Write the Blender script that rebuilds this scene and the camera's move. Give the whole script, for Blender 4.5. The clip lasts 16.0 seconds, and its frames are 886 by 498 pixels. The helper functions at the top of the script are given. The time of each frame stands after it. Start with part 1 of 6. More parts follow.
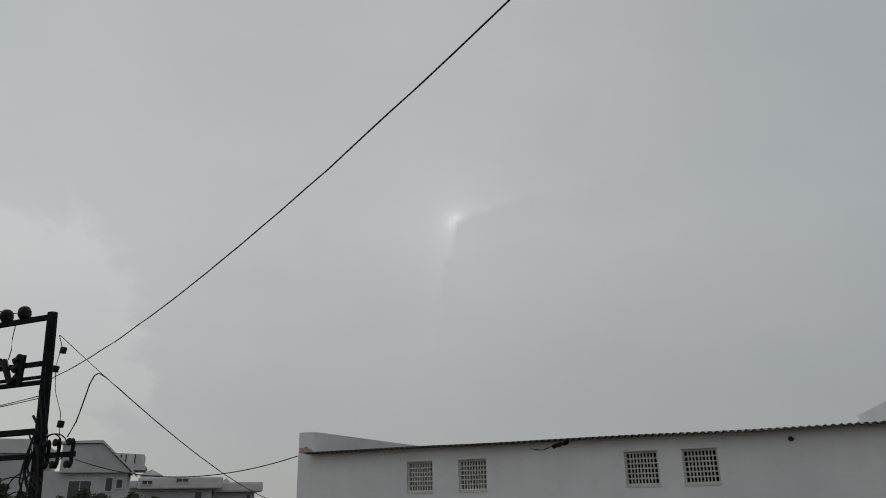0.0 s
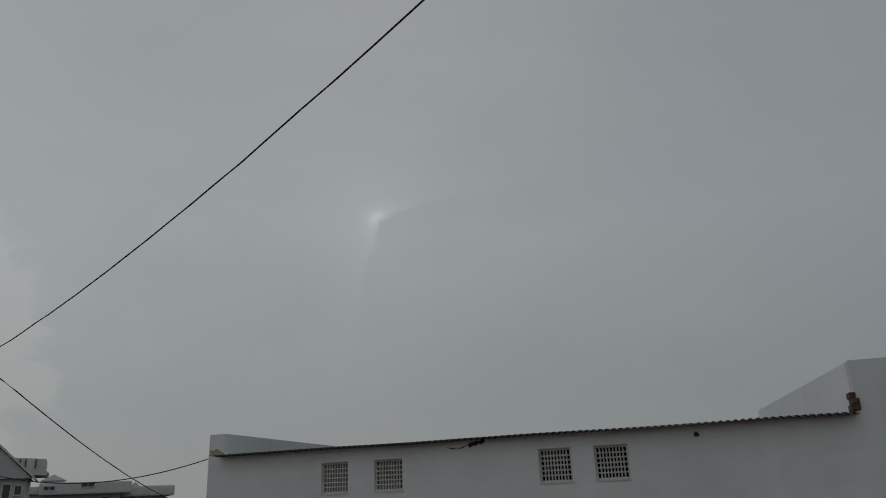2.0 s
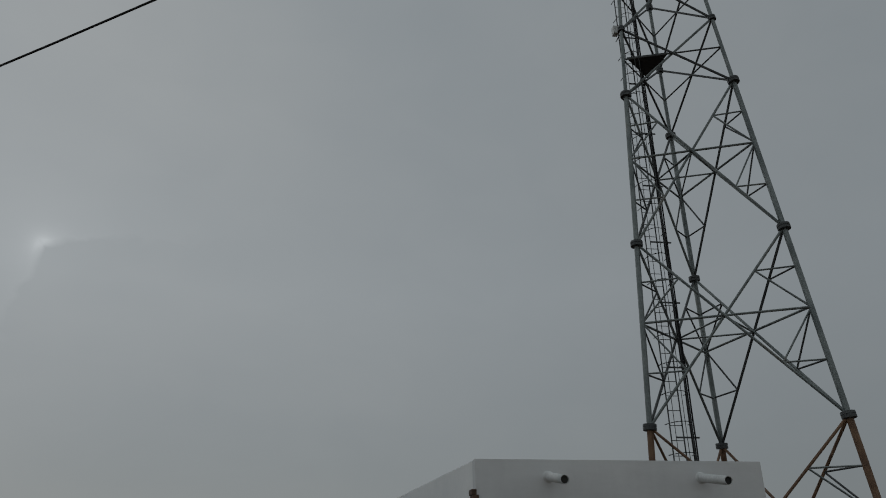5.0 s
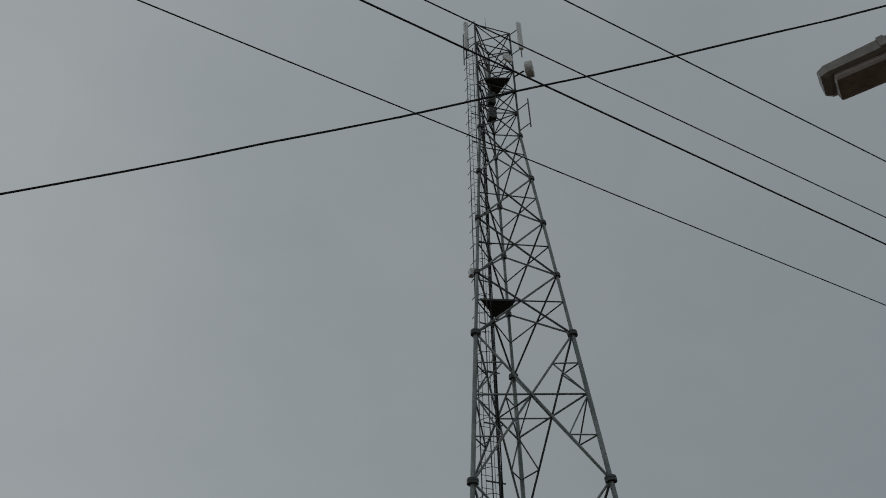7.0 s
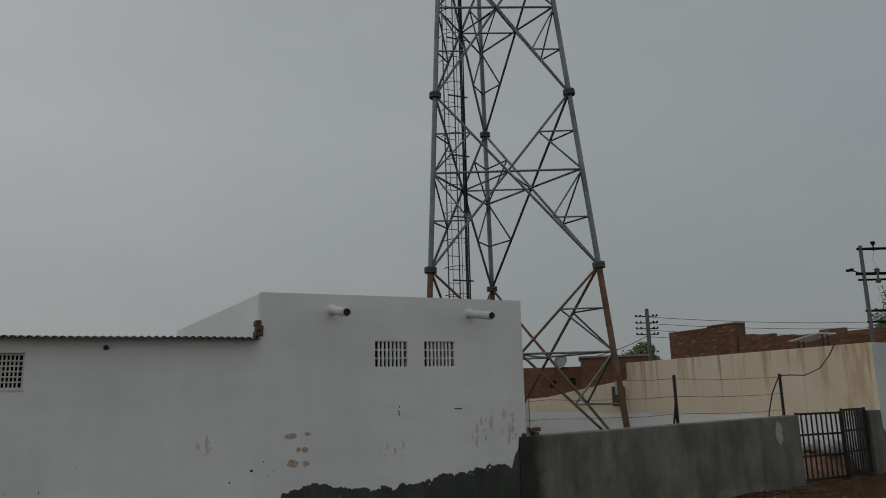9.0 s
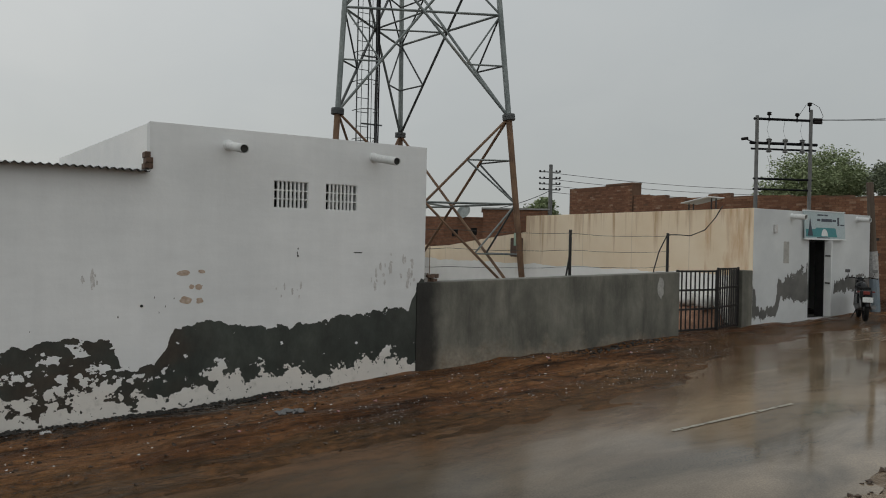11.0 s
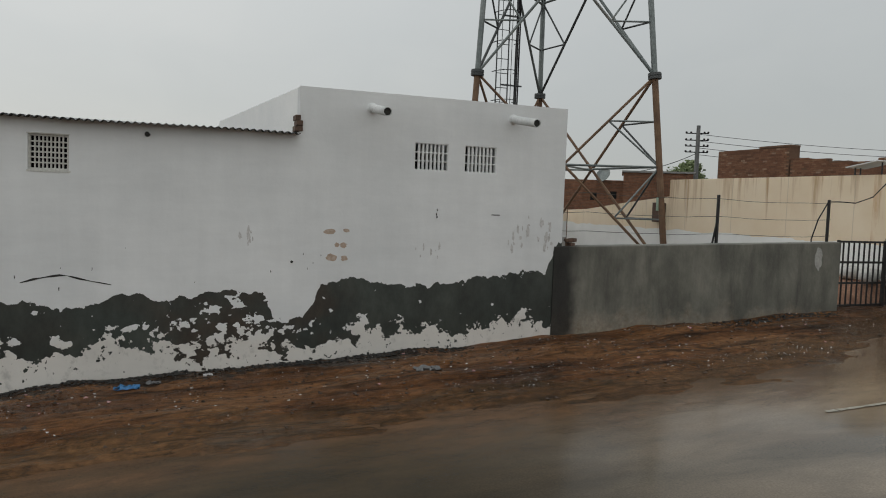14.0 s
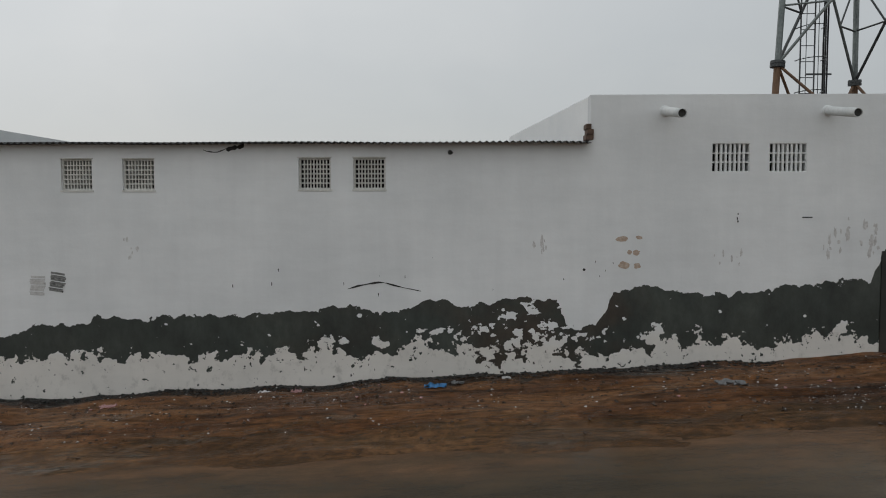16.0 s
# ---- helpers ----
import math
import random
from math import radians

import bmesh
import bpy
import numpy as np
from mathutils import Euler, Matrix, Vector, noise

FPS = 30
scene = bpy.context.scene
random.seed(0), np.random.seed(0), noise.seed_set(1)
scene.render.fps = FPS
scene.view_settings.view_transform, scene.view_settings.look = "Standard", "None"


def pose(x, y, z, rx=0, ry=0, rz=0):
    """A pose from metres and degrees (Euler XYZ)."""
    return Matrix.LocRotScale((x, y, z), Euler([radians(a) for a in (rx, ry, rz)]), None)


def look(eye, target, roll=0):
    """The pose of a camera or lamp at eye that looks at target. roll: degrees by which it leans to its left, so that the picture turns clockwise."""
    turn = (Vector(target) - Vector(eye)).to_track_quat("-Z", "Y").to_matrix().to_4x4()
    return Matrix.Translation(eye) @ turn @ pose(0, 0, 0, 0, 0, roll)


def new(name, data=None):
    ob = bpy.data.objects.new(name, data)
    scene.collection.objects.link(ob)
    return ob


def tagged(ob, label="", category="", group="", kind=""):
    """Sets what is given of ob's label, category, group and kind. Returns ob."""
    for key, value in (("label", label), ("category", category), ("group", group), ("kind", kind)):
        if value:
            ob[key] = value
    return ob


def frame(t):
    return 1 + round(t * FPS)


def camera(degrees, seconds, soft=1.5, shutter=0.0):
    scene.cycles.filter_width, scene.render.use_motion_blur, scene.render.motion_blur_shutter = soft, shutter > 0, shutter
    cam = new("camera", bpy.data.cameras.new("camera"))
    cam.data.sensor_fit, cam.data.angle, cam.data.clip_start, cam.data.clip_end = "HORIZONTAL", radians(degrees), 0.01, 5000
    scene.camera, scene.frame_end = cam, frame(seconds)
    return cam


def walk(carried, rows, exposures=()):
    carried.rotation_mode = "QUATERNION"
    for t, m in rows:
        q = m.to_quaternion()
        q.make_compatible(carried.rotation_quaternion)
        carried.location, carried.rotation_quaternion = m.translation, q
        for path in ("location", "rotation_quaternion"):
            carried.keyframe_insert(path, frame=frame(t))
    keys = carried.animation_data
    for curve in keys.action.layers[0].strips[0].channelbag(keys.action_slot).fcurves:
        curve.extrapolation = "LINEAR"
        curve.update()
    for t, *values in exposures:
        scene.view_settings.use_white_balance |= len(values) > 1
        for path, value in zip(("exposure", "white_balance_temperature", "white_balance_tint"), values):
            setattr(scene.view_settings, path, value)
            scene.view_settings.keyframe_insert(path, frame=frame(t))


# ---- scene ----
# camera: a hand-held phone that turns about one spot; seconds, x, y, z, yaw to the right of +y, pitch up, roll
ROWS = (
    (0.0, -0.151, -1.421, 2.111, -24.562, 19.185, -1.050),
    (0.5, -0.157, -1.400, 2.124, -23.351, 18.088, -1.566),
    (1.0, -0.141, -1.391, 2.121, -22.068, 18.774, -1.636),
    (1.5, -0.135, -1.373, 2.137, -20.482, 19.035, -2.241),
    (2.0, -0.127, -1.326, 2.141, -18.176, 18.851, -2.441),
    (2.5, -0.101, -1.297, 2.145, -15.163, 18.230, -2.310),
    (3.0, -0.083, -1.305, 2.154, -12.290, 18.039, -1.966),
    (3.5, -0.041, -1.284, 2.165, -7.319, 19.781, -1.721),
    (4.0, -0.018, -1.201, 2.166, -0.788, 22.118, -0.628),
    (4.5, -0.002, -1.175, 2.151, 3.732, 22.850, -0.398),
    (5.0, 0.019, -1.139, 2.176, 7.406, 23.799, -0.485),
    (5.2, 0.028, -1.163, 2.176, 9.400, 25.797, -0.266),
    (7.3, -0.091, -1.419, 2.118, 21.640, 41.678, -0.216),
    (7.5, -0.100, -1.434, 2.093, 21.767, 41.977, -0.311),
    (8.0, -0.089, -1.426, 2.051, 21.076, 35.942, -0.177),
    (8.5, -0.056, -1.431, 2.014, 21.438, 22.266, -1.168),
    (9.0, 0.006, -1.285, 2.079, 23.747, 11.474, -1.432),
    (9.5, 0.040, -1.240, 2.078, 26.904, 5.392, -0.043),
    (9.7, 0.058, -1.215, 2.067, 27.666, 3.129, 0.306),
    (11.8, 0.176, -1.096, 2.108, 31.940, -0.673, 1.068),
    (12.0, 0.184, -1.101, 2.114, 32.134, -0.407, 0.766),
    (12.5, 0.194, -1.091, 2.101, 33.767, 0.092, 1.361),
    (13.0, 0.168, -1.070, 2.096, 29.460, -1.903, 2.054),
    (13.5, 0.133, -1.097, 2.095, 23.911, -3.895, 2.361),
    (14.0, 0.116, -1.097, 2.088, 20.479, -3.675, 2.044),
    (14.5, 0.073, -1.121, 2.089, 15.735, -3.331, 1.295),
    (15.0, 0.035, -1.128, 2.072, 10.274, -2.744, 1.245),
    (15.5, -0.026, -1.127, 2.074, 4.748, -3.175, 0.609),
    (16.0, -0.045, -1.136, 2.054, -1.260, -3.246, -0.028),
)
# the phone's exposure in stops, and its white balance
STOPS = ((0.0, -0.14, 6500, 10), (0.5, -0.26, 6450, 9), (1.5, -0.68, 6400, 8), (3.5, -0.64, 6400, 8), (5.0, -0.64, 6350, 8), (7.5, -0.51, 6350, 8), (8.5, -0.47, 6500, 9), (9.5, -0.06, 6600, 10), (11.8, 0.54, 6800, 10), (14.5, 0.58, 6720, 10), (16.0, 0.47, 6580, 11))


def aim(x, y, z, yaw, pitch, roll):
    a, p = radians(yaw), radians(pitch)
    eye = Vector((x, y, z))
    return look(eye, eye + Vector((math.sin(a) * math.cos(p), math.cos(a) * math.cos(p), math.sin(p))) * 10, roll)


cam = camera(62.24, 16.0, soft=1.0)
walk(cam, [(r[0], aim(*r[1:])) for r in ROWS], STOPS)

# overcast monsoon sky: a bright grey dome with soft cloud, over a faint physical sky
world = bpy.data.worlds.new("world")
scene.world = world
world.use_nodes = True
wn, wl = world.node_tree.nodes, world.node_tree.links
sky = wn.new("ShaderNodeTexSky")
sky.sky_type, sky.sun_disc, sky.sun_elevation, sky.sun_rotation = "NISHITA", False, radians(39), radians(-23)
wtc = wn.new("ShaderNodeTexCoord")


def wnoise(scale, detail, rough, stretch, dist=0.0):
    mp = wn.new("ShaderNodeMapping")
    mp.inputs["Scale"].default_value = stretch
    wl.new(wtc.outputs["Generated"], mp.inputs["Vector"])
    nt = wn.new("ShaderNodeTexNoise")
    nt.inputs["Scale"].default_value, nt.inputs["Detail"].default_value = scale, detail
    nt.inputs["Roughness"].default_value, nt.inputs["Distortion"].default_value = rough, dist
    wl.new(mp.outputs[0], nt.inputs["Vector"])
    return nt.outputs["Fac"]


def wramp(fac, stops):
    rp = wn.new("ShaderNodeValToRGB")
    while len(rp.color_ramp.elements) < len(stops):
        rp.color_ramp.elements.new(0.5)
    for e, (p, c) in zip(rp.color_ramp.elements, stops):
        e.position, e.color = p, (*c, 1)
    wl.new(fac, rp.inputs[0])
    return rp.outputs[0]


def wmix(kind, fac, a, b):
    m = wn.new("ShaderNodeMix")
    m.data_type, m.blend_type, m.inputs[0].default_value = "RGBA", kind, fac
    wl.new(a, m.inputs[6]), wl.new(b, m.inputs[7])
    return m.outputs[2]


big = wramp(wnoise(1.6, 3, 0.5, (1, 1, 1.6), 0.3), ((0.3, (0.505, 0.54, 0.56)), (0.7, (0.565, 0.59, 0.60))))
fine = wramp(wnoise(7, 5, 0.55, (1, 1, 1.8), 0.6), ((0.25, (0.978, 0.98, 0.982)), (0.75, (1.02, 1.018, 1.015))))
cloud = wmix("MULTIPLY", 1.0, big, fine)
skyscale = wn.new("ShaderNodeVectorMath")
skyscale.operation, skyscale.inputs[3].default_value = "SCALE", 0.05
wl.new(sky.outputs[0], skyscale.inputs[0])


def toward(direction):
    """Cosine of the angle between the way up into the sky and a direction."""
    d = wn.new("ShaderNodeVectorMath")
    d.operation, d.inputs[1].default_value = "DOT_PRODUCT", Vector(direction).normalized()
    wl.new(wtc.outputs["Generated"], d.inputs[0])
    return d.outputs["Value"]


def wmath(op, a, b):
    t = wn.new("ShaderNodeMath")
    t.operation = op
    for i, v in enumerate((a, b)):
        if isinstance(v, float):
            t.inputs[i].default_value = v
        else:
            wl.new(v, t.inputs[i])
    return t.outputs[0]


# the rain cloud is darker beyond the mast; the unseen sky behind is raised to light the wall
gloom = wramp(wmath("ADD", wmath("MULTIPLY", toward((0.70, 0.60, 0.40)), 0.5), 0.5), ((0.0, (1.10, 1.10, 1.10)), (0.5, (1.0, 0.995, 0.99)), (0.66, (0.90, 0.90, 0.90)), (0.80, (0.82, 0.828, 0.832)), (0.92, (0.745, 0.757, 0.765)), (1.0, (0.665, 0.68, 0.69))))
cloud = wmix("MULTIPLY", 1.0, cloud, gloom)
ragged = wnoise(22, 3, 0.5, (1, 1, 1.3), 0.8)
# a bright hook-shaped rift: thin cloud ends against a darker shoulder of cloud
rift_at = Vector((-0.3706, 0.8534, 0.3665)).normalized()
rift_side = rift_at.cross(Vector((0, 0, 1))).normalized()


def along(axis):
    d = wn.new("ShaderNodeVectorMath")
    d.operation, d.inputs[1].default_value = "DOT_PRODUCT", axis
    wl.new(wtc.outputs["Generated"], d.inputs[0])
    return d.outputs["Value"]


ru, rv = along(rift_side), wmath("ADD", along(rift_side.cross(rift_at)), 0.004)
wave = wmath("MULTIPLY", wmath("SUBTRACT", ragged, 0.5), 0.05)
shoulder = wmath("MAXIMUM", wmath("SUBTRACT", wmath("MULTIPLY", rv, 0.18), ru), wmath("SUBTRACT", rv, wmath("MULTIPLY", ru, 0.22)))
far2 = wmath("ADD", wmath("MULTIPLY", ru, ru), wmath("MULTIPLY", rv, rv))
far1 = wmath("SQRT", far2, 0.0)
shoulder = wmath("ADD", shoulder, wmath("MULTIPLY", wave, wmath("MINIMUM", wmath("MULTIPLY", far1, 20.0), 1.0)))
lit = wramp(wmath("ADD", wmath("MULTIPLY", shoulder, 90.0), 0.3), ((0.0, (0, 0, 0)), (1.0, (1, 1, 1))))
rim = wmath("MULTIPLY", wmath("POWER", 2.718, wmath("MULTIPLY", wmath("ABSOLUTE", shoulder, 0.0), -60.0)), wmath("POWER", 2.718, wmath("MULTIPLY", far1, -28.0)))
core = wmath("POWER", 2.718, wmath("MULTIPLY", far1, -150.0))
veil = wmath("POWER", 2.718, wmath("MULTIPLY", far1, -11.0))
shine = wmath("ADD", wmath("ADD", wmath("MULTIPLY", rim, 0.075), wmath("MULTIPLY", core, 0.40)), wmath("MULTIPLY", veil, 0.05))
rift = wmath("ADD", wmath("MULTIPLY", shine, lit), wmath("MULTIPLY", veil, 0.035))
cloud = wmix("ADD", 1.0, cloud, rift)
puff = wramp(wmath("ADD", toward((-0.86, 0.49, 0.12)), wmath("MULTIPLY", wnoise(9, 5, 0.55, (1, 1, 1.6), 0.5), 0.05)), ((0.955, (0, 0, 0)), (0.992, (0.025, 0.023, 0.018)), (1.006, (0.075, 0.068, 0.055)), (1.03, (0.10, 0.09, 0.07))))
cloud = wmix("ADD", 1.0, cloud, puff)
wz = wn.new("ShaderNodeSeparateXYZ")
wl.new(wtc.outputs["Generated"], wz.inputs[0])
cloud = wmix("MULTIPLY", 1.0, cloud, wramp(wz.outputs[2], ((0.0, (0.81, 0.79, 0.765)), (0.12, (0.835, 0.83, 0.82)), (0.34, (1.0, 1.0, 1.0)))))
total = wmix("MIX", 0.93, skyscale.outputs[0], cloud)
wn["Background"].inputs[1].default_value = 1.0
wl.new(total, wn["Background"].inputs[0])

sun_data = bpy.data.lights.new("sun", "SUN")
sun_data.energy, sun_data.angle, sun_data.color = 0.25, radians(60), (1.0, 0.98, 0.95)
sun = new("sun", sun_data)
sun.matrix_world = look((0, 0, 0), (0.37, -0.85, -0.75))


# ---- materials ----
def material(name, rough=0.8, metal=0.0):
    m = bpy.data.materials.new(name)
    m.use_nodes = True
    b = m.node_tree.nodes["Principled BSDF"]
    b.inputs["Roughness"].default_value, b.inputs["Metallic"].default_value = rough, metal
    return m


class Graph:
    """Short names for the nodes of one material."""

    def __init__(self, m):
        self.m, self.n, self.l = m, m.node_tree.nodes, m.node_tree.links
        self.b = self.n["Principled BSDF"]
        self.tc = self.n.new("ShaderNodeTexCoord")

    def put(self, out, name):
        self.l.new(out, self.b.inputs[name])

    def noise(self, scale, detail=4, rough=0.55, stretch=(1, 1, 1), dist=0.0, coord="Object"):
        mp = self.n.new("ShaderNodeMapping")
        mp.inputs["Scale"].default_value = stretch
        self.l.new(self.tc.outputs[coord], mp.inputs["Vector"])
        t = self.n.new("ShaderNodeTexNoise")
        for k, v in (("Scale", scale), ("Detail", detail), ("Roughness", rough), ("Distortion", dist)):
            t.inputs[k].default_value = v
        self.l.new(mp.outputs[0], t.inputs["Vector"])
        return t.outputs["Fac"]

    def ramp(self, fac, stops, kind="LINEAR"):
        r = self.n.new("ShaderNodeValToRGB")
        r.color_ramp.interpolation = kind
        while len(r.color_ramp.elements) < len(stops):
            r.color_ramp.elements.new(0.5)
        for e, (p, c) in zip(r.color_ramp.elements, stops):
            c = (c, c, c) if isinstance(c, (int, float)) else c
            e.position, e.color = p, (*c, 1)
        self.l.new(fac, r.inputs[0])
        return r.outputs[0]

    def math(self, op, a, b=0.0, clamp=False):
        t = self.n.new("ShaderNodeMath")
        t.operation, t.use_clamp = op, clamp
        for i, v in enumerate((a, b)):
            if isinstance(v, (int, float)):
                t.inputs[i].default_value = v
            else:
                self.l.new(v, t.inputs[i])
        return t.outputs[0]

    def mix(self, fac, a, b, kind="MIX"):
        t = self.n.new("ShaderNodeMix")
        t.data_type, t.blend_type = "RGBA", kind
        for i, v in ((0, fac), (6, a), (7, b)):
            if isinstance(v, (int, float)):
                t.inputs[i].default_value = v if i == 0 else (v, v, v, 1)
            elif isinstance(v, tuple):
                t.inputs[i].default_value = (*v, 1)
            else:
                self.l.new(v, t.inputs[i])
        return t.outputs[2]

    def xyz(self, coord="Object"):
        s = self.n.new("ShaderNodeSeparateXYZ")
        self.l.new(self.tc.outputs[coord], s.inputs[0])
        return s.outputs

    def bump(self, height, strength=0.3, distance=0.01):
        t = self.n.new("ShaderNodeBump")
        t.inputs["Strength"].default_value, t.inputs["Distance"].default_value = strength, distance
        self.l.new(height, t.inputs["Height"])
        self.put(t.outputs[0], "Normal")

    def random(self):
        return self.n.new("ShaderNodeObjectInfo").outputs["Random"]


def mottled(name, dark, light, scale=3.0, rough=0.8, metal=0.0, bump=0.2, stretch=(1, 1, 1), grain=40.0, speck=(0.85, 1.1)):
    m = material(name, rough, metal)
    g = Graph(m)
    a = g.ramp(g.noise(scale, 5, 0.6, stretch), ((0.3, dark), (0.7, light)))
    fine_n = g.noise(grain, 3, 0.6, stretch)
    g.put(g.mix(1.0, a, g.ramp(fine_n, ((0.3, speck[0]), (0.7, speck[1]))), "MULTIPLY"), "Base Color")
    g.bump(fine_n, bump, 0.004)
    return m



def dull(m, level=0.15):
    """Sooty or rain-slick black that throws back little sky."""
    m.node_tree.nodes["Principled BSDF"].inputs["Specular IOR Level"].default_value = level
    return m


# ---- building helpers ----
def part(name, bm, mat, parent=None, label="", smooth=False):
    me = bpy.data.meshes.new(name)
    bm.normal_update()
    bm.to_mesh(me)
    bm.free()
    if smooth:
        me.shade_smooth()
    me.materials.append(mat)
    ob = new(name, me)
    if parent:
        ob.parent = parent
    if label:
        tagged(ob, label)
    return ob


def thing(name, label, category, at=(0, 0, 0), group="", kind=""):
    ob = new(name)
    ob.location = at
    ob.empty_display_size = 0.2
    return tagged(ob, label, category, group, kind)


def structure(name, bm, mat, label="", category="", smooth=False):
    return tagged(part(name, bm, mat, None, "", smooth), label, category, "", "structure")


def box(bm, lo, hi, bevel=0.0):
    vs = [bm.verts.new((x, y, z)) for x in (lo[0], hi[0]) for y in (lo[1], hi[1]) for z in (lo[2], hi[2])]
    fs = [bm.faces.new([vs[i] for i in f]) for f in ((0, 1, 3, 2), (4, 6, 7, 5), (0, 4, 5, 1), (2, 3, 7, 6), (0, 2, 6, 4), (1, 5, 7, 3))]
    if bevel:
        es = {e for f in fs for e in f.edges}
        bmesh.ops.bevel(bm, geom=list(es), offset=bevel, segments=2, affect="EDGES", profile=0.6)
    return bm


def tube(bm, a, b, r, sides=6, r2=None, caps=True):
    a, b = Vector(a), Vector(b)
    q = (b - a).to_track_quat("Z", "Y")
    r2 = r if r2 is None else r2
    rings = []
    for p, rr in ((a, r), (b, r2)):
        rings.append([bm.verts.new(p + q @ Vector((rr * math.cos(2 * math.pi * i / sides), rr * math.sin(2 * math.pi * i / sides), 0))) for i in range(sides)])
    for i in range(sides):
        j = (i + 1) % sides
        bm.faces.new((rings[0][i], rings[0][j], rings[1][j], rings[1][i]))
    if caps:
        bm.faces.new(rings[0][::-1]), bm.faces.new(rings[1])
    return bm


def path_tube(bm, pts, r, sides=5):
    """One continuous round cable through points."""
    pts = [Vector(p) for p in pts]
    rings = []
    for i, p in enumerate(pts):
        d = (pts[min(i + 1, len(pts) - 1)] - pts[max(i - 1, 0)]).normalized()
        q = d.to_track_quat("Z", "Y")
        rings.append([bm.verts.new(p + q @ Vector((r * math.cos(2 * math.pi * k / sides), r * math.sin(2 * math.pi * k / sides), 0))) for k in range(sides)])
    for ra, rb in zip(rings, rings[1:]):
        # rings may twist: start from the nearest vertex
        s = min(range(sides), key=lambda k: (rb[k].co - ra[0].co).length)
        for k in range(sides):
            bm.faces.new((ra[k], ra[(k + 1) % sides], rb[(k + 1 + s) % sides], rb[(k + s) % sides]))
    return bm


def prism(bm, outline, y0, y1):
    """An outline of (x, z) pushed from y0 to y1."""
    a = [bm.verts.new((x, y0, z)) for x, z in outline]
    b = [bm.verts.new((x, y1, z)) for x, z in outline]
    n = len(a)
    bm.faces.new(a), bm.faces.new(b[::-1])
    for i in range(n):
        bm.faces.new((a[i], b[i], b[(i + 1) % n], a[(i + 1) % n]))
    return bm


def recalc(bm):
    bmesh.ops.recalc_face_normals(bm, faces=bm.faces)
    return bm


def lathe(bm, profile, centre, axis, sides=12):
    """Rings of (distance along the axis, radius)."""
    q = Vector(axis).to_track_quat("Z", "Y")
    c = Vector(centre)
    rings = [[bm.verts.new(c + q @ Vector((r * math.cos(2 * math.pi * i / sides), r * math.sin(2 * math.pi * i / sides), h))) for i in range(sides)] for h, r in profile]
    for ra, rb in zip(rings, rings[1:]):
        for i in range(sides):
            j = (i + 1) % sides
            bm.faces.new((ra[i], ra[j], rb[j], rb[i]))
    bm.faces.new(rings[0][::-1]), bm.faces.new(rings[-1])
    return bm


def ground_z(x):
    """The street climbs gently to the right."""
    if x < -14:
        return -1.12
    if x < 6:
        return -0.01 + (x - 6) * 0.0555
    if x < 18:
        return -0.01 + (x - 6) * 0.0435
    return 0.512




def road_edge(x):
    """Where the flooded road meets the verge; it widens before the shop."""
    t = max(0.0, min(1.0, (x - 7.0) / 6.5))
    return 6.45 + 2.2 * t * t * (3 - 2 * t)


def road_start(x):
    """The near edge, where mud banks up to the right."""
    t = max(0.0, min(1.0, (x - 4.0) / 4.0))
    return 1.75 + 0.85 * t * t * (3 - 2 * t)


FRONT = 9.3


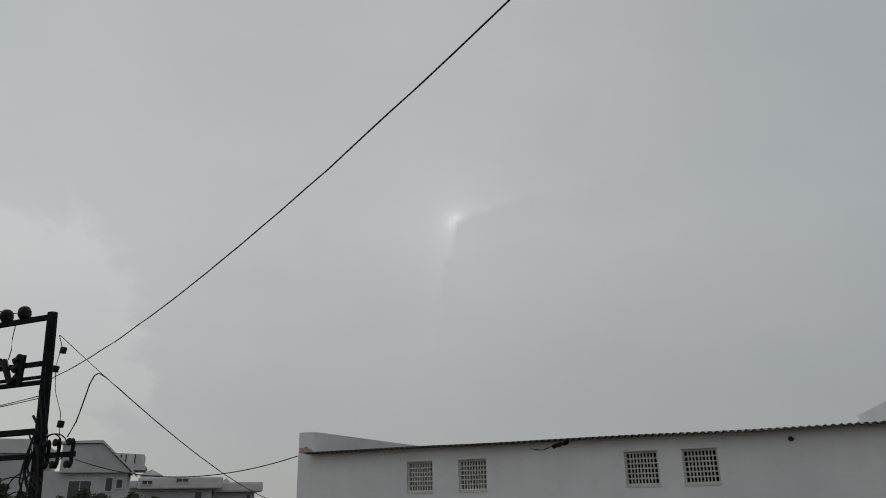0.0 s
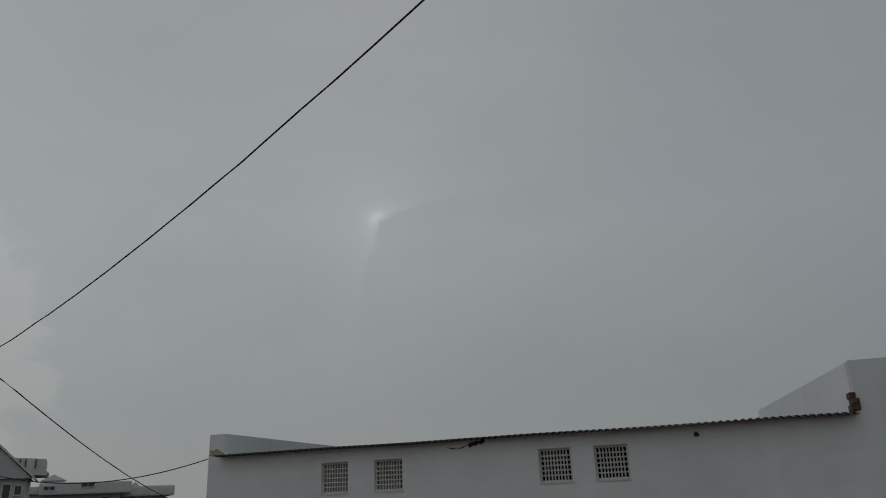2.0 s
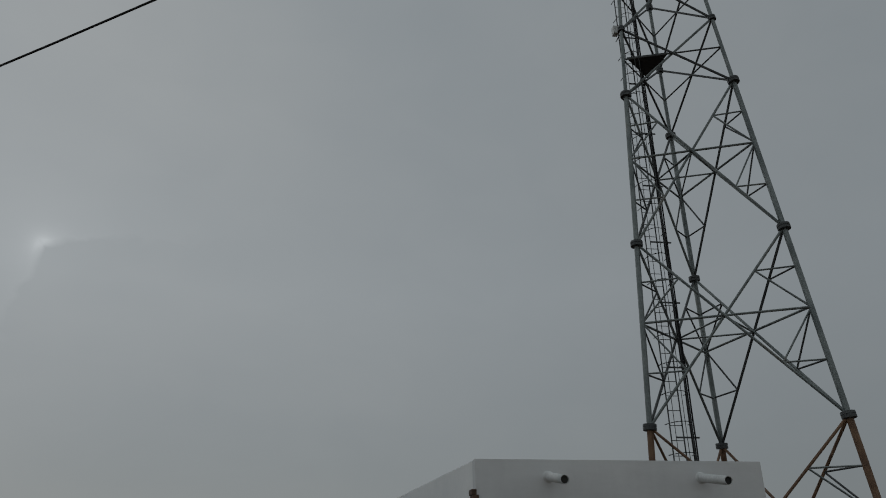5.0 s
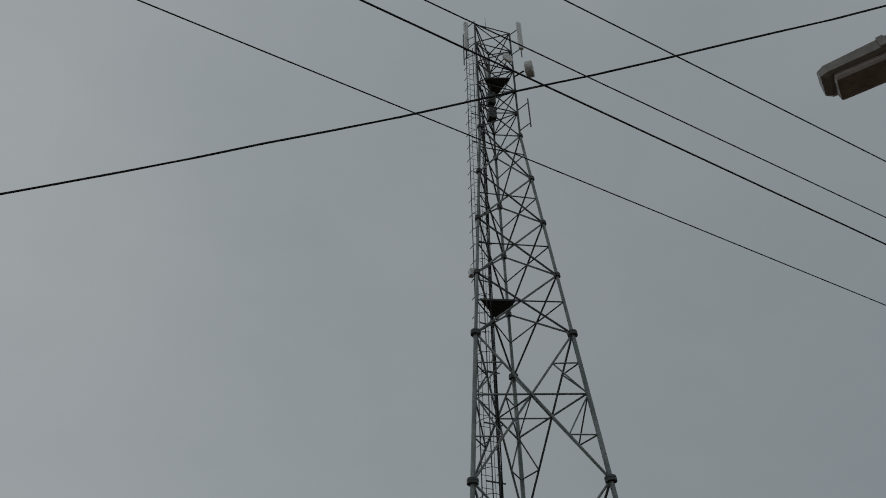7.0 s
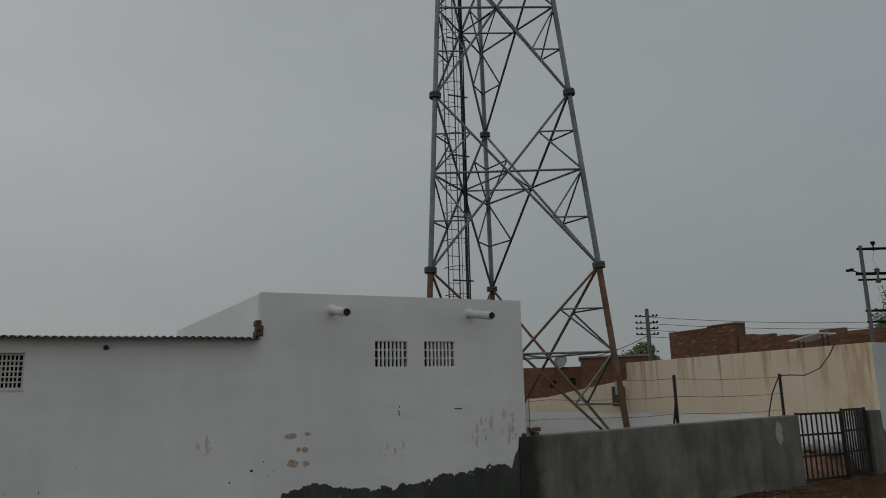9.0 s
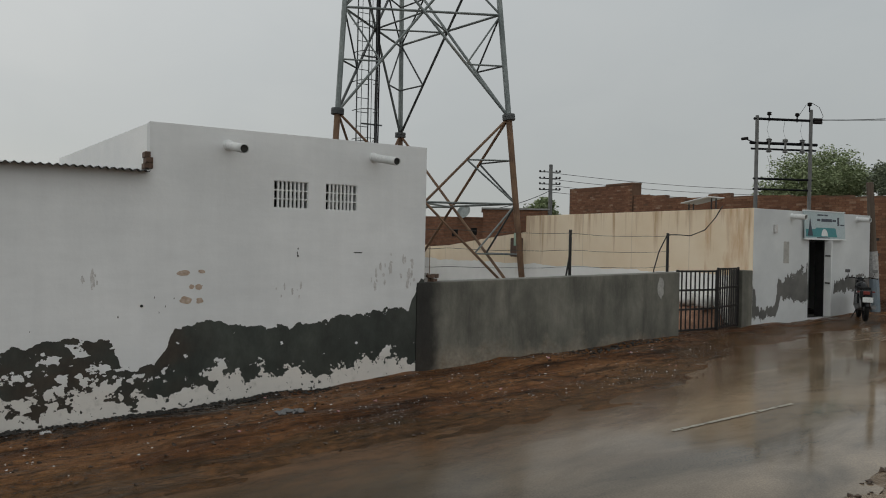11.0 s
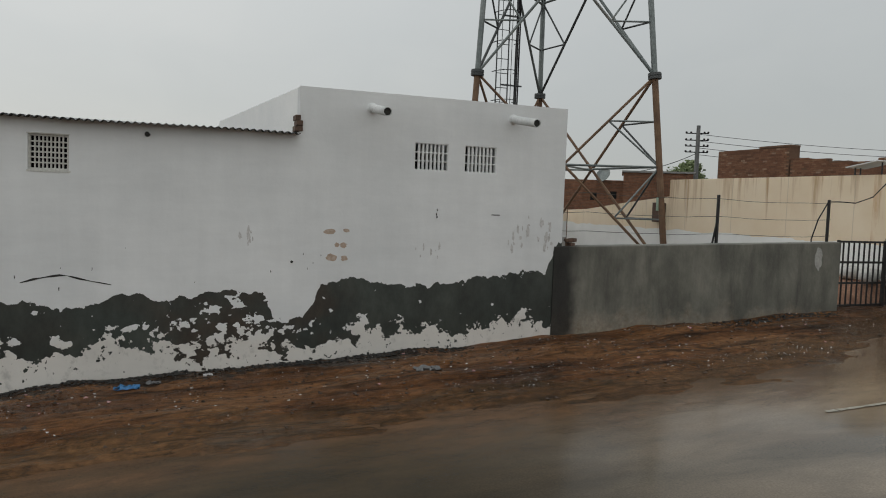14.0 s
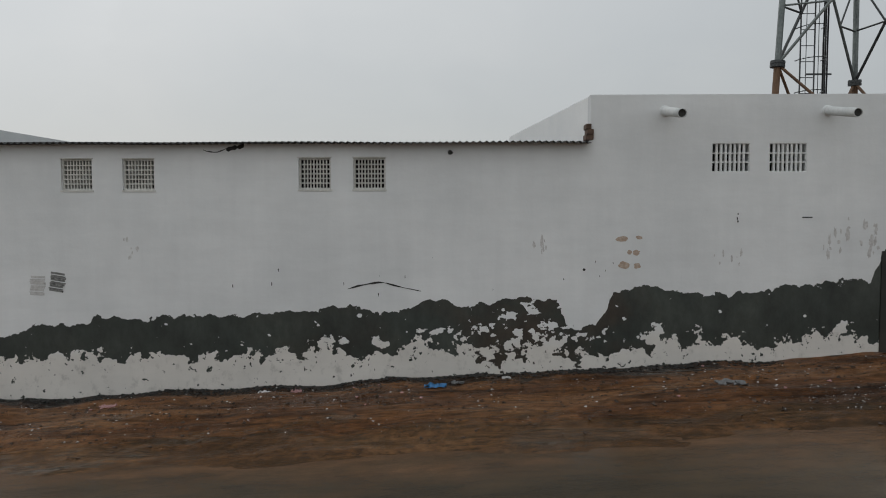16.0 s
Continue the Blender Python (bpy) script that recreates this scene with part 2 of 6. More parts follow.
# ---- ground and road ----
def ground_material():
    m = material("wet_red_earth", 0.6)
    g = Graph(m)
    g.b.inputs["IOR"].default_value = 1.33
    x, y, z = g.xyz()
    patch = g.noise(0.8, 6, 0.62, (0.45, 1.3, 1), 0.5)
    col = g.ramp(patch, ((0.30, (0.058, 0.025, 0.012)), (0.47, (0.175, 0.074, 0.028)), (0.68, (0.315, 0.157, 0.070))))
    clod = g.noise(9, 5, 0.65)
    col = g.mix(1.0, col, g.ramp(clod, ((0.3, 0.45), (0.7, 1.4))), "MULTIPLY")
    # wheel and water tracks along the street
    rut = g.noise(2.6, 6, 0.65, (0.3, 2.2, 1), 0.6)
    track = g.noise(5.5, 5, 0.7, (0.22, 2.6, 1), 0.9)
    col = g.mix(1.0, col, g.ramp(rut, ((0.36, 0.30), (0.48, 0.95), (0.7, 1.25))), "MULTIPLY")
    col = g.mix(1.0, col, g.ramp(track, ((0.33, 0.42), (0.43, 1.0), (0.7, 1.2))), "MULTIPLY")
    # olive silt on the low edge beside the road
    shore = g.math("ADD", 6.45, g.math("MULTIPLY", g.ramp(g.math("DIVIDE", g.math("SUBTRACT", x, 7.0), 6.5), ((0.0, 0.0), (1.0, 1.0)), "EASE"), 2.2))
    shoal = g.math("ADD", g.math("SUBTRACT", shore, y), g.math("MULTIPLY", g.math("SUBTRACT", g.noise(1.5, 6, 0.65, (0.4, 1.4, 1), 0.5), 0.5), 2.6))
    shoal = g.ramp(g.math("ADD", shoal, 1.0), ((0.30, 0.0), (0.75, 1.0)))
    col = g.mix(g.math("MULTIPLY", shoal, 0.6), col, g.ramp(clod, ((0.3, (0.026, 0.018, 0.008)), (0.7, (0.085, 0.052, 0.022)))))
    # still puddles in the hollows
    pool = g.math("MULTIPLY", g.ramp(g.noise(0.75, 4, 0.6, (0.5, 1.7, 1), 0.4), ((0.57, 0.0), (0.68, 1.0))), g.math("GREATER_THAN", y, 5.5))
    col = g.mix(g.math("MULTIPLY", pool, 0.8), col, (0.050, 0.037, 0.024))
    # black rotten silt under the wall, and pale sandy mud on the near bank
    rot = g.math("GREATER_THAN", g.math("ADD", y, g.math("MULTIPLY", g.math("SUBTRACT", g.noise(1.6, 6, 0.7, (0.6, 1, 1)), 0.5), 1.2)), g.math("ADD", 8.88, g.math("MULTIPLY", g.math("GREATER_THAN", x, 3.6), 0.5)))
    col = g.mix(g.math("MULTIPLY", rot, g.ramp(clod, ((0.35, 0.95), (0.65, 0.6)))), col, (0.012, 0.011, 0.009))
    silt = g.math("MULTIPLY", g.math("LESS_THAN", y, 3.0), g.ramp(g.noise(1.1, 5, 0.6), ((0.3, 0.5), (0.6, 1.0))))
    col = g.mix(silt, col, g.ramp(g.noise(3.5, 6, 0.7, (1.2, 0.7, 1), 0.6), ((0.35, (0.17, 0.125, 0.09)), (0.6, (0.38, 0.31, 0.235)))))
    g.put(col, "Base Color")
    rough = g.ramp(g.noise(0.9, 4, 0.6, (0.5, 1.4, 1)), ((0.42, 0.24), (0.62, 0.60)))
    g.put(g.math("ADD", 0.26, g.math("MULTIPLY", pool, 0.24)), "Specular IOR Level")
    g.put(g.mix(pool, g.mix(shoal, rough, (0.17, 0.17, 0.17)), (0.045, 0.045, 0.045)), "Roughness")
    lumps = g.math("ADD", g.math("ADD", clod, g.noise(45, 3)), g.math("ADD", rut, g.math("MULTIPLY", track, 0.8)))
    damp = g.math("MULTIPLY", g.math("SUBTRACT", 1.0, g.math("MULTIPLY", shoal, 0.6)), g.math("SUBTRACT", 1.0, g.math("MULTIPLY", pool, 0.93)))
    g.bump(g.math("MULTIPLY", lumps, damp), 0.9, 0.07)
    return m


def road_material():
    m = material("wet_asphalt", 0.2)
    g = Graph(m)
    g.b.inputs["IOR"].default_value = 1.33
    x, y, z = g.xyz()
    # mud washed over the edges
    shore = g.math("ADD", 6.45, g.math("MULTIPLY", g.ramp(g.math("DIVIDE", g.math("SUBTRACT", x, 7.0), 6.5), ((0.0, 0.0), (1.0, 1.0)), "EASE"), 2.2))
    inside = g.math("ADD", g.math("SUBTRACT", shore, y), g.math("MULTIPLY", g.math("SUBTRACT", g.noise(1.3, 6, 0.65, (0.45, 1.2, 1), 0.4), 0.5), 3.2))
    mud = g.ramp(g.math("MULTIPLY", inside, 0.4), ((0.15, 1.0), (0.6, 0.45), (1.0, 0.05)))
    col = g.ramp(g.noise(1.2, 4, 0.6, (0.4, 1, 1)), ((0.3, (0.023, 0.019, 0.011)), (0.7, (0.040, 0.032, 0.019))))
    # pale silt left by the water where the road levels out; its tan also paints in bright reflections
    east = g.ramp(g.math("DIVIDE", x, 12.0), ((0.2, 0.0), (0.55, 1.0)))
    silt = g.math("MULTIPLY", east, g.ramp(g.noise(0.9, 5, 0.6, (0.4, 1, 1), 0.5), ((0.35, 0.25), (0.6, 1.0))))
    silt = g.math("MULTIPLY", silt, g.ramp(g.math("DIVIDE", y, 10.0), ((0.42, 1.0), (0.62, 0.75))))
    col = g.mix(g.math("MULTIPLY", silt, 0.9), col, (0.31, 0.245, 0.175))
    wash = g.noise(2.2, 5, 0.65, (0.5, 1.3, 1))
    # right-hand mud is lightened to stand in for the cream wall mirrored there
    wash = g.mix(east, g.ramp(wash, ((0.3, (0.034, 0.022, 0.010)), (0.7, (0.105, 0.066, 0.031)))), g.ramp(wash, ((0.3, (0.10, 0.062, 0.034)), (0.7, (0.25, 0.165, 0.10)))))
    wash = g.mix(g.ramp(mud, ((0.45, 0.0), (0.95, 1.0))), wash, g.ramp(g.noise(3.0, 5, 0.65, (0.5, 1.3, 1)), ((0.3, (0.062, 0.034, 0.016)), (0.7, (0.150, 0.080, 0.038)))))
    col = g.mix(mud, col, wash)
    # ridges of mud that stand out of the water before the shop
    bar = g.math("MULTIPLY", g.ramp(g.noise(1.0, 6, 0.68, (0.35, 1.5, 1), 0.5), ((0.50, 0.0), (0.66, 1.0))), g.ramp(g.math("DIVIDE", x, 24.0), ((0.42, 0.0), (0.56, 1.0))))
    col = g.mix(g.math("MULTIPLY", bar, 0.85), col, g.ramp(g.noise(7, 5, 0.7), ((0.3, (0.085, 0.058, 0.036)), (0.7, (0.22, 0.155, 0.10)))))
    g.put(g.mix(1.0, col, g.ramp(g.noise(60, 2), ((0.3, 0.8), (0.7, 1.2))), "MULTIPLY"), "Base Color")
    wet = g.ramp(g.noise(0.5, 4, 0.6, (0.35, 1, 1), 0.5), ((0.40, 0.015), (0.58, 0.035), (0.75, 0.10)))
    wet = g.mix(east, (0.20, 0.20, 0.20), wet)
    g.put(g.math("ADD", 0.20, g.math("MULTIPLY", east, 0.36)), "Specular IOR Level")
    g.put(g.mix(bar, g.mix(g.math("MULTIPLY", mud, 0.8), wet, (0.12, 0.12, 0.12)), (0.45, 0.45, 0.45)), "Roughness")
    # rain-pocked water, rougher over the mud
    pock = g.math("MULTIPLY", g.noise(26, 4, 0.7), g.math("ADD", 0.16, g.math("MULTIPLY", g.math("MAXIMUM", mud, bar), 1.9)))
    g.bump(g.math("ADD", pock, g.math("MULTIPLY", g.noise(2.2, 3), 0.16)), 0.11, 0.013)
    return m


EARTH, ROAD = ground_material(), road_material()


def heave(x, y):
    v = Vector((x, y, 0))
    rut = noise.noise(Vector((x * 0.45, y * 2.8, 7))) + 0.5 * noise.noise(Vector((x * 1.1, y * 6.5, 9)))
    bank = max(0.0, min(1.0, (3.0 - y) / 0.6)) * (0.05 * noise.noise(Vector((x * 2.2 + y, y * 4.0, 5))) + 0.03 * noise.noise(Vector((x * 6, y * 6, 1))))
    gully = 0.075 * max(0.0, min(1.0, (y - 7.4) / 1.6)) * max(0.0, min(1.0, (7.5 - x) / 2.0))
    return bank - gully + 0.040 * rut + 0.045 * noise.noise(v * 0.8) + 0.025 * noise.noise(v * 2.7) + 0.012 * noise.noise(v * 7.0)


def near_road(x, y):
    return max(0.0, min(1.0, min((y - road_start(x) + 0.2) / 0.6, (road_edge(x) + 0.7 - y) / 1.9)))


def build_ground():
    xs = [-900, -300, -120, -60, -35, -24] + [-18 + 0.16 * i for i in range(276)] + [30, 45, 80, 160, 400, 900]
    ys = [-900, -200, -60, -20, -8, -4] + [-3 + 0.3 * i for i in range(14)] + [1.3 + 0.12 * i for i in range(75)] + [11, 13, 16, 20, 26, 36, 60, 120, 300, 900]
    bm = bmesh.new()
    rows = []
    for y in ys:
        row = []
        for x in xs:
            z = ground_z(x)
            near = -19 < x < 27 and -4 < y < 12
            if near:
                w = near_road(x, y)
                z += heave(x, y) * (1 - 0.55 * w) + 0.02 - 0.12 * w
                if 8.2 < y < 9.4 and x < 13.6:
                    z += 0.05 * (1 - abs(y - 9.2) / 1.1) * (0.6 + 0.8 * noise.noise(Vector((x * 1.3, 3, 0))))
            row.append(bm.verts.new((x, y, z)))
        rows.append(row)
    for a, b in zip(rows, rows[1:]):
        for i in range(len(xs) - 1):
            bm.faces.new((a[i], a[i + 1], b[i + 1], b[i]))
    return structure("ground", bm, EARTH, "wet red-brown earth verge, rain-soaked and littered", "ground", True)


build_ground()


def build_road():
    bm = bmesh.new()
    xs = [-160, -60, -30] + [-20 + 0.5 * i for i in range(81)] + [24, 40, 80, 160]
    ys = [i / 22 for i in range(23)]
    rows = []
    for f in ys:
        row = []
        for x in xs:
            y = road_start(x) + (road_edge(x) + 0.1 - road_start(x)) * f
            row.append(bm.verts.new((x, y, ground_z(x) - 0.045 - 0.0012 * (y - 4.35) ** 2 + 0.006 * noise.noise(Vector((x * 0.8, y * 0.8, 2))))))
        rows.append(row)
    for a, b in zip(rows, rows[1:]):
        for i in range(len(xs) - 1):
            bm.faces.new((a[i], a[i + 1], b[i + 1], b[i]))
    structure("road", bm, ROAD, "rain-flooded dark asphalt village road with muddy edges", "road", True)


build_road()
LINE = mottled("worn_road_paint", (0.22, 0.20, 0.16), (0.46, 0.43, 0.36), 7, 0.35)


def lane_line():
    bm = bmesh.new()
    n = 90
    for x0 in (6.75, 13.4):
        prev = None
        for i in range(n + 1):
            x = x0 + 2.25 * i / n
            z = ground_z(x) - 0.036
            w = 0.027 + 0.012 * noise.noise(Vector((x * 5, 0, 0))) + 0.010 * noise.noise(Vector((x * 19, 4, 0)))
            cur = (bm.verts.new((x, 4.72 - w, z)), bm.verts.new((x, 4.72 + w, z)))
            if prev and noise.noise(Vector((x * 7.3, 8, 2))) < 0.42:
                bm.faces.new((prev[0], cur[0], cur[1], prev[1]))
            prev = cur
    structure("road_marking", bm, LINE, "worn white dashed centre line", "road marking")


lane_line()


# ---- the whitewashed building ----
def whitewash_material():
    """White limewash; near the ground it has come off in a ragged band and bares dark cement."""
    m = material("whitewash", 0.85)
    g = Graph(m)
    x, y, z = g.xyz()
    u = g.math("DIVIDE", g.math("ADD", x, 8.0), 14.2)
    # heights of the band's upper and lower edge along the wall, in metres / 2 + 0.5
    h_top = g.math("MULTIPLY", g.math("SUBTRACT", g.ramp(u, TOP_EDGE), 0.5), 2.0)
    h_low = g.math("MULTIPLY", g.math("SUBTRACT", g.ramp(u, LOW_EDGE), 0.5), 2.0)
    scallop = g.math("MULTIPLY", g.math("SUBTRACT", g.noise(4.6, 2, 0.5), 0.5), 0.30)
    nick = g.math("MULTIPLY", g.math("SUBTRACT", g.noise(17, 4, 0.6), 0.5), 0.085)
    below = g.math("LESS_THAN", g.math("ADD", z, g.math("ADD", scallop, nick)), h_top)
    # where the paint clings in islands: strongest in the middle stretch
    zone = g.ramp(u, tuple(((a + 8.0) / 14.2, b) for a, b in ((-8, 0.10), (-3.6, 0.16), (-2.9, 0.3), (-0.4, 0.45), (0.2, 1.0), (2.3, 1.0), (2.9, 0.25), (6, 0.18))))
    flake = g.math("SUBTRACT", g.math("ADD", g.math("MULTIPLY", g.noise(5.2, 2, 0.5, (0.85, 1, 1.1)), 0.72), g.math("MULTIPLY", g.noise(19, 4, 0.62), 0.28)), 0.5)
    reach = g.math("ADD", 0.55, g.math("MULTIPLY", zone, 2.7))
    above = g.math("GREATER_THAN", g.math("ADD", g.math("SUBTRACT", z, h_low), g.math("MULTIPLY", flake, reach)), 0.0)
    band = g.math("MULTIPLY", below, above)
    # a few crumbs of lime left inside the band
    crumb = g.math("GREATER_THAN", g.noise(13, 3, 0.55), 0.735)
    torn = g.ramp(u, tuple(((a + 8.0) / 14.2, b) for a, b in ((0.2, 0.0), (0.45, 1.0), (1.5, 1.0), (1.8, 0.0))))
    crumb = g.math("MAXIMUM", crumb, g.math("GREATER_THAN", g.math("ADD", g.noise(5.6, 3, 0.5, (0.8, 1, 1.2)), g.math("MULTIPLY", torn, 0.12)), 0.69))
    bare = g.math("MULTIPLY", band, g.math("SUBTRACT", 1.0, crumb))
    # small dark chips in the lime just under the band, fewer towards the ground
    under = g.ramp(g.math("SUBTRACT", h_low, z), ((0.0, 0.055), (0.25, 0.02), (0.5, 0.0)))
    chips = g.math("GREATER_THAN", g.math("ADD", g.noise(12, 3, 0.6), under), 0.688)
    chips = g.math("MULTIPLY", chips, g.math("LESS_THAN", z, g.math("ADD", h_low, 0.03)))
    bare = g.math("MAXIMUM", bare, chips)
    cement = g.ramp(g.noise(1.7, 5, 0.65, (1, 1, 0.6)), ((0.3, (0.018, 0.024, 0.020)), (0.55, (0.033, 0.041, 0.035)), (0.8, (0.056, 0.064, 0.053))))
    # brown silt soaked into the bared cement, and darker wet runs
    brown = g.math("MULTIPLY", g.ramp(g.noise(0.9, 5, 0.6, (0.8, 1, 1.2), 0.4), ((0.40, 0.0), (0.62, 1.0))), g.math("ADD", -0.05, g.math("MULTIPLY", zone, 0.85), True))
    cement = g.mix(brown, cement, (0.046, 0.031, 0.021))
    cement = g.mix(1.0, cement, g.ramp(g.noise(5.0, 6, 0.7, (1, 1, 0.6)), ((0.32, 0.62), (0.7, 1.35))), "MULTIPLY")
    lime = g.ramp(g.noise(0.55, 6, 0.62, (1, 1, 0.9)), ((0.28, (0.655, 0.67, 0.675)), (0.72, (0.785, 0.795, 0.795))))
    streak = g.ramp(g.noise(3.0, 5, 0.6, (1.6, 1, 0.12)), ((0.3, 0.965), (0.7, 1.01)))
    lime = g.mix(1.0, lime, streak, "MULTIPLY")
    # faint brush laps and old repairs
    lime = g.mix(1.0, lime, g.ramp(g.noise(2.1, 3, 0.7, (0.5, 1, 2.2)), ((0.35, 0.965), (0.65, 1.015))), "MULTIPLY")
    # splashed and stained paint low down
    wob = g.math("MULTIPLY", g.math("SUBTRACT", g.noise(2.3, 5, 0.6), 0.5), 0.3)
    foot = g.ramp(g.math("SUBTRACT", z, g.math("ADD", h_low, wob)), ((0.0, (0.93, 0.875, 0.815)), (0.3, (1, 1, 1))))
    lime = g.mix(1.0, lime, foot, "MULTIPLY")
    grime = g.ramp(g.noise(7.5, 6, 0.72, (1, 1, 0.8)), ((0.55, 1.0), (0.72, 0.72)))
    lime = g.mix(g.math("LESS_THAN", z, h_low), lime, g.mix(1.0, lime, grime, "MULTIPLY"))
    g.put(g.mix(bare, lime, cement), "Base Color")
    g.put(g.mix(bare, 0.85, (0.42, 0.42, 0.42)), "Roughness")
    hgt = g.math("ADD", g.math("MULTIPLY", bare, -0.8), g.math("MULTIPLY", g.noise(28, 4), 0.25))
    hgt = g.math("ADD", hgt, g.math("MULTIPLY", g.noise(2.0, 3), 0.7))
    g.bump(hgt, 0.55, 0.012)
    return m


def edge_stops(rows):
    return tuple(((x + 8.0) / 14.2, h / 2.0 + 0.5) for x, h in rows)


TOP_EDGE = edge_stops(((-8, 0.05), (-6.72, 0.17), (-6.34, 0.27), (-6.22, 0.36), (-5.97, 0.32), (-5.4, 0.39), (-5.3, 0.46), (-3.4, 0.48), (-2.09, 0.58), (-1.77, 0.64), (-1.44, 0.62), (-1.28, 0.51), (-0.96, 0.58), (-0.19, 0.74), (-0.05, 0.57), (0.14, 0.66), (0.66, 0.74), (1.36, 0.72), (1.44, 0.58), (1.50, 0.31), (1.95, 0.41), (2.06, 0.56), (2.11, 0.84), (2.34, 0.91), (2.98, 0.89), (3.46, 0.80), (3.86, 0.82), (4.57, 0.91), (5.44, 1.01), (5.78, 1.05), (5.87, 1.24), (5.97, 1.52)))
LOW_EDGE = edge_stops(((-8, -0.33), (-6.73, -0.16), (-6.23, -0.10), (-5.81, -0.14), (-5.31, -0.06), (-5.03, -0.17), (-4.73, -0.06), (-3.4, -0.15), (-2.75, 0.05), (-2.43, -0.02), (-1.98, 0.10), (-1.45, -0.16), (-1.24, 0.04), (-0.96, 0.0), (-0.63, 0.13), (-0.23, 0.02), (0.14, 0.10), (0.38, 0.05), (0.5, -0.02), (1.1, 0.10), (1.47, 0.02), (2.2, -0.06), (2.44, 0.0), (2.75, 0.18), (3.24, 0.14), (3.55, 0.21), (3.99, 0.19), (4.11, 0.08), (4.67, 0.15), (4.9, 0.27), (5.38, 0.29), (5.9, 0.2)))
LIME = whitewash_material()
LIME_PLAIN = mottled("plain_limewash", (0.64, 0.66, 0.66), (0.77, 0.785, 0.78), 1.1, 0.85, 0, 0.05, speck=(0.97, 1.02))
# lighter copy of the limewash; the side wall's stronger light is in its colour
LIME_SIDE_LIT = mottled("side_lit_limewash", (0.82, 0.83, 0.83), (0.91, 0.91, 0.90), 1.3, 0.85, 0, 0.05, speck=(0.97, 1.02))
# near-black that stands in for the shade inside rooms and openings
SHADE_BLACK = dull(mottled("painted_interior_shade", (0.012, 0.012, 0.012), (0.02, 0.02, 0.02), 3, 0.9))
# black for damp dirt, and for shade painted into holes and spout mouths
DIRT_SHADE_DARK = mottled("black_damp_dirt_and_shade", (0.015, 0.015, 0.014), (0.04, 0.038, 0.034), 10, 0.8, 0, 0.5)
RENDER_GREY = mottled("bare_cement", (0.20, 0.20, 0.19), (0.34, 0.33, 0.31), 1.6, 0.8, 0, 0.4)

# small barred openings: x of the left edge, bottom, width, height
VENTS_LOW = ((-5.75, 2.30, 0.45, 0.45), (-4.86, 2.30, 0.46, 0.45), (-2.33, 2.31, 0.46, 0.45), (-1.55, 2.31, 0.46, 0.45))
VENTS_HIGH = ((3.50, 2.55, 0.53, 0.40), (4.30, 2.55, 0.52, 0.40))
X_LEFT, X_STEP, X_RIGHT = -7.83, 1.80, 6.04


def wall_with_openings(bm, x0, x1, z0, z1, y0, y1, holes):
    """Blocks round the openings, so that each opening goes right through."""
    xs = sorted({x0, x1, *(h[0] for h in holes), *(h[0] + h[2] for h in holes)})
    for a, b in zip(xs, xs[1:]):
        cuts = [h for h in holes if h[0] <= a + 1e-6 and h[0] + h[2] >= b - 1e-6]
        z = z0
        for h in sorted(cuts, key=lambda q: q[1]):
            box(bm, (a, y0, z), (b, y1, h[1]))
            z = h[1] + h[3]
        box(bm, (a, y0, z), (b, y1, z1))
    bmesh.ops.remove_doubles(bm, verts=bm.verts, dist=1e-5)
    inner = [f for f in bm.faces if any(f is not g and set(f.verts) == set(g.verts) for e in f.edges for g in e.link_faces)]
    bmesh.ops.delete(bm, geom=list(set(inner)), context="FACES")
    return bm


white_building = thing("white_building", "long whitewashed building with peeling lime and damp grey foot", "building", (0, 0, 0))
bm = bmesh.new()
wall_with_openings(bm, X_LEFT, X_STEP, -1.4, 2.98, FRONT, FRONT + 0.23, VENTS_LOW)
part("front_wall", bm, LIME, white_building)
bm = bmesh.new()
wall_with_openings(bm, X_STEP, X_RIGHT, -1.0, 3.63, FRONT, FRONT + 0.23, VENTS_HIGH)
part("tall_front_wall", bm, LIME, white_building, "taller whitewashed wall of the flat-roofed room")
# side, rear and inner walls
for name, lo, hi in (("side_wall", (X_LEFT, FRONT + 0.23, -1.4), (X_LEFT + 0.28, 15.5, 3.32)),
                     ("rear_wall", (X_LEFT, 15.5, -1.4), (X_RIGHT, 15.73, 3.3)),
                     ("side_wall", (X_RIGHT - 0.23, FRONT + 0.23, -0.6), (X_RIGHT, 15.5, 3.63)),
                     ("roof_slab", (X_STEP + 0.2, FRONT + 0.23, 3.05), (X_RIGHT - 0.23, 15.5, 3.2))):
    part(name, box(bmesh.new(), lo, hi), LIME_PLAIN, white_building)
bm = bmesh.new()
prism(bm, ((X_STEP, -1.0), (X_STEP + 0.2, -1.0), (X_STEP + 0.2, 3.63), (X_STEP, 3.63)), FRONT + 0.23, 15.5)
for v in bm.verts:
    v.co.x -= (v.co.y - FRONT - 0.23) * 0.12
recalc(bm)
part("inner_side_wall", bm, LIME_SIDE_LIT, white_building, "stained lime-washed side wall above the tin roof")
bm = box(bmesh.new(), (X_LEFT, FRONT, 2.98), (X_LEFT + 0.30, FRONT + 0.23, 3.32), 0.012)
part("corner_parapet", bm, LIME_PLAIN, white_building, "weathered bare end of the parapet")
# sheet added behind the vents so their openings read as unlit
part("vent_shade_backing", box(bmesh.new(), (X_LEFT + 0.4, FRONT + 0.9, -1), (X_RIGHT - 0.4, FRONT + 0.95, 2.9)), SHADE_BLACK, white_building, "near-black sheet standing in for the shade behind the vents")

TIN = mottled("weathered_tin_sheet", (0.03, 0.033, 0.034), (0.075, 0.078, 0.078), 2.0, 0.5, 0.3, 0.2)


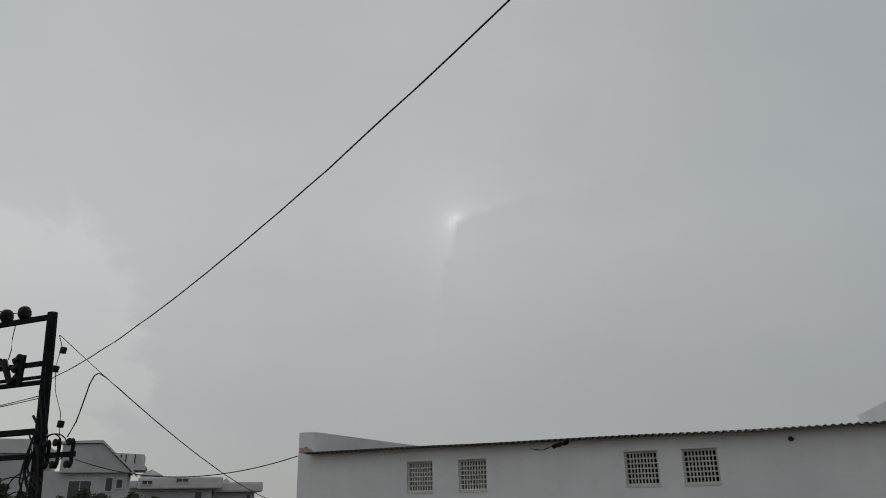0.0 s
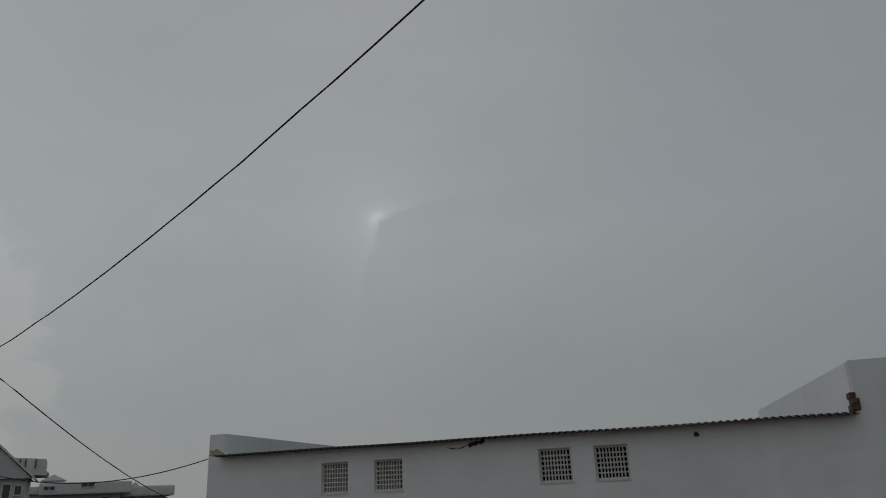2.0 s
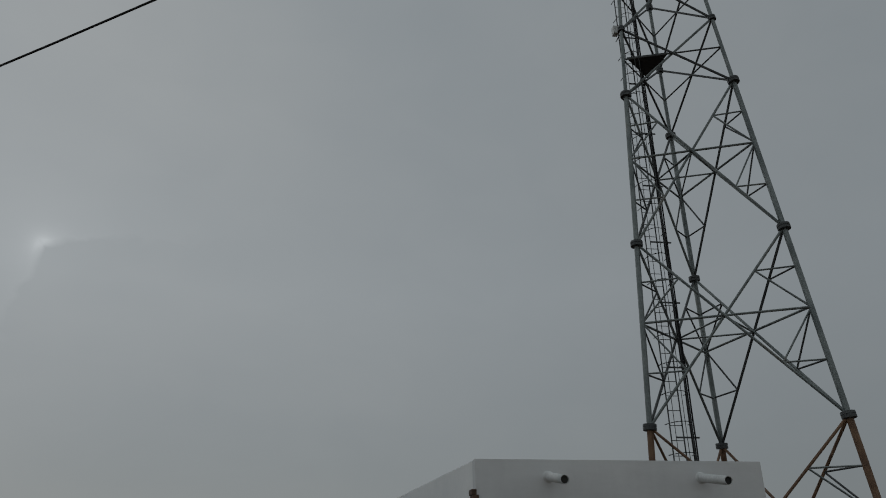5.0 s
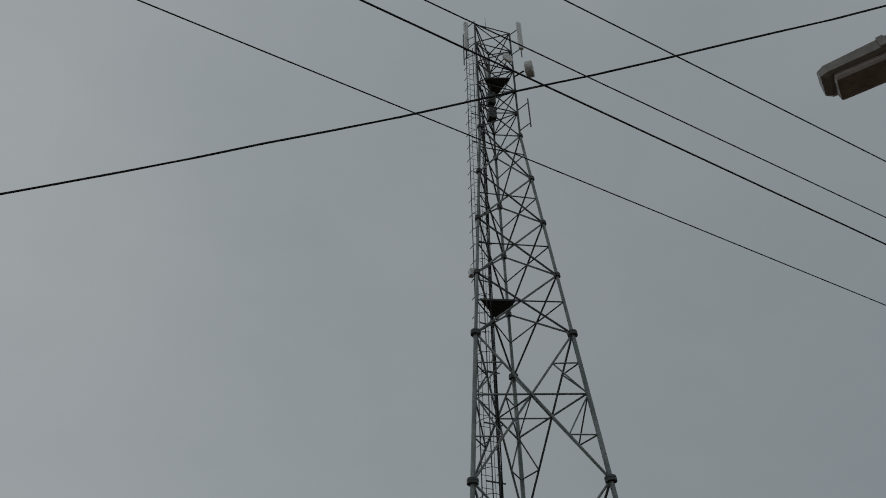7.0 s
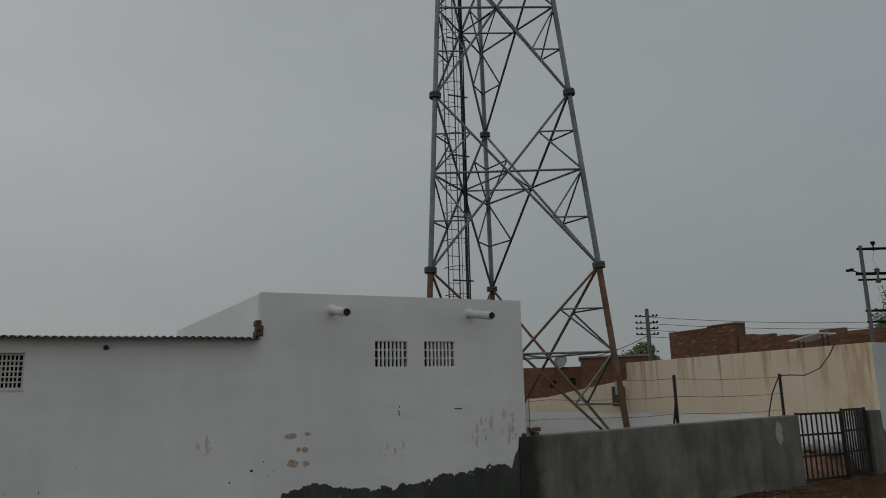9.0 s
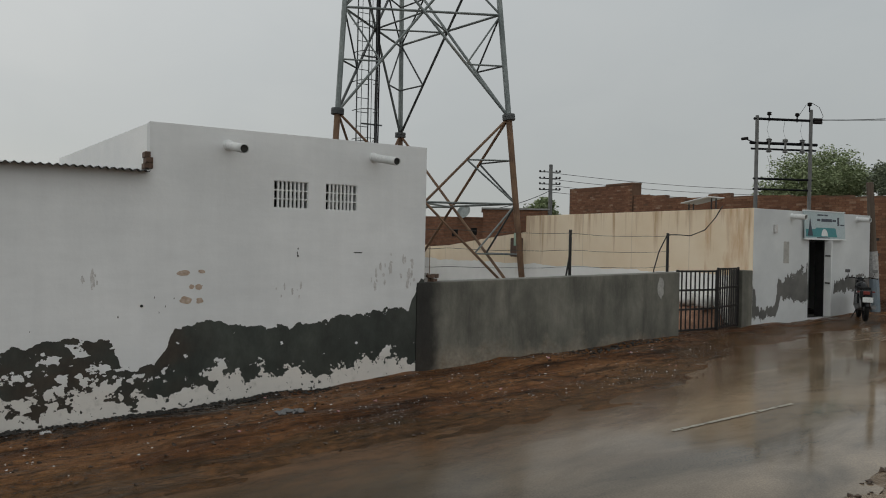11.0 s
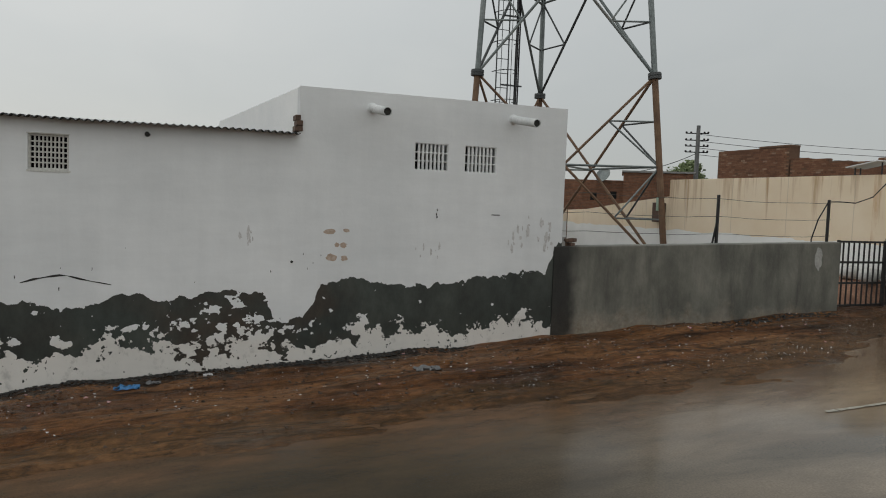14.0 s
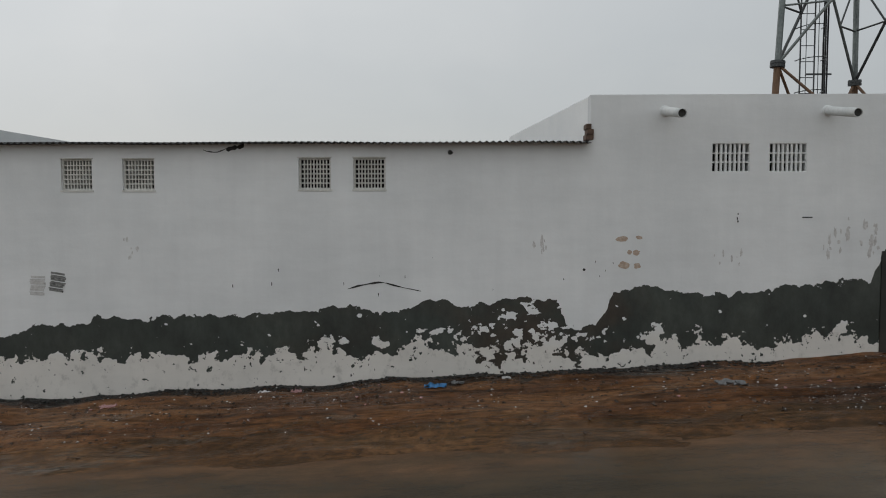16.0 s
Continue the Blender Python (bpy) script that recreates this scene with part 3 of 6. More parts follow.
def tin_roof():
    """Corrugated sheet, falling towards the street."""
    bm = bmesh.new()
    pitch, amp = 0.092, 0.0150
    n = int((X_STEP - X_LEFT - 0.2) / pitch) * 8
    for y0, y1 in ((FRONT - 0.20, 15.4),):
        rows = []
        for y, lift in ((y0, 0.0), (y0, 0.006), (y1, 0.396), (y1, 0.39)):
            row = []
            for i in range(n + 1):
                x = X_LEFT + 0.23 + i * pitch / 8
                sag = 0.012 * noise.noise(Vector((x * 0.6, 0, 0)))
                row.append(bm.verts.new((x, y, 2.952 + lift + sag + amp * math.sin(i * math.pi / 4))))
            rows.append(row)
        for a, b in zip(rows, rows[1:] + rows[:1]):
            for i in range(n):
                bm.faces.new((a[i], a[i + 1], b[i + 1], b[i]))
    recalc(bm)
    return part("tin_roof", bm, TIN, white_building, "grey corrugated tin roof sheet with wavy eave", True)


tin_roof()


# ---- tower ----
def steel_material():
    m = material("galvanised_steel", 0.5, 0.55)
    g = Graph(m)
    col = g.ramp(g.noise(0.9, 5, 0.6), ((0.35, (0.13, 0.15, 0.15)), (0.6, (0.22, 0.245, 0.24)), (0.8, (0.16, 0.13, 0.10))))
    g.put(g.mix(1.0, col, g.ramp(g.noise(14, 3), ((0.3, 0.8), (0.7, 1.15))), "MULTIPLY"), "Base Color")
    return m


STEEL = steel_material()
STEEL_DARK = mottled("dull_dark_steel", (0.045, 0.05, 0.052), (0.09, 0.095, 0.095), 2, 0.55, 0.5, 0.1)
RUST = mottled("rusted_primer", (0.10, 0.055, 0.032), (0.22, 0.13, 0.075), 2.2, 0.7, 0.1, 0.25)
TOWER_AT = Vector((11.5, 19.95, 0.3))


def leg_at(k, z):
    """Axis of leg k (0, 1: towards the street, 2: behind) at height z."""
    zz = min(z, 30.2) - 6
    if k == 0:
        return Vector((8.75 + 0.0542 * zz, 19.60 + 0.009 * zz, z))
    if k == 1:
        return Vector((13.46 - 0.0534 * zz, 17.32 + 0.0966 * zz, z))
    return Vector((12.53 - 0.0373 * zz, 22.75 - 0.055 * zz, z))


tower = thing("lattice_tower", "tall three-legged grey steel lattice telecom mast, rusty at its foot", "tower", TOWER_AT)


def tpart(name, bm, mat, label=""):
    bm.transform(Matrix.Translation(-TOWER_AT))
    return part(name, bm, mat, tower, label)


BIG, MID = (0.25, 6.0, 11.9, 17.8), (17.8, 20.8, 23.9, 26.9, 30.2)
TOPS = (30.2, 32.0, 33.8, 35.6, 37.4, 39.2)


def bar(a, b, r, mat=None, name="brace"):
    return tpart(name, tube(bmesh.new(), a, b, r, 6), mat or STEEL)


def flange(k, z, r):
    p = leg_at(k, z)
    d = (leg_at(k, z + 1) - leg_at(k, z - 1)).normalized()
    bm = bmesh.new()
    lathe(bm, ((-0.10, r * 1.15), (-0.09, r * 1.95), (-0.012, r * 2.0), (-0.008, r * 1.85), (0.008, r * 1.85), (0.012, r * 2.0), (0.09, r * 1.95), (0.10, r * 1.15)), p, d, 12)
    tpart("flange", bm, STEEL_DARK)


def build_tower():
    for z0, z1 in zip(BIG, BIG[1:]):
        low = z1 < 7
        mat = RUST if low else STEEL
        zm = (z0 + z1) / 2
        for k in range(3):
            tpart("leg", tube(bmesh.new(), leg_at(k, z0), leg_at(k, z1), 0.095 if low else 0.085, 10), mat, "rust-brown lower leg" if low else "")
            flange(k, z1, 0.10)
        # braces of the two rear faces mostly take the darker steel colour
        for a, b in ((0, 1), (1, 2), (2, 0)):
            A0, A1, B0, B1 = leg_at(a, z0), leg_at(a, z1), leg_at(b, z0), leg_at(b, z1)
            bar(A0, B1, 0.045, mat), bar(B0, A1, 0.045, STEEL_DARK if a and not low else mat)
            # crossing point of the two diagonals
            w0, w1 = (B0 - A0).length, (B1 - A1).length
            t = w0 / (w0 + w1)
            X = A0.lerp(B1, t)
            zc = X.z
            bar(leg_at(a, zc), leg_at(b, zc), 0.038)
            for P, lo, hi in ((a, A0.lerp(B1, t * 0.5), A1.lerp(B0, (1 - t) * 0.5)), (b, B0.lerp(A1, t * 0.5), B1.lerp(A0, (1 - t) * 0.5))):
                for q in (lo, hi):
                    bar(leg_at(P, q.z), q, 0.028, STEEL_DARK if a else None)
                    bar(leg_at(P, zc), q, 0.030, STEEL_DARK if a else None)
        # plan bracing at the crossing level
        mids = [(leg_at(a, zc) + leg_at(b, zc)) / 2 for a, b in ((0, 1), (1, 2), (2, 0))]
        for i in range(3):
            bar(mids[i], mids[(i + 1) % 3], 0.03)
    for z0, z1 in zip(MID, MID[1:]):
        for k in range(3):
            tpart("leg", tube(bmesh.new(), leg_at(k, z0), leg_at(k, z1), 0.068, 10), STEEL)
            flange(k, z1, 0.07)
        for a, b in ((0, 1), (1, 2), (2, 0)):
            A0, A1, B0, B1 = leg_at(a, z0), leg_at(a, z1), leg_at(b, z0), leg_at(b, z1)
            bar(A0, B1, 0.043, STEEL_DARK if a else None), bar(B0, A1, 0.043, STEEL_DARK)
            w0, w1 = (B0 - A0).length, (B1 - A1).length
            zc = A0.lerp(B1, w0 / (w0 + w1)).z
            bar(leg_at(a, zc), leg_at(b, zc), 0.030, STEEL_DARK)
    for z0, z1 in zip(TOPS, TOPS[1:]):
        for k in range(3):
            tpart("leg", tube(bmesh.new(), leg_at(k, z0), leg_at(k, z1), 0.055, 8), STEEL_DARK)
        for a, b in ((0, 1), (1, 2), (2, 0)):
            bar(leg_at(a, z0), leg_at(b, z1), 0.034, STEEL_DARK), bar(leg_at(b, z0), leg_at(a, z1), 0.034, STEEL_DARK)
            bar(leg_at(a, z1), leg_at(b, z1), 0.036, STEEL_DARK)


build_tower()


# ---- mast fittings ----
WHITE_PLASTIC = mottled("weathered_white_plastic", (0.50, 0.52, 0.52), (0.68, 0.69, 0.68), 3, 0.5)
BLACK_RUBBER = dull(mottled("black_cable_sheath", (0.012, 0.012, 0.013), (0.028, 0.028, 0.03), 8, 0.55))


def mast_fittings():
    lx, ly = 9.88, 20.3
    # caged ladder
    for dx in (-0.2, 0.2):
        tpart("ladder_stile", tube(bmesh.new(), (lx + dx, ly, 0.4), (lx + dx, ly, 37.5), 0.022, 5), STEEL_DARK)
    z = 0.8
    while z < 37.4:
        tpart("ladder_rung", tube(bmesh.new(), (lx - 0.2, ly, z), (lx + 0.2, ly, z), 0.012, 4), STEEL_DARK)
        z += 0.45
    z, r = 2.6, 0.36
    while z < 37.4:
        bm = bmesh.new()
        path_tube(bm, [(lx + r * math.cos(a) - 0.03, ly - 0.1 - 0.62 * math.sin(a), z) for a in [math.pi * i / 10 for i in range(11)]], 0.016, 4)
        tpart("cage_hoop", bm, STEEL_DARK)
        z += 0.9
    for a in (0.25, 0.5, 0.75):
        x, y = lx + r * math.cos(math.pi * a) - 0.03, ly - 0.1 - 0.62 * math.sin(math.pi * a)
        tpart("cage_strap", tube(bmesh.new(), (x, y, 2.6), (x, y, 37.3), 0.011, 4), STEEL_DARK)
    # feeder cables on a tray
    for i, dx in enumerate((0.0, 0.055, 0.11)):
        top = (36.5, 33.0, 35.5, 31.5)[i]
        path = [(10.55 + dx + 0.012 * noise.noise(Vector((i * 9.1, zz * 0.7, 0))) + 0.018 * max(0, zz - 20) / 2, 20.75 + 0.012 * noise.noise(Vector((zz, i, 4))), zz) for zz in [0.5 + 0.9 * k for k in range(int(top / 0.9))]]
        tpart("feeder_cable", path_tube(bmesh.new(), path, 0.026, 5), BLACK_RUBBER, "black feeder cable")
    z = 1.5
    while z < 33:
        tpart("cable_clamp", box(bmesh.new(), (10.05, 20.74, z), (10.80, 20.77, z + 0.05)), STEEL_DARK)
        z += 2.2
    # triangular rest platforms
    for pts in (((9.71, 19.91, 19.6), (11.11, 19.45, 19.6), (10.93, 20.98, 19.6)), ((10.42, 19.82, 34.3), (11.76, 19.30, 34.3), (11.50, 20.90, 34.3))):
        bm = bmesh.new()
        lo = [bm.verts.new(p) for p in pts]
        hi = [bm.verts.new((p[0], p[1], p[2] + 0.06)) for p in pts]
        bm.faces.new(lo), bm.faces.new(hi[::-1])
        for i in range(3):
            bm.faces.new((lo[i], hi[i], hi[(i + 1) % 3], lo[(i + 1) % 3]))
        recalc(bm)
        tpart("platform", bm, STEEL_DARK, "dark chequer-plate rest platform")
    # panel aerials on stand-off pipes
    for x, y, z0, z1, w in ((9.70, 20.27, 37.1, 39.8, 0.26), (12.40, 18.94, 36.8, 39.35, 0.26), (11.7, 21.9, 37.0, 39.5, 0.26)):
        bm = box(bmesh.new(), (x - w / 2, y - 0.07, z0), (x + w / 2, y + 0.07, z1), 0.03)
        tpart("panel_aerial", bm, WHITE_PLASTIC, "tall pale panel aerial")
        tpart("aerial_pipe", tube(bmesh.new(), (x + 0.08, y + 0.16, z0 - 0.5), (x + 0.08, y + 0.16, z1 + 0.2), 0.035, 6), STEEL_DARK)
        for zz in (z0 + 0.3, z1 - 0.3):
            k = min((0, 1, 2), key=lambda q: (leg_at(q, 38) - Vector((x, y, 38))).length)
            bar(leg_at(k, zz), (x + 0.08, y + 0.16, zz), 0.03, STEEL_DARK, "standoff")
    tpart("rod_aerial", tube(bmesh.new(), (9.58, 20.38, 35.8), (9.58, 20.38, 38.7), 0.035, 6), STEEL_DARK)
    for zz in (36.3, 38.0):
        bar(leg_at(0, zz), (9.58, 20.38, zz), 0.025, STEEL_DARK, "standoff")
    tpart("lightning_rod", tube(bmesh.new(), (10.73, 19.78, 39.2), (10.73, 19.78, 40.2), 0.012, 5), STEEL_DARK)
    bar((10.73, 19.78, 39.2), leg_at(0, 39.2), 0.02, STEEL_DARK, "standoff")
    bar((10.73, 19.78, 39.2), leg_at(1, 39.2), 0.02, STEEL_DARK, "standoff")
    bm = bmesh.new()
    lathe(bm, ((0, 0.28), (0.05, 0.46), (0.40, 0.46), (0.44, 0.42)), (12.55, 19.05, 35.05), (0.75, -0.6, 0), 24)
    tpart("drum_dish", bm, WHITE_PLASTIC, "shrouded pale microwave dish", )
    bar((12.5, 19.1, 35.05), leg_at(1, 35.05), 0.05, STEEL_DARK, "standoff")
    bm = bmesh.new()
    lathe(bm, ((0, 0.12), (0.06, 0.30), (0.18, 0.32), (0.2, 0.28)), (11.64, 19.35, 35.95), (0.1, -1, 0), 18)
    tpart("small_dish", bm, WHITE_PLASTIC, "small pale microwave dish")
    bar((11.64, 19.35, 35.95), leg_at(1, 35.95), 0.035, STEEL_DARK, "standoff")
    for z0, z1 in ((32.6, 33.5), (31.4, 32.2)):
        tpart("radio_box", box(bmesh.new(), (10.7, 19.9, z0), (11.1, 20.3, z1), 0.03), STEEL_DARK)
    bar((10.9, 20.1, 31.0), (10.9, 20.1, 36), 0.04, STEEL_DARK, "aerial_pipe")
    tpart("aerial_pipe", tube(bmesh.new(), (12.45, 18.99, 30.3), (12.45, 18.99, 32.5), 0.04, 6), STEEL_DARK)
    for zz in (30.6, 32.2):
        bar(leg_at(1, zz), (12.45, 18.99, zz), 0.03, STEEL_DARK, "standoff")
    tpart("junction_box", box(bmesh.new(), (9.45, 20.15, 21.0), (9.65, 20.4, 21.35), 0.02), WHITE_PLASTIC)
    bar((9.55, 20.3, 20.7), leg_at(0, 20.7), 0.02, STEEL_DARK, "standoff")
    tpart("tag_plate", box(bmesh.new(), (13.50, 16.96, 2.05), (13.72, 16.99, 2.45), 0.004), mottled("pale_green_tag", (0.30, 0.42, 0.33), (0.4, 0.5, 0.42)), "pale green tag plate")
    for k in range(3):
        p = leg_at(k, 0.3)
        tpart("footing", box(bmesh.new(), (p.x - 0.45, p.y - 0.45, -0.1), (p.x + 0.45, p.y + 0.45, 0.55), 0.03), RENDER_GREY, "concrete footing block")


mast_fittings()

# ---- fittings of the white building ----
JALI = mottled("cement_lattice", (0.50, 0.50, 0.47), (0.63, 0.62, 0.58), 5, 0.85, 0, 0.3)
JALI_WHITE = mottled("limewashed_lattice", (0.62, 0.64, 0.64), (0.74, 0.75, 0.74), 5, 0.85, 0, 0.3)


def lattice_window(x, z, w, h, cols, rows, recess, mat, rim, label):
    y = FRONT + recess
    bm = bmesh.new()
    for lo, hi in (((x, y, z), (x + rim, y + 0.06, z + h)), ((x + w - rim, y, z), (x + w, y + 0.06, z + h)),
                   ((x + rim, y, z), (x + w - rim, y + 0.06, z + rim)), ((x + rim, y, z + h - rim), (x + w - rim, y + 0.06, z + h))):
        box(bm, lo, hi)
    win = part("window", bm, mat, white_building, label)
    thick = 0.0085 if rows > 4 else 0.015
    iw, ih = w - 2 * rim, h - 2 * rim
    for i in range(1, cols):
        cx = x + rim + iw * i / cols
        part("lattice_bar", box(bmesh.new(), (cx - thick, y + 0.008, z + rim), (cx + thick, y + 0.05, z + h - rim)), mat, win)
    for j in range(1, rows):
        cz = z + rim + ih * j / rows
        part("lattice_bar", box(bmesh.new(), (x + rim, y + 0.004, cz - 0.009), (x + w - rim, y + 0.052, cz + 0.009)), mat, win)


for v in VENTS_LOW:
    lattice_window(*v, 9, 6, 0.045, JALI, 0.026, "pale cement lattice vent in a recess")
    # thin raised lip round the recess
    x, z, w, h = v
    for lo, hi in (((x - 0.012, FRONT - 0.008, z - 0.025), (x + w + 0.02, FRONT + 0.004, z)), ((x - 0.014, FRONT - 0.006, z + h), (x + w + 0.014, FRONT + 0.004, z + h + 0.012))):
        part("window_lip", box(bmesh.new(), lo, hi), JALI, white_building)
for v in VENTS_HIGH:
    lattice_window(*v, 8, 3, 0.012, JALI_WHITE, 0.012, "white lattice vent flush with the wall")


def drain_pipe(x, parent, y_wall=FRONT, length=0.80, z=3.40, drop=0.13, r=0.062):
    bm = bmesh.new()
    n = 16
    rings = []
    for y, rr, zz in ((y_wall + 0.02, r, z), (y_wall - length, r, z - drop), (y_wall - length, r * 0.88, z - drop), (y_wall - length + 0.03, r * 0.88, z - drop * 0.96)):
        rings.append([bm.verts.new((x + rr * math.cos(2 * math.pi * i / n), y, zz + rr * math.sin(2 * math.pi * i / n))) for i in range(n)])
    for a, b in zip(rings, rings[1:]):
        for i in range(n):
            bm.faces.new((a[i], a[(i + 1) % n], b[(i + 1) % n], b[i]))
    recalc(bm)
    p = part("drain_pipe", bm, WHITE_PLASTIC, parent, "white plastic rainwater spout", True)
    # dark disc plugs the mouth in place of the pipe's inner shade
    bm = bmesh.new()
    lathe(bm, ((0, r * 0.87), (0.012, r * 0.86)), (x, y_wall - length + 0.035, z - drop * 0.95), (0, 1, 0), 14)
    part("bore_shade", bm, DIRT_SHADE_DARK, p, "dark disc standing in for the shade inside the spout")
    bm = bmesh.new()
    lathe(bm, ((0, r * 1.35), (0.008, r * 1.25), (0.02, r * 1.05)), (x, y_wall + 0.002, z - 0.004), (0, -1, 0), 14)
    part("mortar_collar", bm, LIME_PLAIN, p)


drain_pipe(2.84, white_building)
drain_pipe(5.09, white_building)

BRICK_TAN = mottled("exposed_soft_brick", (0.33, 0.23, 0.165), (0.55, 0.46, 0.38), 14, 0.9, 0, 0.5)


def blot(bm, cx, cz, w, h, y, seed, n=14, depth=0.004, jag=0.35):
    """An irregular chip outline on a wall face."""
    front, back = [], []
    for i in range(n):
        a = 2 * math.pi * i / n
        c1 = Vector((math.cos(a) + seed * 7.3, math.sin(a), seed))
        k = max(0.3, 1 + jag * (noise.noise(c1 * 1.6) + 0.9 * noise.noise(c1 * 4.1)))
        x, z = cx + w / 2 * k * math.cos(a), cz + h / 2 * k * math.sin(a)
        front.append(bm.verts.new((x, y - depth, z)))
        back.append(bm.verts.new((x, y + 0.004, z)))
    bm.faces.new(front)
    for i in range(n):
        bm.faces.new((front[i], back[i], back[(i + 1) % n], front[(i + 1) % n]))
    recalc(bm)
    return bm


for i, (x, z, w, h) in enumerate(((2.26, 1.605, 0.17, 0.075), (2.50, 1.625, 0.09, 0.05), (2.37, 1.42, 0.07, 0.07), (2.47, 1.41, 0.10, 0.09), (2.30, 1.23, 0.17, 0.10), (2.48, 1.225, 0.09, 0.08))):
    part("chipped_plaster", blot(bmesh.new(), x, z, w, h, FRONT, i + 1), BRICK_TAN, white_building, "chip that bares tan brick")
GREY_CHIP = mottled("scuffed_plaster", (0.44, 0.43, 0.415), (0.62, 0.61, 0.60), 25, 0.9, 0, 0.4)
rng = random.Random(5)
for (x0, x1, z0, z1, n, s) in ((5.05, 5.85, 1.40, 1.92, 26, 0.07), (0.98, 1.2, 1.28, 1.60, 7, 0.055), (3.55, 3.95, 1.25, 1.52, 8, 0.05), (-4.9, -4.65, 1.25, 1.6, 7, 0.06), (3.86, 3.9, 1.85, 2.0, 3, 0.03), (-3.6, 0.8, 0.80, 1.35, 9, 0.018), (1.4, 2.4, 1.0, 1.3, 5, 0.022)):
    for i in range(n):
        w = s * rng.uniform(0.4, 1.3)
        part("scuff_mark", blot(bmesh.new(), rng.uniform(x0, x1), rng.uniform(z0, z1), w * 0.6, w * rng.uniform(0.7, 2.6), FRONT, rng.uniform(0, 40), 18, 0.002 + 0.003 * rng.random(), 0.55), GREY_CHIP if s > 0.03 else DIRT_SHADE_DARK, white_building)
# these two holes are raised dark marks, their shade put into the colour
part("slot_hole", box(bmesh.new(), (4.78, FRONT - 0.004, 1.905), (4.92, FRONT + 0.01, 1.92)), DIRT_SHADE_DARK, white_building)
part("nail_hole", blot(bmesh.new(), 1.73, 1.17, 0.04, 0.04, FRONT, 3, 10, 0.004, 0.2), DIRT_SHADE_DARK, white_building)


def crack(pts, mat, name="crack"):
    """A torn strip: x, z and thickness along a crack."""
    bm = bmesh.new()
    up, dn = [], []
    for i, (x, z, t) in enumerate(pts):
        j = 0.012 * noise.noise(Vector((x * 17, z * 17, 1)))
        up.append(bm.verts.new((x, FRONT - 0.004, z + t / 2 + j)))
        dn.append(bm.verts.new((x, FRONT - 0.004, z - t / 2 + j * 0.4)))
    for i in range(len(pts) - 1):
        bm.faces.new((dn[i], dn[i + 1], up[i + 1], up[i]))
    r = bmesh.ops.extrude_face_region(bm, geom=list(bm.faces))
    for v in r["geom"]:
        if isinstance(v, bmesh.types.BMVert):
            v.co.y += 0.008
    recalc(bm)
    part(name, bm, mat, white_building, "dark open crack in the plaster")


crack([(-1.64 + 0.075 * i, 0.89 + 0.09 * math.sin(math.pi * min(1.0, i / 8.6) * 0.62) - 0.017 * max(0, i - 7), 0.006 + 0.022 * abs(math.sin(i * 0.9)) * (1 if i < 11 else 0.4)) for i in range(15)], DIRT_SHADE_DARK)
crack([(-3.69 + 0.05 * i, 2.87 - 0.055 * math.sin(math.pi * i / 7.5) + 0.006 * i, 0.007 + 0.004 * (i % 3)) for i in range(8)], DIRT_SHADE_DARK)
crack([(-3.36 + 0.032 * i, 2.875 + 0.007 * i, 0.02 + 0.055 * abs(math.sin(i * 1.9))) for i in range(9)], DIRT_SHADE_DARK)
part("hook", blot(bmesh.new(), -0.17, 2.83, 0.07, 0.06, FRONT, 9, 10, 0.03, 0.3), DIRT_SHADE_DARK, white_building, "rusty stub under the eave")

BROKEN = mottled("damp_broken_brick", (0.045, 0.028, 0.02), (0.16, 0.10, 0.07), 18, 0.9, 0, 0.6)
# torn brick where the tall room meets the tin roof
for i, (z, w, dx) in enumerate(((3.0, 0.11, 0.03), (3.075, 0.09, 0.05), (3.15, 0.075, 0.035))):
    bm = box(bmesh.new(), (X_STEP - 0.10 + dx, FRONT - 0.035 - 0.01 * (i % 2), z), (X_STEP - 0.10 + dx + w, FRONT + 0.2, z + 0.075), 0.01)
    part("broken_brick", bm, BROKEN, white_building, "torn brick end at the roof edge")

part("rust_stain", blot(bmesh.new(), X_LEFT + 0.14, 3.02, 0.24, 0.10, FRONT, 6, 16, 0.003, 0.5), BRICK_TAN, white_building, "rust-brown stain by the eave")
# remains of paper bills
SCRAWL = mottled("torn_dark_print", (0.03, 0.03, 0.03), (0.34, 0.34, 0.33), 24, 0.8, 0, 0.2, (1, 1, 2.2))
for x, z, tilt, mat in ((-6.14, 0.93, 2, GREY_CHIP), (-5.85, 0.98, 9, SCRAWL)):
    bm = bmesh.new()
    for k in range(9):
        w, h = 0.21 + 0.05 * noise.noise(Vector((k * 1.7, x, 0))), 0.030
        left = -0.105 + 0.03 * noise.noise(Vector((k * 2.3, x, 5)))
        box(bm, (left, 0, -0.14 + k * 0.031), (left + w, 0.003, -0.14 + k * 0.031 + h - 0.012 * (k % 3 == 1)))
    bm.transform(pose(x, FRONT - 0.006, z, 0, tilt, 0))
    part("paper_bill", bm, mat, white_building, "torn remains of a paper bill")

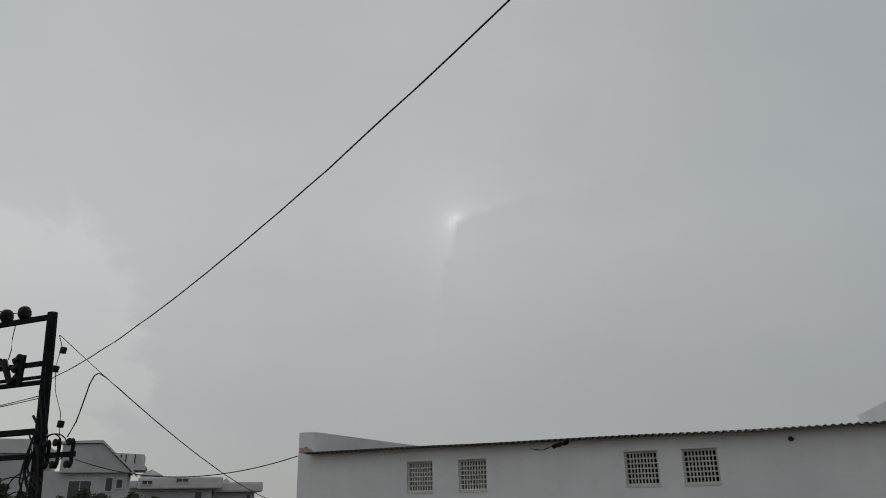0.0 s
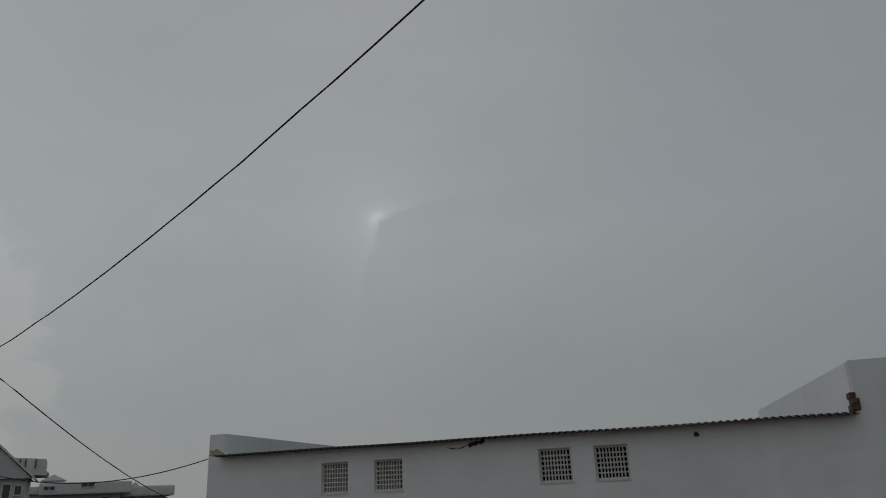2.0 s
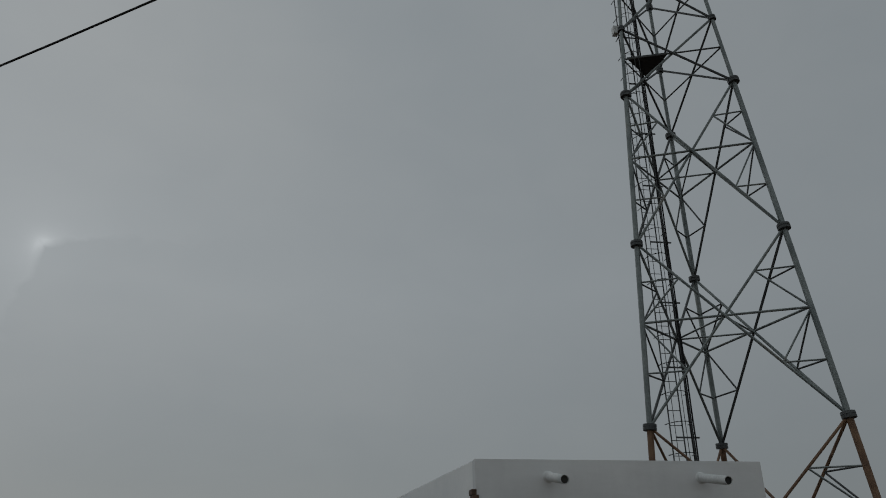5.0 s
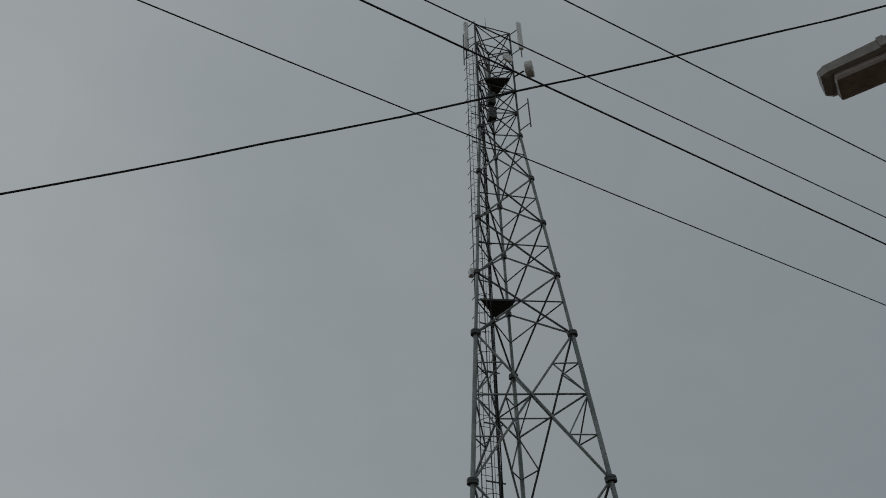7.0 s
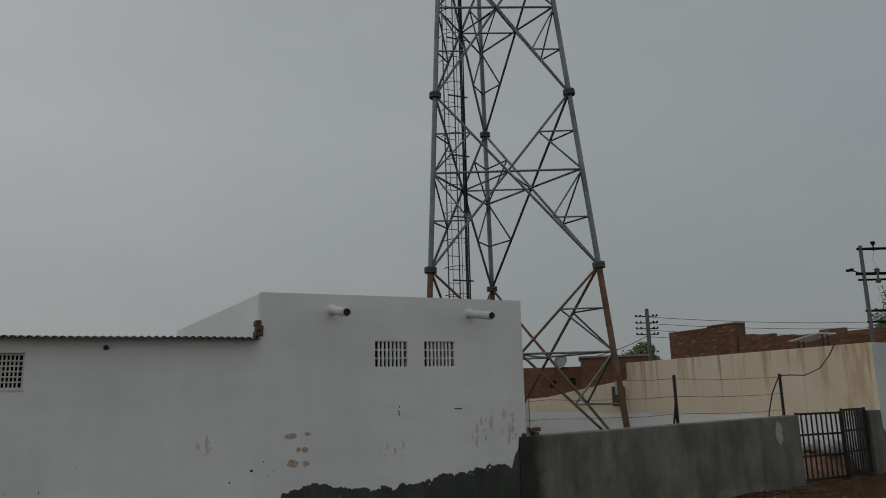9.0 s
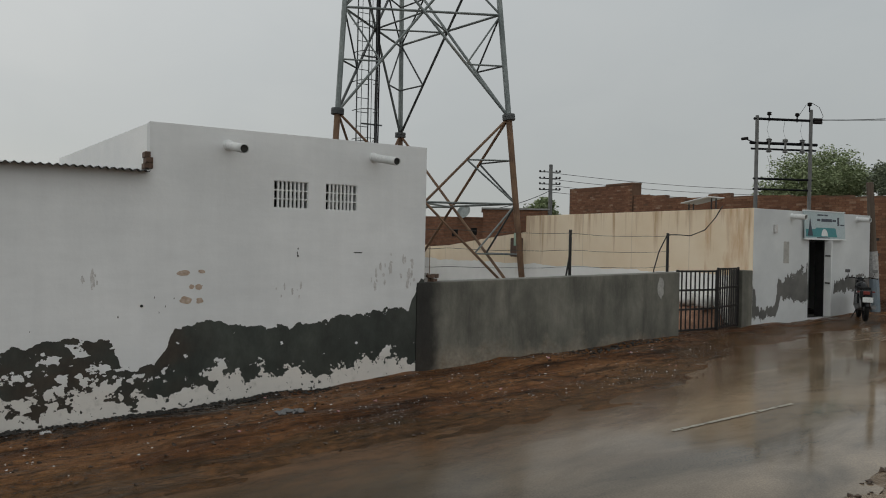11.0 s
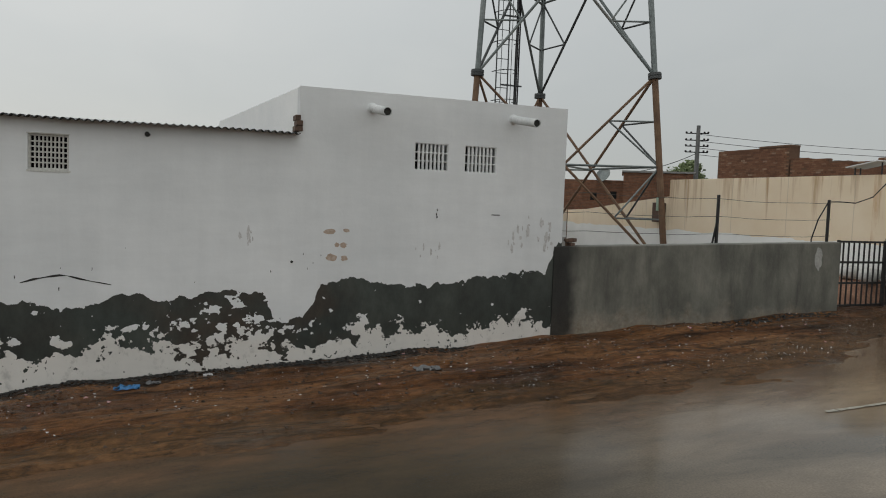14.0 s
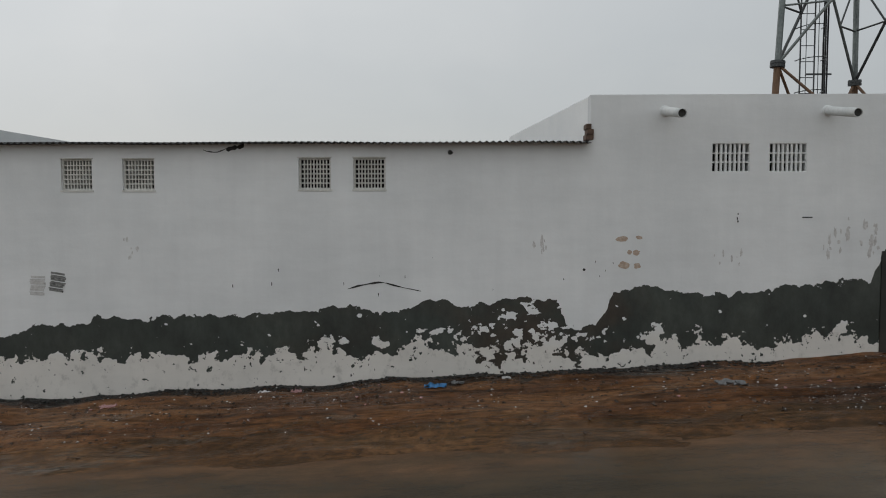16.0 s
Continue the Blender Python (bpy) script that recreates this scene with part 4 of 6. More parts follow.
# ---- boundary wall, fence and gate ----
def cement_wall_material():
    m = material("wet_grey_cement", 0.6)
    g = Graph(m)
    x, y, z = g.xyz()
    base = g.ramp(g.noise(1.4, 5, 0.65, (1, 1, 0.7)), ((0.3, (0.078, 0.078, 0.064)), (0.55, (0.150, 0.146, 0.122)), (0.8, (0.255, 0.24, 0.20))))
    streak = g.ramp(g.noise(2.0, 6, 0.68, (1.4, 1, 0.28), 0.3), ((0.32, 0.60), (0.5, 0.95), (0.7, 1.25)))
    base = g.mix(1.0, base, streak, "MULTIPLY")
    salt = g.ramp(g.math("ADD", g.math("MULTIPLY", g.math("SUBTRACT", z, 0.25), -0.9), g.noise(2.4, 5, 0.7)), ((0.36, 0.0), (0.72, 1.0)))
    base = g.mix(g.math("MULTIPLY", salt, 0.75), base, g.ramp(g.noise(9, 5, 0.65), ((0.35, (0.19, 0.145, 0.10)), (0.65, (0.34, 0.30, 0.24)))))
    damp = g.ramp(g.math("ADD", g.math("MULTIPLY", g.math("SUBTRACT", x, 6.0), 1.4), g.math("MULTIPLY", g.noise(2.0, 4), 0.6)), ((0.5, 0.12), (0.85, 1.0)))
    base = g.mix(1.0, base, damp, "MULTIPLY")
    g.put(base, "Base Color")
    g.put(g.ramp(g.noise(2.0, 4), ((0.3, 0.4), (0.7, 0.75))), "Roughness")
    g.bump(g.math("ADD", g.noise(22, 4), g.noise(3, 3)), 0.35, 0.012)
    return m


CEMENT = cement_wall_material()
bm = bmesh.new()
N = 30
tops = []
for i in range(N + 1):
    x = 5.90 + 6.14 * i / N
    z = 1.44 + 0.15 * i / N + 0.006 * noise.noise(Vector((x * 2, 1, 0)))
    tops.append([bm.verts.new(p) for p in ((x, FRONT - 0.015, -0.5), (x, FRONT - 0.015, z - 0.015), (x, FRONT + 0.005, z), (x, FRONT + 0.21, z), (x, FRONT + 0.23, z - 0.015), (x, FRONT + 0.23, -0.5))])
for a, b in zip(tops, tops[1:]):
    for k in range(5):
        bm.faces.new((a[k], b[k], b[k + 1], a[k + 1]))
bm.faces.new(tops[0]), bm.faces.new(tops[-1][::-1])
recalc(bm)
structure("wall_boundary", bm, CEMENT, "low grey cement boundary wall, damp and streaked", "wall")
pale = mottled("pale_cement_smear", (0.30, 0.30, 0.28), (0.42, 0.41, 0.38), 6, 0.8)
patch = part("cement_patch", blot(bmesh.new(), 11.50, 1.26, 0.19, 0.46, FRONT - 0.015, 4, 18, 0.004, 0.3), pale, None)
tagged(patch, "pale cement patch smeared on the grey wall", "wall patch", "", "structure")
part_post = box(bmesh.new(), (14.02, FRONT - 0.02, -0.1), (14.372, FRONT + 0.3, 1.62), 0.015)
structure("wall_gate_pier", part_post, CEMENT, "grey cement gate pier against the shop", "wall")

rngw = random.Random(17)
for i in range(9):
    w, h = rngw.uniform(0.07, 0.13), rngw.uniform(0.05, 0.09)
    x, z = 6.06 + 0.045 * i % 0.24, 1.437 + (0.07 if i > 4 else 0.0)
    chunk = part("broken_brick", box(bmesh.new(), (-w / 2, -0.05, 0), (w / 2, 0.05, h), 0.012), BROKEN if i % 3 else RENDER_GREY, None)
    chunk.location, chunk.rotation_euler = (x, FRONT + 0.06 + 0.03 * (i % 4), z), (0, 0, rngw.uniform(-0.6, 0.6))
    tagged(chunk, "damp broken brick lying on the wall's end", "brick", "rubble on the wall")

IRON = mottled("black_iron_paint", (0.012, 0.012, 0.013), (0.03, 0.027, 0.025), 12, 0.45, 0.3, 0.1)


def gate_leaf(at, turn, width, z0, z1, label):
    leaf = thing("gate_leaf", label, "gate", at, "yard gate leaves")
    leaf.rotation_euler = (0, 0, radians(turn))
    h = z1 - z0
    for x in (0.0, width):
        part("stile", box(bmesh.new(), (x - 0.02, -0.02, 0), (x + 0.02, 0.02, h)), IRON, leaf)
    for z in (0.03, h * 0.36, h * 0.67, h - 0.03):
        part("rail", box(bmesh.new(), (0.02, -0.012, z - 0.02), (width - 0.02, 0.012, z + 0.02)), IRON, leaf)
    n = 9
    for i in range(1, n):
        x = width * i / n
        part("bar", tube(bmesh.new(), (x, 0.0, 0.03), (x, 0.0, h - 0.03), 0.017, 6), IRON, leaf)
    return leaf


gate_leaf((12.08, FRONT + 0.08, 0.34), 0, 1.22, 0.34, 1.63, "black iron barred gate leaf, shut beside the cement wall")
gate_leaf((13.98, FRONT + 0.06, 0.40), 197, 1.12, 0.40, 1.69, "black iron barred gate leaf, ajar beside the gate pier")

WIRE = mottled("dull_fence_wire", (0.05, 0.045, 0.04), (0.10, 0.09, 0.08), 9, 0.5, 0.6)
fence = thing("wire_fence", "thin rusty angle posts with strands of barbed wire behind the wall", "fence", (0, 0, 0))
for x in (9.72, 12.46):
    part("post", box(bmesh.new(), (x - 0.022, 9.98, 0.1), (x + 0.022, 10.02, 2.40)), IRON, fence)
part("stay", tube(bmesh.new(), (9.72, 10.0, 1.95), (9.45, 10.1, 0.2), 0.02, 5), IRON, fence)
for z in (1.68, 2.0, 2.33):
    bm = path_tube(bmesh.new(), [(6.2 + 0.35 * i, 9.97, z + 0.02 * noise.noise(Vector((i * 0.7, z, 0))) - 0.03 * math.sin(math.pi * ((6.2 + 0.35 * i - 9.72) / 2.74 % 1.0))) for i in range(19)], 0.0042, 4)
    part("wire_strand", bm, WIRE, fence)

# cable that hangs from the fence to the shop roof
bm = path_tube(bmesh.new(), [(12.1, 10.0, 1.25), (12.05, 10.0, 1.6), (12.2, 10.0, 2.0), (12.42, 9.98, 2.36), (12.75, 10.0, 2.37), (13.2, 10.02, 2.36), (13.7, 10.05, 2.5), (14.1, 10.1, 2.78), (14.36, 10.15, 3.02), (14.6, 10.3, 3.08)], 0.013, 5)
tagged(part("loose_cable", bm, BLACK_RUBBER, None), "slack black cable looped from fence post to shop roof", "cable")

# ---- cream shop and compound walls ----
def cream_material():
    m = material("cream_plaster", 0.85)
    g = Graph(m)
    x, y, z = g.xyz()
    base = g.ramp(g.noise(0.8, 5, 0.6), ((0.3, (0.78, 0.635, 0.455)), (0.7, (0.87, 0.745, 0.575))))
    drip = g.ramp(g.math("ADD", g.noise(2.6, 5, 0.65, (1, 2.0, 0.10)), g.math("MULTIPLY", g.math("SUBTRACT", z, 2.4), 0.12)), ((0.56, (1, 1, 1)), (0.74, (0.62, 0.50, 0.38))))
    base = g.mix(1.0, base, drip, "MULTIPLY")
    rust = g.math("MULTIPLY", g.ramp(g.noise(1.8, 5, 0.65, (1, 1.6, 0.35)), ((0.45, 0.0), (0.65, 1.0))), g.math("LESS_THAN", y, 10.6))
    base = g.mix(g.math("MULTIPLY", rust, 0.6), base, (0.55, 0.30, 0.12))
    # board marks between the lifts of plaster
    lift = g.math("LESS_THAN", g.math("FRACT", g.math("DIVIDE", g.math("ADD", y, 0.35), 1.9)), 0.012)
    base = g.mix(g.math("MULTIPLY", lift, 0.35), base, (0.42, 0.34, 0.25))
    # whitewashed foot with a wavy edge
    foot = g.math("LESS_THAN", g.math("ADD", z, g.math("MULTIPLY", g.noise(1.2, 4), 0.25)), 1.62)
    g.put(g.mix(foot, base, g.ramp(g.noise(1.5, 4), ((0.3, (0.80, 0.80, 0.78)), (0.7, (0.88, 0.88, 0.86))))), "Base Color")
    g.bump(g.math("ADD", g.noise(25, 4), g.noise(3, 3)), 0.3, 0.01)
    return m


def shop_material():
    m = material("shop_whitewash", 0.85)
    g = Graph(m)
    x, y, z = g.xyz()
    u = g.math("DIVIDE", g.math("SUBTRACT", x, 14.3), 4.8)
    top = g.ramp(u, tuple(((a - 14.3) / 4.8, b / 2) for a, b in ((14.3, 1.35), (14.5, 1.2), (14.55, 0.75), (15.2, 0.8), (15.3, 1.35), (16.0, 1.55), (16.4, 1.75), (16.5, 0.6), (17.4, 0.6), (17.5, 1.35), (18.4, 1.55), (18.95, 1.4))))
    low = g.ramp(u, tuple(((a - 14.3) / 4.8, b / 2) for a, b in ((14.3, 0.5), (14.9, 0.55), (15.25, 0.6), (15.4, 0.95), (16.4, 0.9), (17.5, 1.05), (18.4, 1.15), (18.95, 1.1))))
    n = g.math("MULTIPLY", g.math("SUBTRACT", g.noise(4.5, 6, 0.68, (1.3, 1, 0.8)), 0.5), 0.9)
    bare = g.math("MULTIPLY", g.math("LESS_THAN", g.math("ADD", z, n), g.math("MULTIPLY", top, 2.0)), g.math("GREATER_THAN", g.math("ADD", z, g.math("MULTIPLY", n, 0.8)), g.math("MULTIPLY", low, 2.0)))
    lime = g.ramp(g.noise(0.9, 5, 0.6), ((0.3, (0.50, 0.52, 0.53)), (0.7, (0.64, 0.66, 0.66))))
    cem = g.ramp(g.noise(2.5, 4), ((0.3, (0.09, 0.09, 0.085)), (0.7, (0.16, 0.155, 0.145))))
    g.put(g.mix(bare, lime, cem), "Base Color")
    g.bump(g.math("ADD", g.math("MULTIPLY", bare, -0.6), g.math("MULTIPLY", g.noise(25, 4), 0.3)), 0.5, 0.012)
    return m


CREAM, SHOPWHITE = cream_material(), shop_material()
SX0, SX1, STOP, SBACK = 14.38, 19.0, 3.0, 17.54
shop = thing("shop", "flat-roofed one-room shop, white front with damp patches, cream side", "shop", (0, 0, 0))
bm = bmesh.new()
wall_with_openings(bm, SX0 + 0.02, SX1, 0.0, STOP, FRONT, FRONT + 0.22, ((16.44, 0.5, 0.64, 1.84),))
part("front_wall", bm, SHOPWHITE, shop)
part("side_wall", box(bmesh.new(), (SX0, FRONT + 0.004, 0.0), (SX0 + 0.22, SBACK, STOP + 0.004), 0.012), CREAM, shop, "cream plastered side with rust drips")
part("side_wall", box(bmesh.new(), (SX1 - 0.22, FRONT + 0.22, 0.0), (SX1, SBACK, STOP)), LIME_PLAIN, shop)
part("rear_wall", box(bmesh.new(), (SX0 + 0.22, SBACK - 0.22, 0.0), (SX1 - 0.22, SBACK, STOP)), LIME_PLAIN, shop)
part("roof", box(bmesh.new(), (SX0 + 0.22, FRONT + 0.22, STOP - 0.22), (SX1 - 0.22, SBACK - 0.22, STOP - 0.08)), RENDER_GREY, shop)
part("floor_slab", box(bmesh.new(), (SX0 + 0.1, FRONT + 0.02, 0.2), (SX1 - 0.1, SBACK - 0.1, 0.5)), RENDER_GREY, shop)
door = part("door_leaf", box(bmesh.new(), (17.09, FRONT - 0.16, 0.52), (17.13, FRONT + 0.02, 2.33), 0.006), LIME_PLAIN, shop, "pale shutter leaf folded open")
for z in (1.3, 1.95):
    part("hinge_strap", box(bmesh.new(), (17.075, FRONT - 0.14, z), (17.09, FRONT - 0.02, z + 0.03)), IRON, door)
# deep black frame covers the reveal, painting in the doorway's shade
bm = bmesh.new()
for lo, hi in (((16.444, FRONT + 0.006, 0.504), (16.48, FRONT + 0.216, 2.336)), ((17.04, FRONT + 0.006, 0.504), (17.076, FRONT + 0.216, 2.336)), ((16.48, FRONT + 0.006, 2.30), (17.04, FRONT + 0.216, 2.336))):
    box(bm, lo, hi)
part("door_frame", bm, SHADE_BLACK, shop)
drain_pipe(15.76, shop, FRONT, 0.36, 2.86, 0.02, 0.06)
drain_pipe(18.42, shop, FRONT, 0.33, 2.88, 0.02, 0.06)
part("meter_box", box(bmesh.new(), (15.09, FRONT - 0.05, 2.47), (15.19, FRONT + 0.01, 2.66), 0.01), GREY_CHIP, shop)
part("patched_plaster", box(bmesh.new(), (15.48, FRONT - 0.003, 1.78), (15.68, FRONT + 0.01, 2.28)), pale, shop)

BOARD = mottled("pale_blue_sign_face", (0.36, 0.44, 0.46), (0.44, 0.52, 0.54), 2, 0.4)
TEAL = mottled("teal_print", (0.03, 0.20, 0.22), (0.05, 0.26, 0.28), 3, 0.4)
INK = mottled("dark_ink", (0.02, 0.03, 0.05), (0.04, 0.05, 0.07), 3, 0.4)
PALE = mottled("white_print", (0.62, 0.66, 0.66), (0.72, 0.74, 0.74), 3, 0.4)
sign = thing("sign_board", "pale blue printed shop sign with teal band above the door", "sign", (16.97, FRONT - 0.05, 2.69))
sign.rotation_euler = (radians(-4), 0, 0)
part("board", box(bmesh.new(), (-0.81, -0.015, -0.32), (0.81, 0.015, 0.32), 0.004), BOARD, sign)
bm = bmesh.new()
for lo, hi in (((-0.83, -0.03, -0.35), (0.83, 0.02, -0.32)), ((-0.83, -0.03, 0.32), (0.83, 0.02, 0.345))):
    box(bm, lo, hi)
part("frame", bm, LIME_PLAIN, sign)
bm = prism(bmesh.new(), ((-0.78, -0.28), (0.46, -0.28), (0.40, -0.06), (-0.36, -0.06), (-0.42, -0.1), (-0.78, -0.1)), -0.019, -0.014)
part("teal_band", recalc(bm), TEAL, sign)
bm = prism(bmesh.new(), [(-0.05 + 0.13 * math.cos(math.pi * i / 10), -0.26 + 0.17 * math.sin(math.pi * i / 10)) for i in range(11)], -0.023, -0.018)
part("white_emblem", recalc(bm), PALE, sign)
bm = prism(bmesh.new(), ((-0.72, -0.26), (-0.52, -0.26), (-0.57, -0.02), (-0.60, 0.16), (-0.64, -0.02)), -0.024, -0.018)
part("dark_emblem", recalc(bm), INK, sign)
bm = bmesh.new()
for x, z, w, h in ((-0.30, 0.24, 0.24, 0.035), (-0.02, 0.24, 0.14, 0.035), (-0.32, 0.12, 0.12, 0.05), (-0.15, 0.12, 0.42, 0.07), (0.30, 0.12, 0.14, 0.05), (0.50, 0.10, 0.07, 0.2), (0.62, 0.02, 0.16, 0.03), (-0.35, -0.30, 0.5, 0.02)):
    box(bm, (x, -0.02, z - h / 2), (x + w, -0.014, z + h / 2))
part("lettering_bars", bm, INK, sign)

BANK = mottled("dug_red_earth", (0.16, 0.075, 0.045), (0.34, 0.19, 0.125), 3.5, 0.85, 0, 0.8, (1, 1, 1), 30.0, (0.6, 1.3))
bm = bmesh.new()
grid = [[bm.verts.new((12.0 + 0.12 * i, 9.75 + 0.16 * j, 0.10 + 0.62 * min(1.0, max(0.0, (i - 1) / 13)) ** 0.7 * min(1.0, (j + 0.5) / 3) * min(1.0, (24 - j) / 5) + 0.10 * noise.noise(Vector((i * 0.35, j * 0.4, 2))) + 0.05 * noise.noise(Vector((i * 0.9, j * 0.9, 6))))) for i in range(20)] for j in range(24)]
for ra, rb in zip(grid, grid[1:]):
    for i in range(19):
        bm.faces.new((ra[i], ra[i + 1], rb[i + 1], rb[i]))
tagged(part("earth_bank", bm, BANK, None, "", True), "bank of dug red earth heaped against the shop", "earth bank", "", "stuff")
SACK = mottled("white_woven_sack", (0.5, 0.5, 0.48), (0.7, 0.7, 0.67), 7, 0.7, 0, 0.5)
for k, (x, y, z, w) in enumerate(((13.95, 10.2, 0.86, 0.42), (14.0, 10.75, 0.88, 0.5), (13.95, 11.35, 0.88, 0.45), (13.9, 11.95, 0.86, 0.5), (14.05, 12.5, 0.88, 0.5))):
    sack = thing("sack", "full white woven sack lying in the yard", "sack", (x, y, z), "sacks in the yard")
    sack.rotation_euler = (0, radians(4 * (k % 3 - 1)), radians(25 * k))
    bm = bmesh.new()
    bmesh.ops.create_icosphere(bm, subdivisions=3, radius=1.0)
    for v in bm.verts:
        n = v.co.copy()
        v.co = Vector((math.copysign(abs(n.x) ** 0.6, n.x) * w * 0.6, math.copysign(abs(n.y) ** 0.7, n.y) * w * 0.36, math.copysign(abs(n.z) ** 0.8, n.z) * 0.15)) * (1 + 0.10 * noise.noise(n * 2.5 + Vector((k, 0, 0))))
    part("body", bm, SACK, sack, "", True)
    part("tied_neck", tube(bmesh.new(), (w * 0.55, 0, 0), (w * 0.75, 0, 0.03), 0.04, 7, 0.08), SACK, sack)

# small tilted tin sheet on the wall top
shade = thing("roof_sheet", "small tilted pale sheet on thin legs over the cream wall", "sheet", (14.5, 10.8, 3.0))
bm = box(bmesh.new(), (-0.3, -0.40, 0), (0.3, 0.40, 0.025), 0.004)
bm.transform(pose(0, 0, 0.22, -9, 0, 0))
part("sheet", bm, LIME_PLAIN, shade)
for y, h in ((-0.33, 0.27), (0.33, 0.17)):
    for x in (-0.08, 0.08):
        part("leg", tube(bmesh.new(), (x, y, -0.01), (x, y, h), 0.018, 5), IRON, shade)

# compound walls behind the yard
bm = bmesh.new()
a = [(SX0, SBACK, 2.5), (SX0, 19.0, 2.36), (SX0, 20.6, 2.2), (SX0, 22.2, 2.02), (SX0, 23.6, 1.96)]
lo = [[bm.verts.new((x + d, y, zz)) for d, zz in ((0, 0), (0, z), (0.2, z), (0.2, 0))] for x, y, z in a]
for p, q in zip(lo, lo[1:]):
    for k in range(3):
        bm.faces.new((p[k], q[k], q[k + 1], p[k + 1]))
recalc(bm)
structure("wall_compound_side", bm, CREAM, "low cream compound wall with white foot", "wall")
structure("wall_compound_rear", box(bmesh.new(), (5.0, 24.0, 0.0), (SX0 + 0.2, 24.2, 2.02), 0.01), CREAM, "low cream compound wall at the yard's end", "wall")
meter = thing("meter_cabinet", "small dark meter cabinet on the cream wall", "cabinet", (SX0 - 0.1, 17.9, 2.0))
part("case", box(bmesh.new(), (-0.08, -0.22, -0.3), (0.1, 0.22, 0.3), 0.02), mottled("brown_case", (0.07, 0.04, 0.03), (0.12, 0.07, 0.05)), meter)

# ---- brickwork ----
def brick_material(name, a, b, mortar, scale=1.0):
    m = material(name, 0.9)
    g = Graph(m)
    x, y, z = g.xyz()
    cmb = g.n.new("ShaderNodeCombineXYZ")
    g.l.new(g.math("ADD", x, y), cmb.inputs[0])
    g.l.new(z, cmb.inputs[1])
    bt = g.n.new("ShaderNodeTexBrick")
    for k, v in (("Scale", scale), ("Brick Width", 0.24), ("Row Height", 0.082), ("Mortar Size", 0.009), ("Mortar Smooth", 0.2), ("Bias", 0.0)):
        bt.inputs[k].default_value = v
    for k, v in (("Color1", a), ("Color2", b), ("Mortar", mortar)):
        bt.inputs[k].default_value = (*v, 1)
    g.l.new(cmb.outputs[0], bt.inputs["Vector"])
    stain = g.ramp(g.noise(0.5, 5, 0.65), ((0.3, 0.62), (0.7, 1.15)))
    spk = g.ramp(g.noise(5, 4, 0.7), ((0.3, 0.7), (0.7, 1.25)))
    g.put(g.mix(1.0, g.mix(1.0, bt.outputs[0], stain, "MULTIPLY"), spk, "MULTIPLY"), "Base Color")
    g.bump(g.math("MULTIPLY", bt.outputs[1], -1.0), 0.7, 0.015)
    return m


BRICK = brick_material("red_country_brick", (0.20, 0.085, 0.045), (0.27, 0.125, 0.07), (0.13, 0.095, 0.07))
MORTAR = mottled("muddy_mortar", (0.11, 0.060, 0.038), (0.17, 0.098, 0.062), 3, 0.95, 0, 0.3)


def brick_piece_material(name, single):
    m = material(name, 0.9)
    g = Graph(m)
    pick = g.random() if single else g.n.new("ShaderNodeNewGeometry").outputs["Random Per Island"]
    col = g.ramp(pick, ((0.0, (0.155, 0.070, 0.040)), (0.3, (0.195, 0.090, 0.050)), (0.8, (0.235, 0.115, 0.064)), (0.95, (0.265, 0.145, 0.088)), (1.0, (0.34, 0.23, 0.16))))
    stain = g.ramp(g.noise(0.5, 5, 0.65, coord="Object"), ((0.3, 0.68), (0.7, 1.15)))
    col = col if single else g.mix(1.0, col, stain, "MULTIPLY")
    speck = g.noise(22, 4, 0.7)
    g.put(g.mix(1.0, col, g.ramp(speck, ((0.3, 0.75), (0.7, 1.2))), "MULTIPLY"), "Base Color")
    g.bump(speck, 0.5, 0.006)
    return m


BRICK_ONE, BRICK_MANY = brick_piece_material("single_red_brick", True), brick_piece_material("red_brickwork", False)
BX = 24.5
BW, BH = 0.24, 0.082
brick_mesh = bpy.data.meshes.new("brick")
bm = box(bmesh.new(), (-0.014, 0.006, 0.005), (0.02, BW - 0.006, BH - 0.005))
bm.to_mesh(brick_mesh)
bm.free()
brick_mesh.materials.append(BRICK_ONE)


def brick_face(parent, x, y0, y1, z0, top, holes, singles, seed, low=None):
    """Running bond on a wall that faces -x; bricks inside `singles` are objects of their own."""
    r = random.Random(seed)
    verts, faces = [], []
    count = 0
    for j in range(int((6 - z0) / BH)):
        z = z0 + j * BH
        y = y0 + (BW / 2 if j % 2 else 0.0)
        while y + BW <= y1:
            yc, zc = y + BW / 2, z + BH / 2
            keep = z + BH <= top(yc) + 0.02 and (low is None or z >= low(yc))
            if keep and not any(h[0] - 0.06 < yc < h[1] + 0.06 and h[2] - 0.02 < zc < h[3] + 0.02 for h in holes) and r.random() > 0.006:
                out = r.uniform(-0.006, 0.010)
                if singles and singles[0] < yc < singles[1] and singles[2] < zc < singles[3] and count < 300:
                    o = new("brick", brick_mesh)
                    o.location = (x - out, y, z)
                    o.parent = parent
                    count += 1
                else:
                    n = len(verts)
                    dy, dz = r.uniform(0.004, 0.010), r.uniform(0.004, 0.007)
                    verts += [(px, py, pz) for px in (x - 0.014 - out, x + 0.01) for py in (y + dy, y + BW - dy) for pz in (z + dz, z + BH - dz)]
                    faces += [tuple(n + k for k in f) for f in ((0, 1, 3, 2), (0, 4, 5, 1), (2, 3, 7, 6), (0, 2, 6, 4), (1, 5, 7, 3))]
            y += BW
    me = bpy.data.meshes.new("brickwork")
    me.from_pydata(verts, [], faces)
    me.materials.append(BRICK_MANY)
    o = new("brickwork", me)
    o.parent = parent
    return o


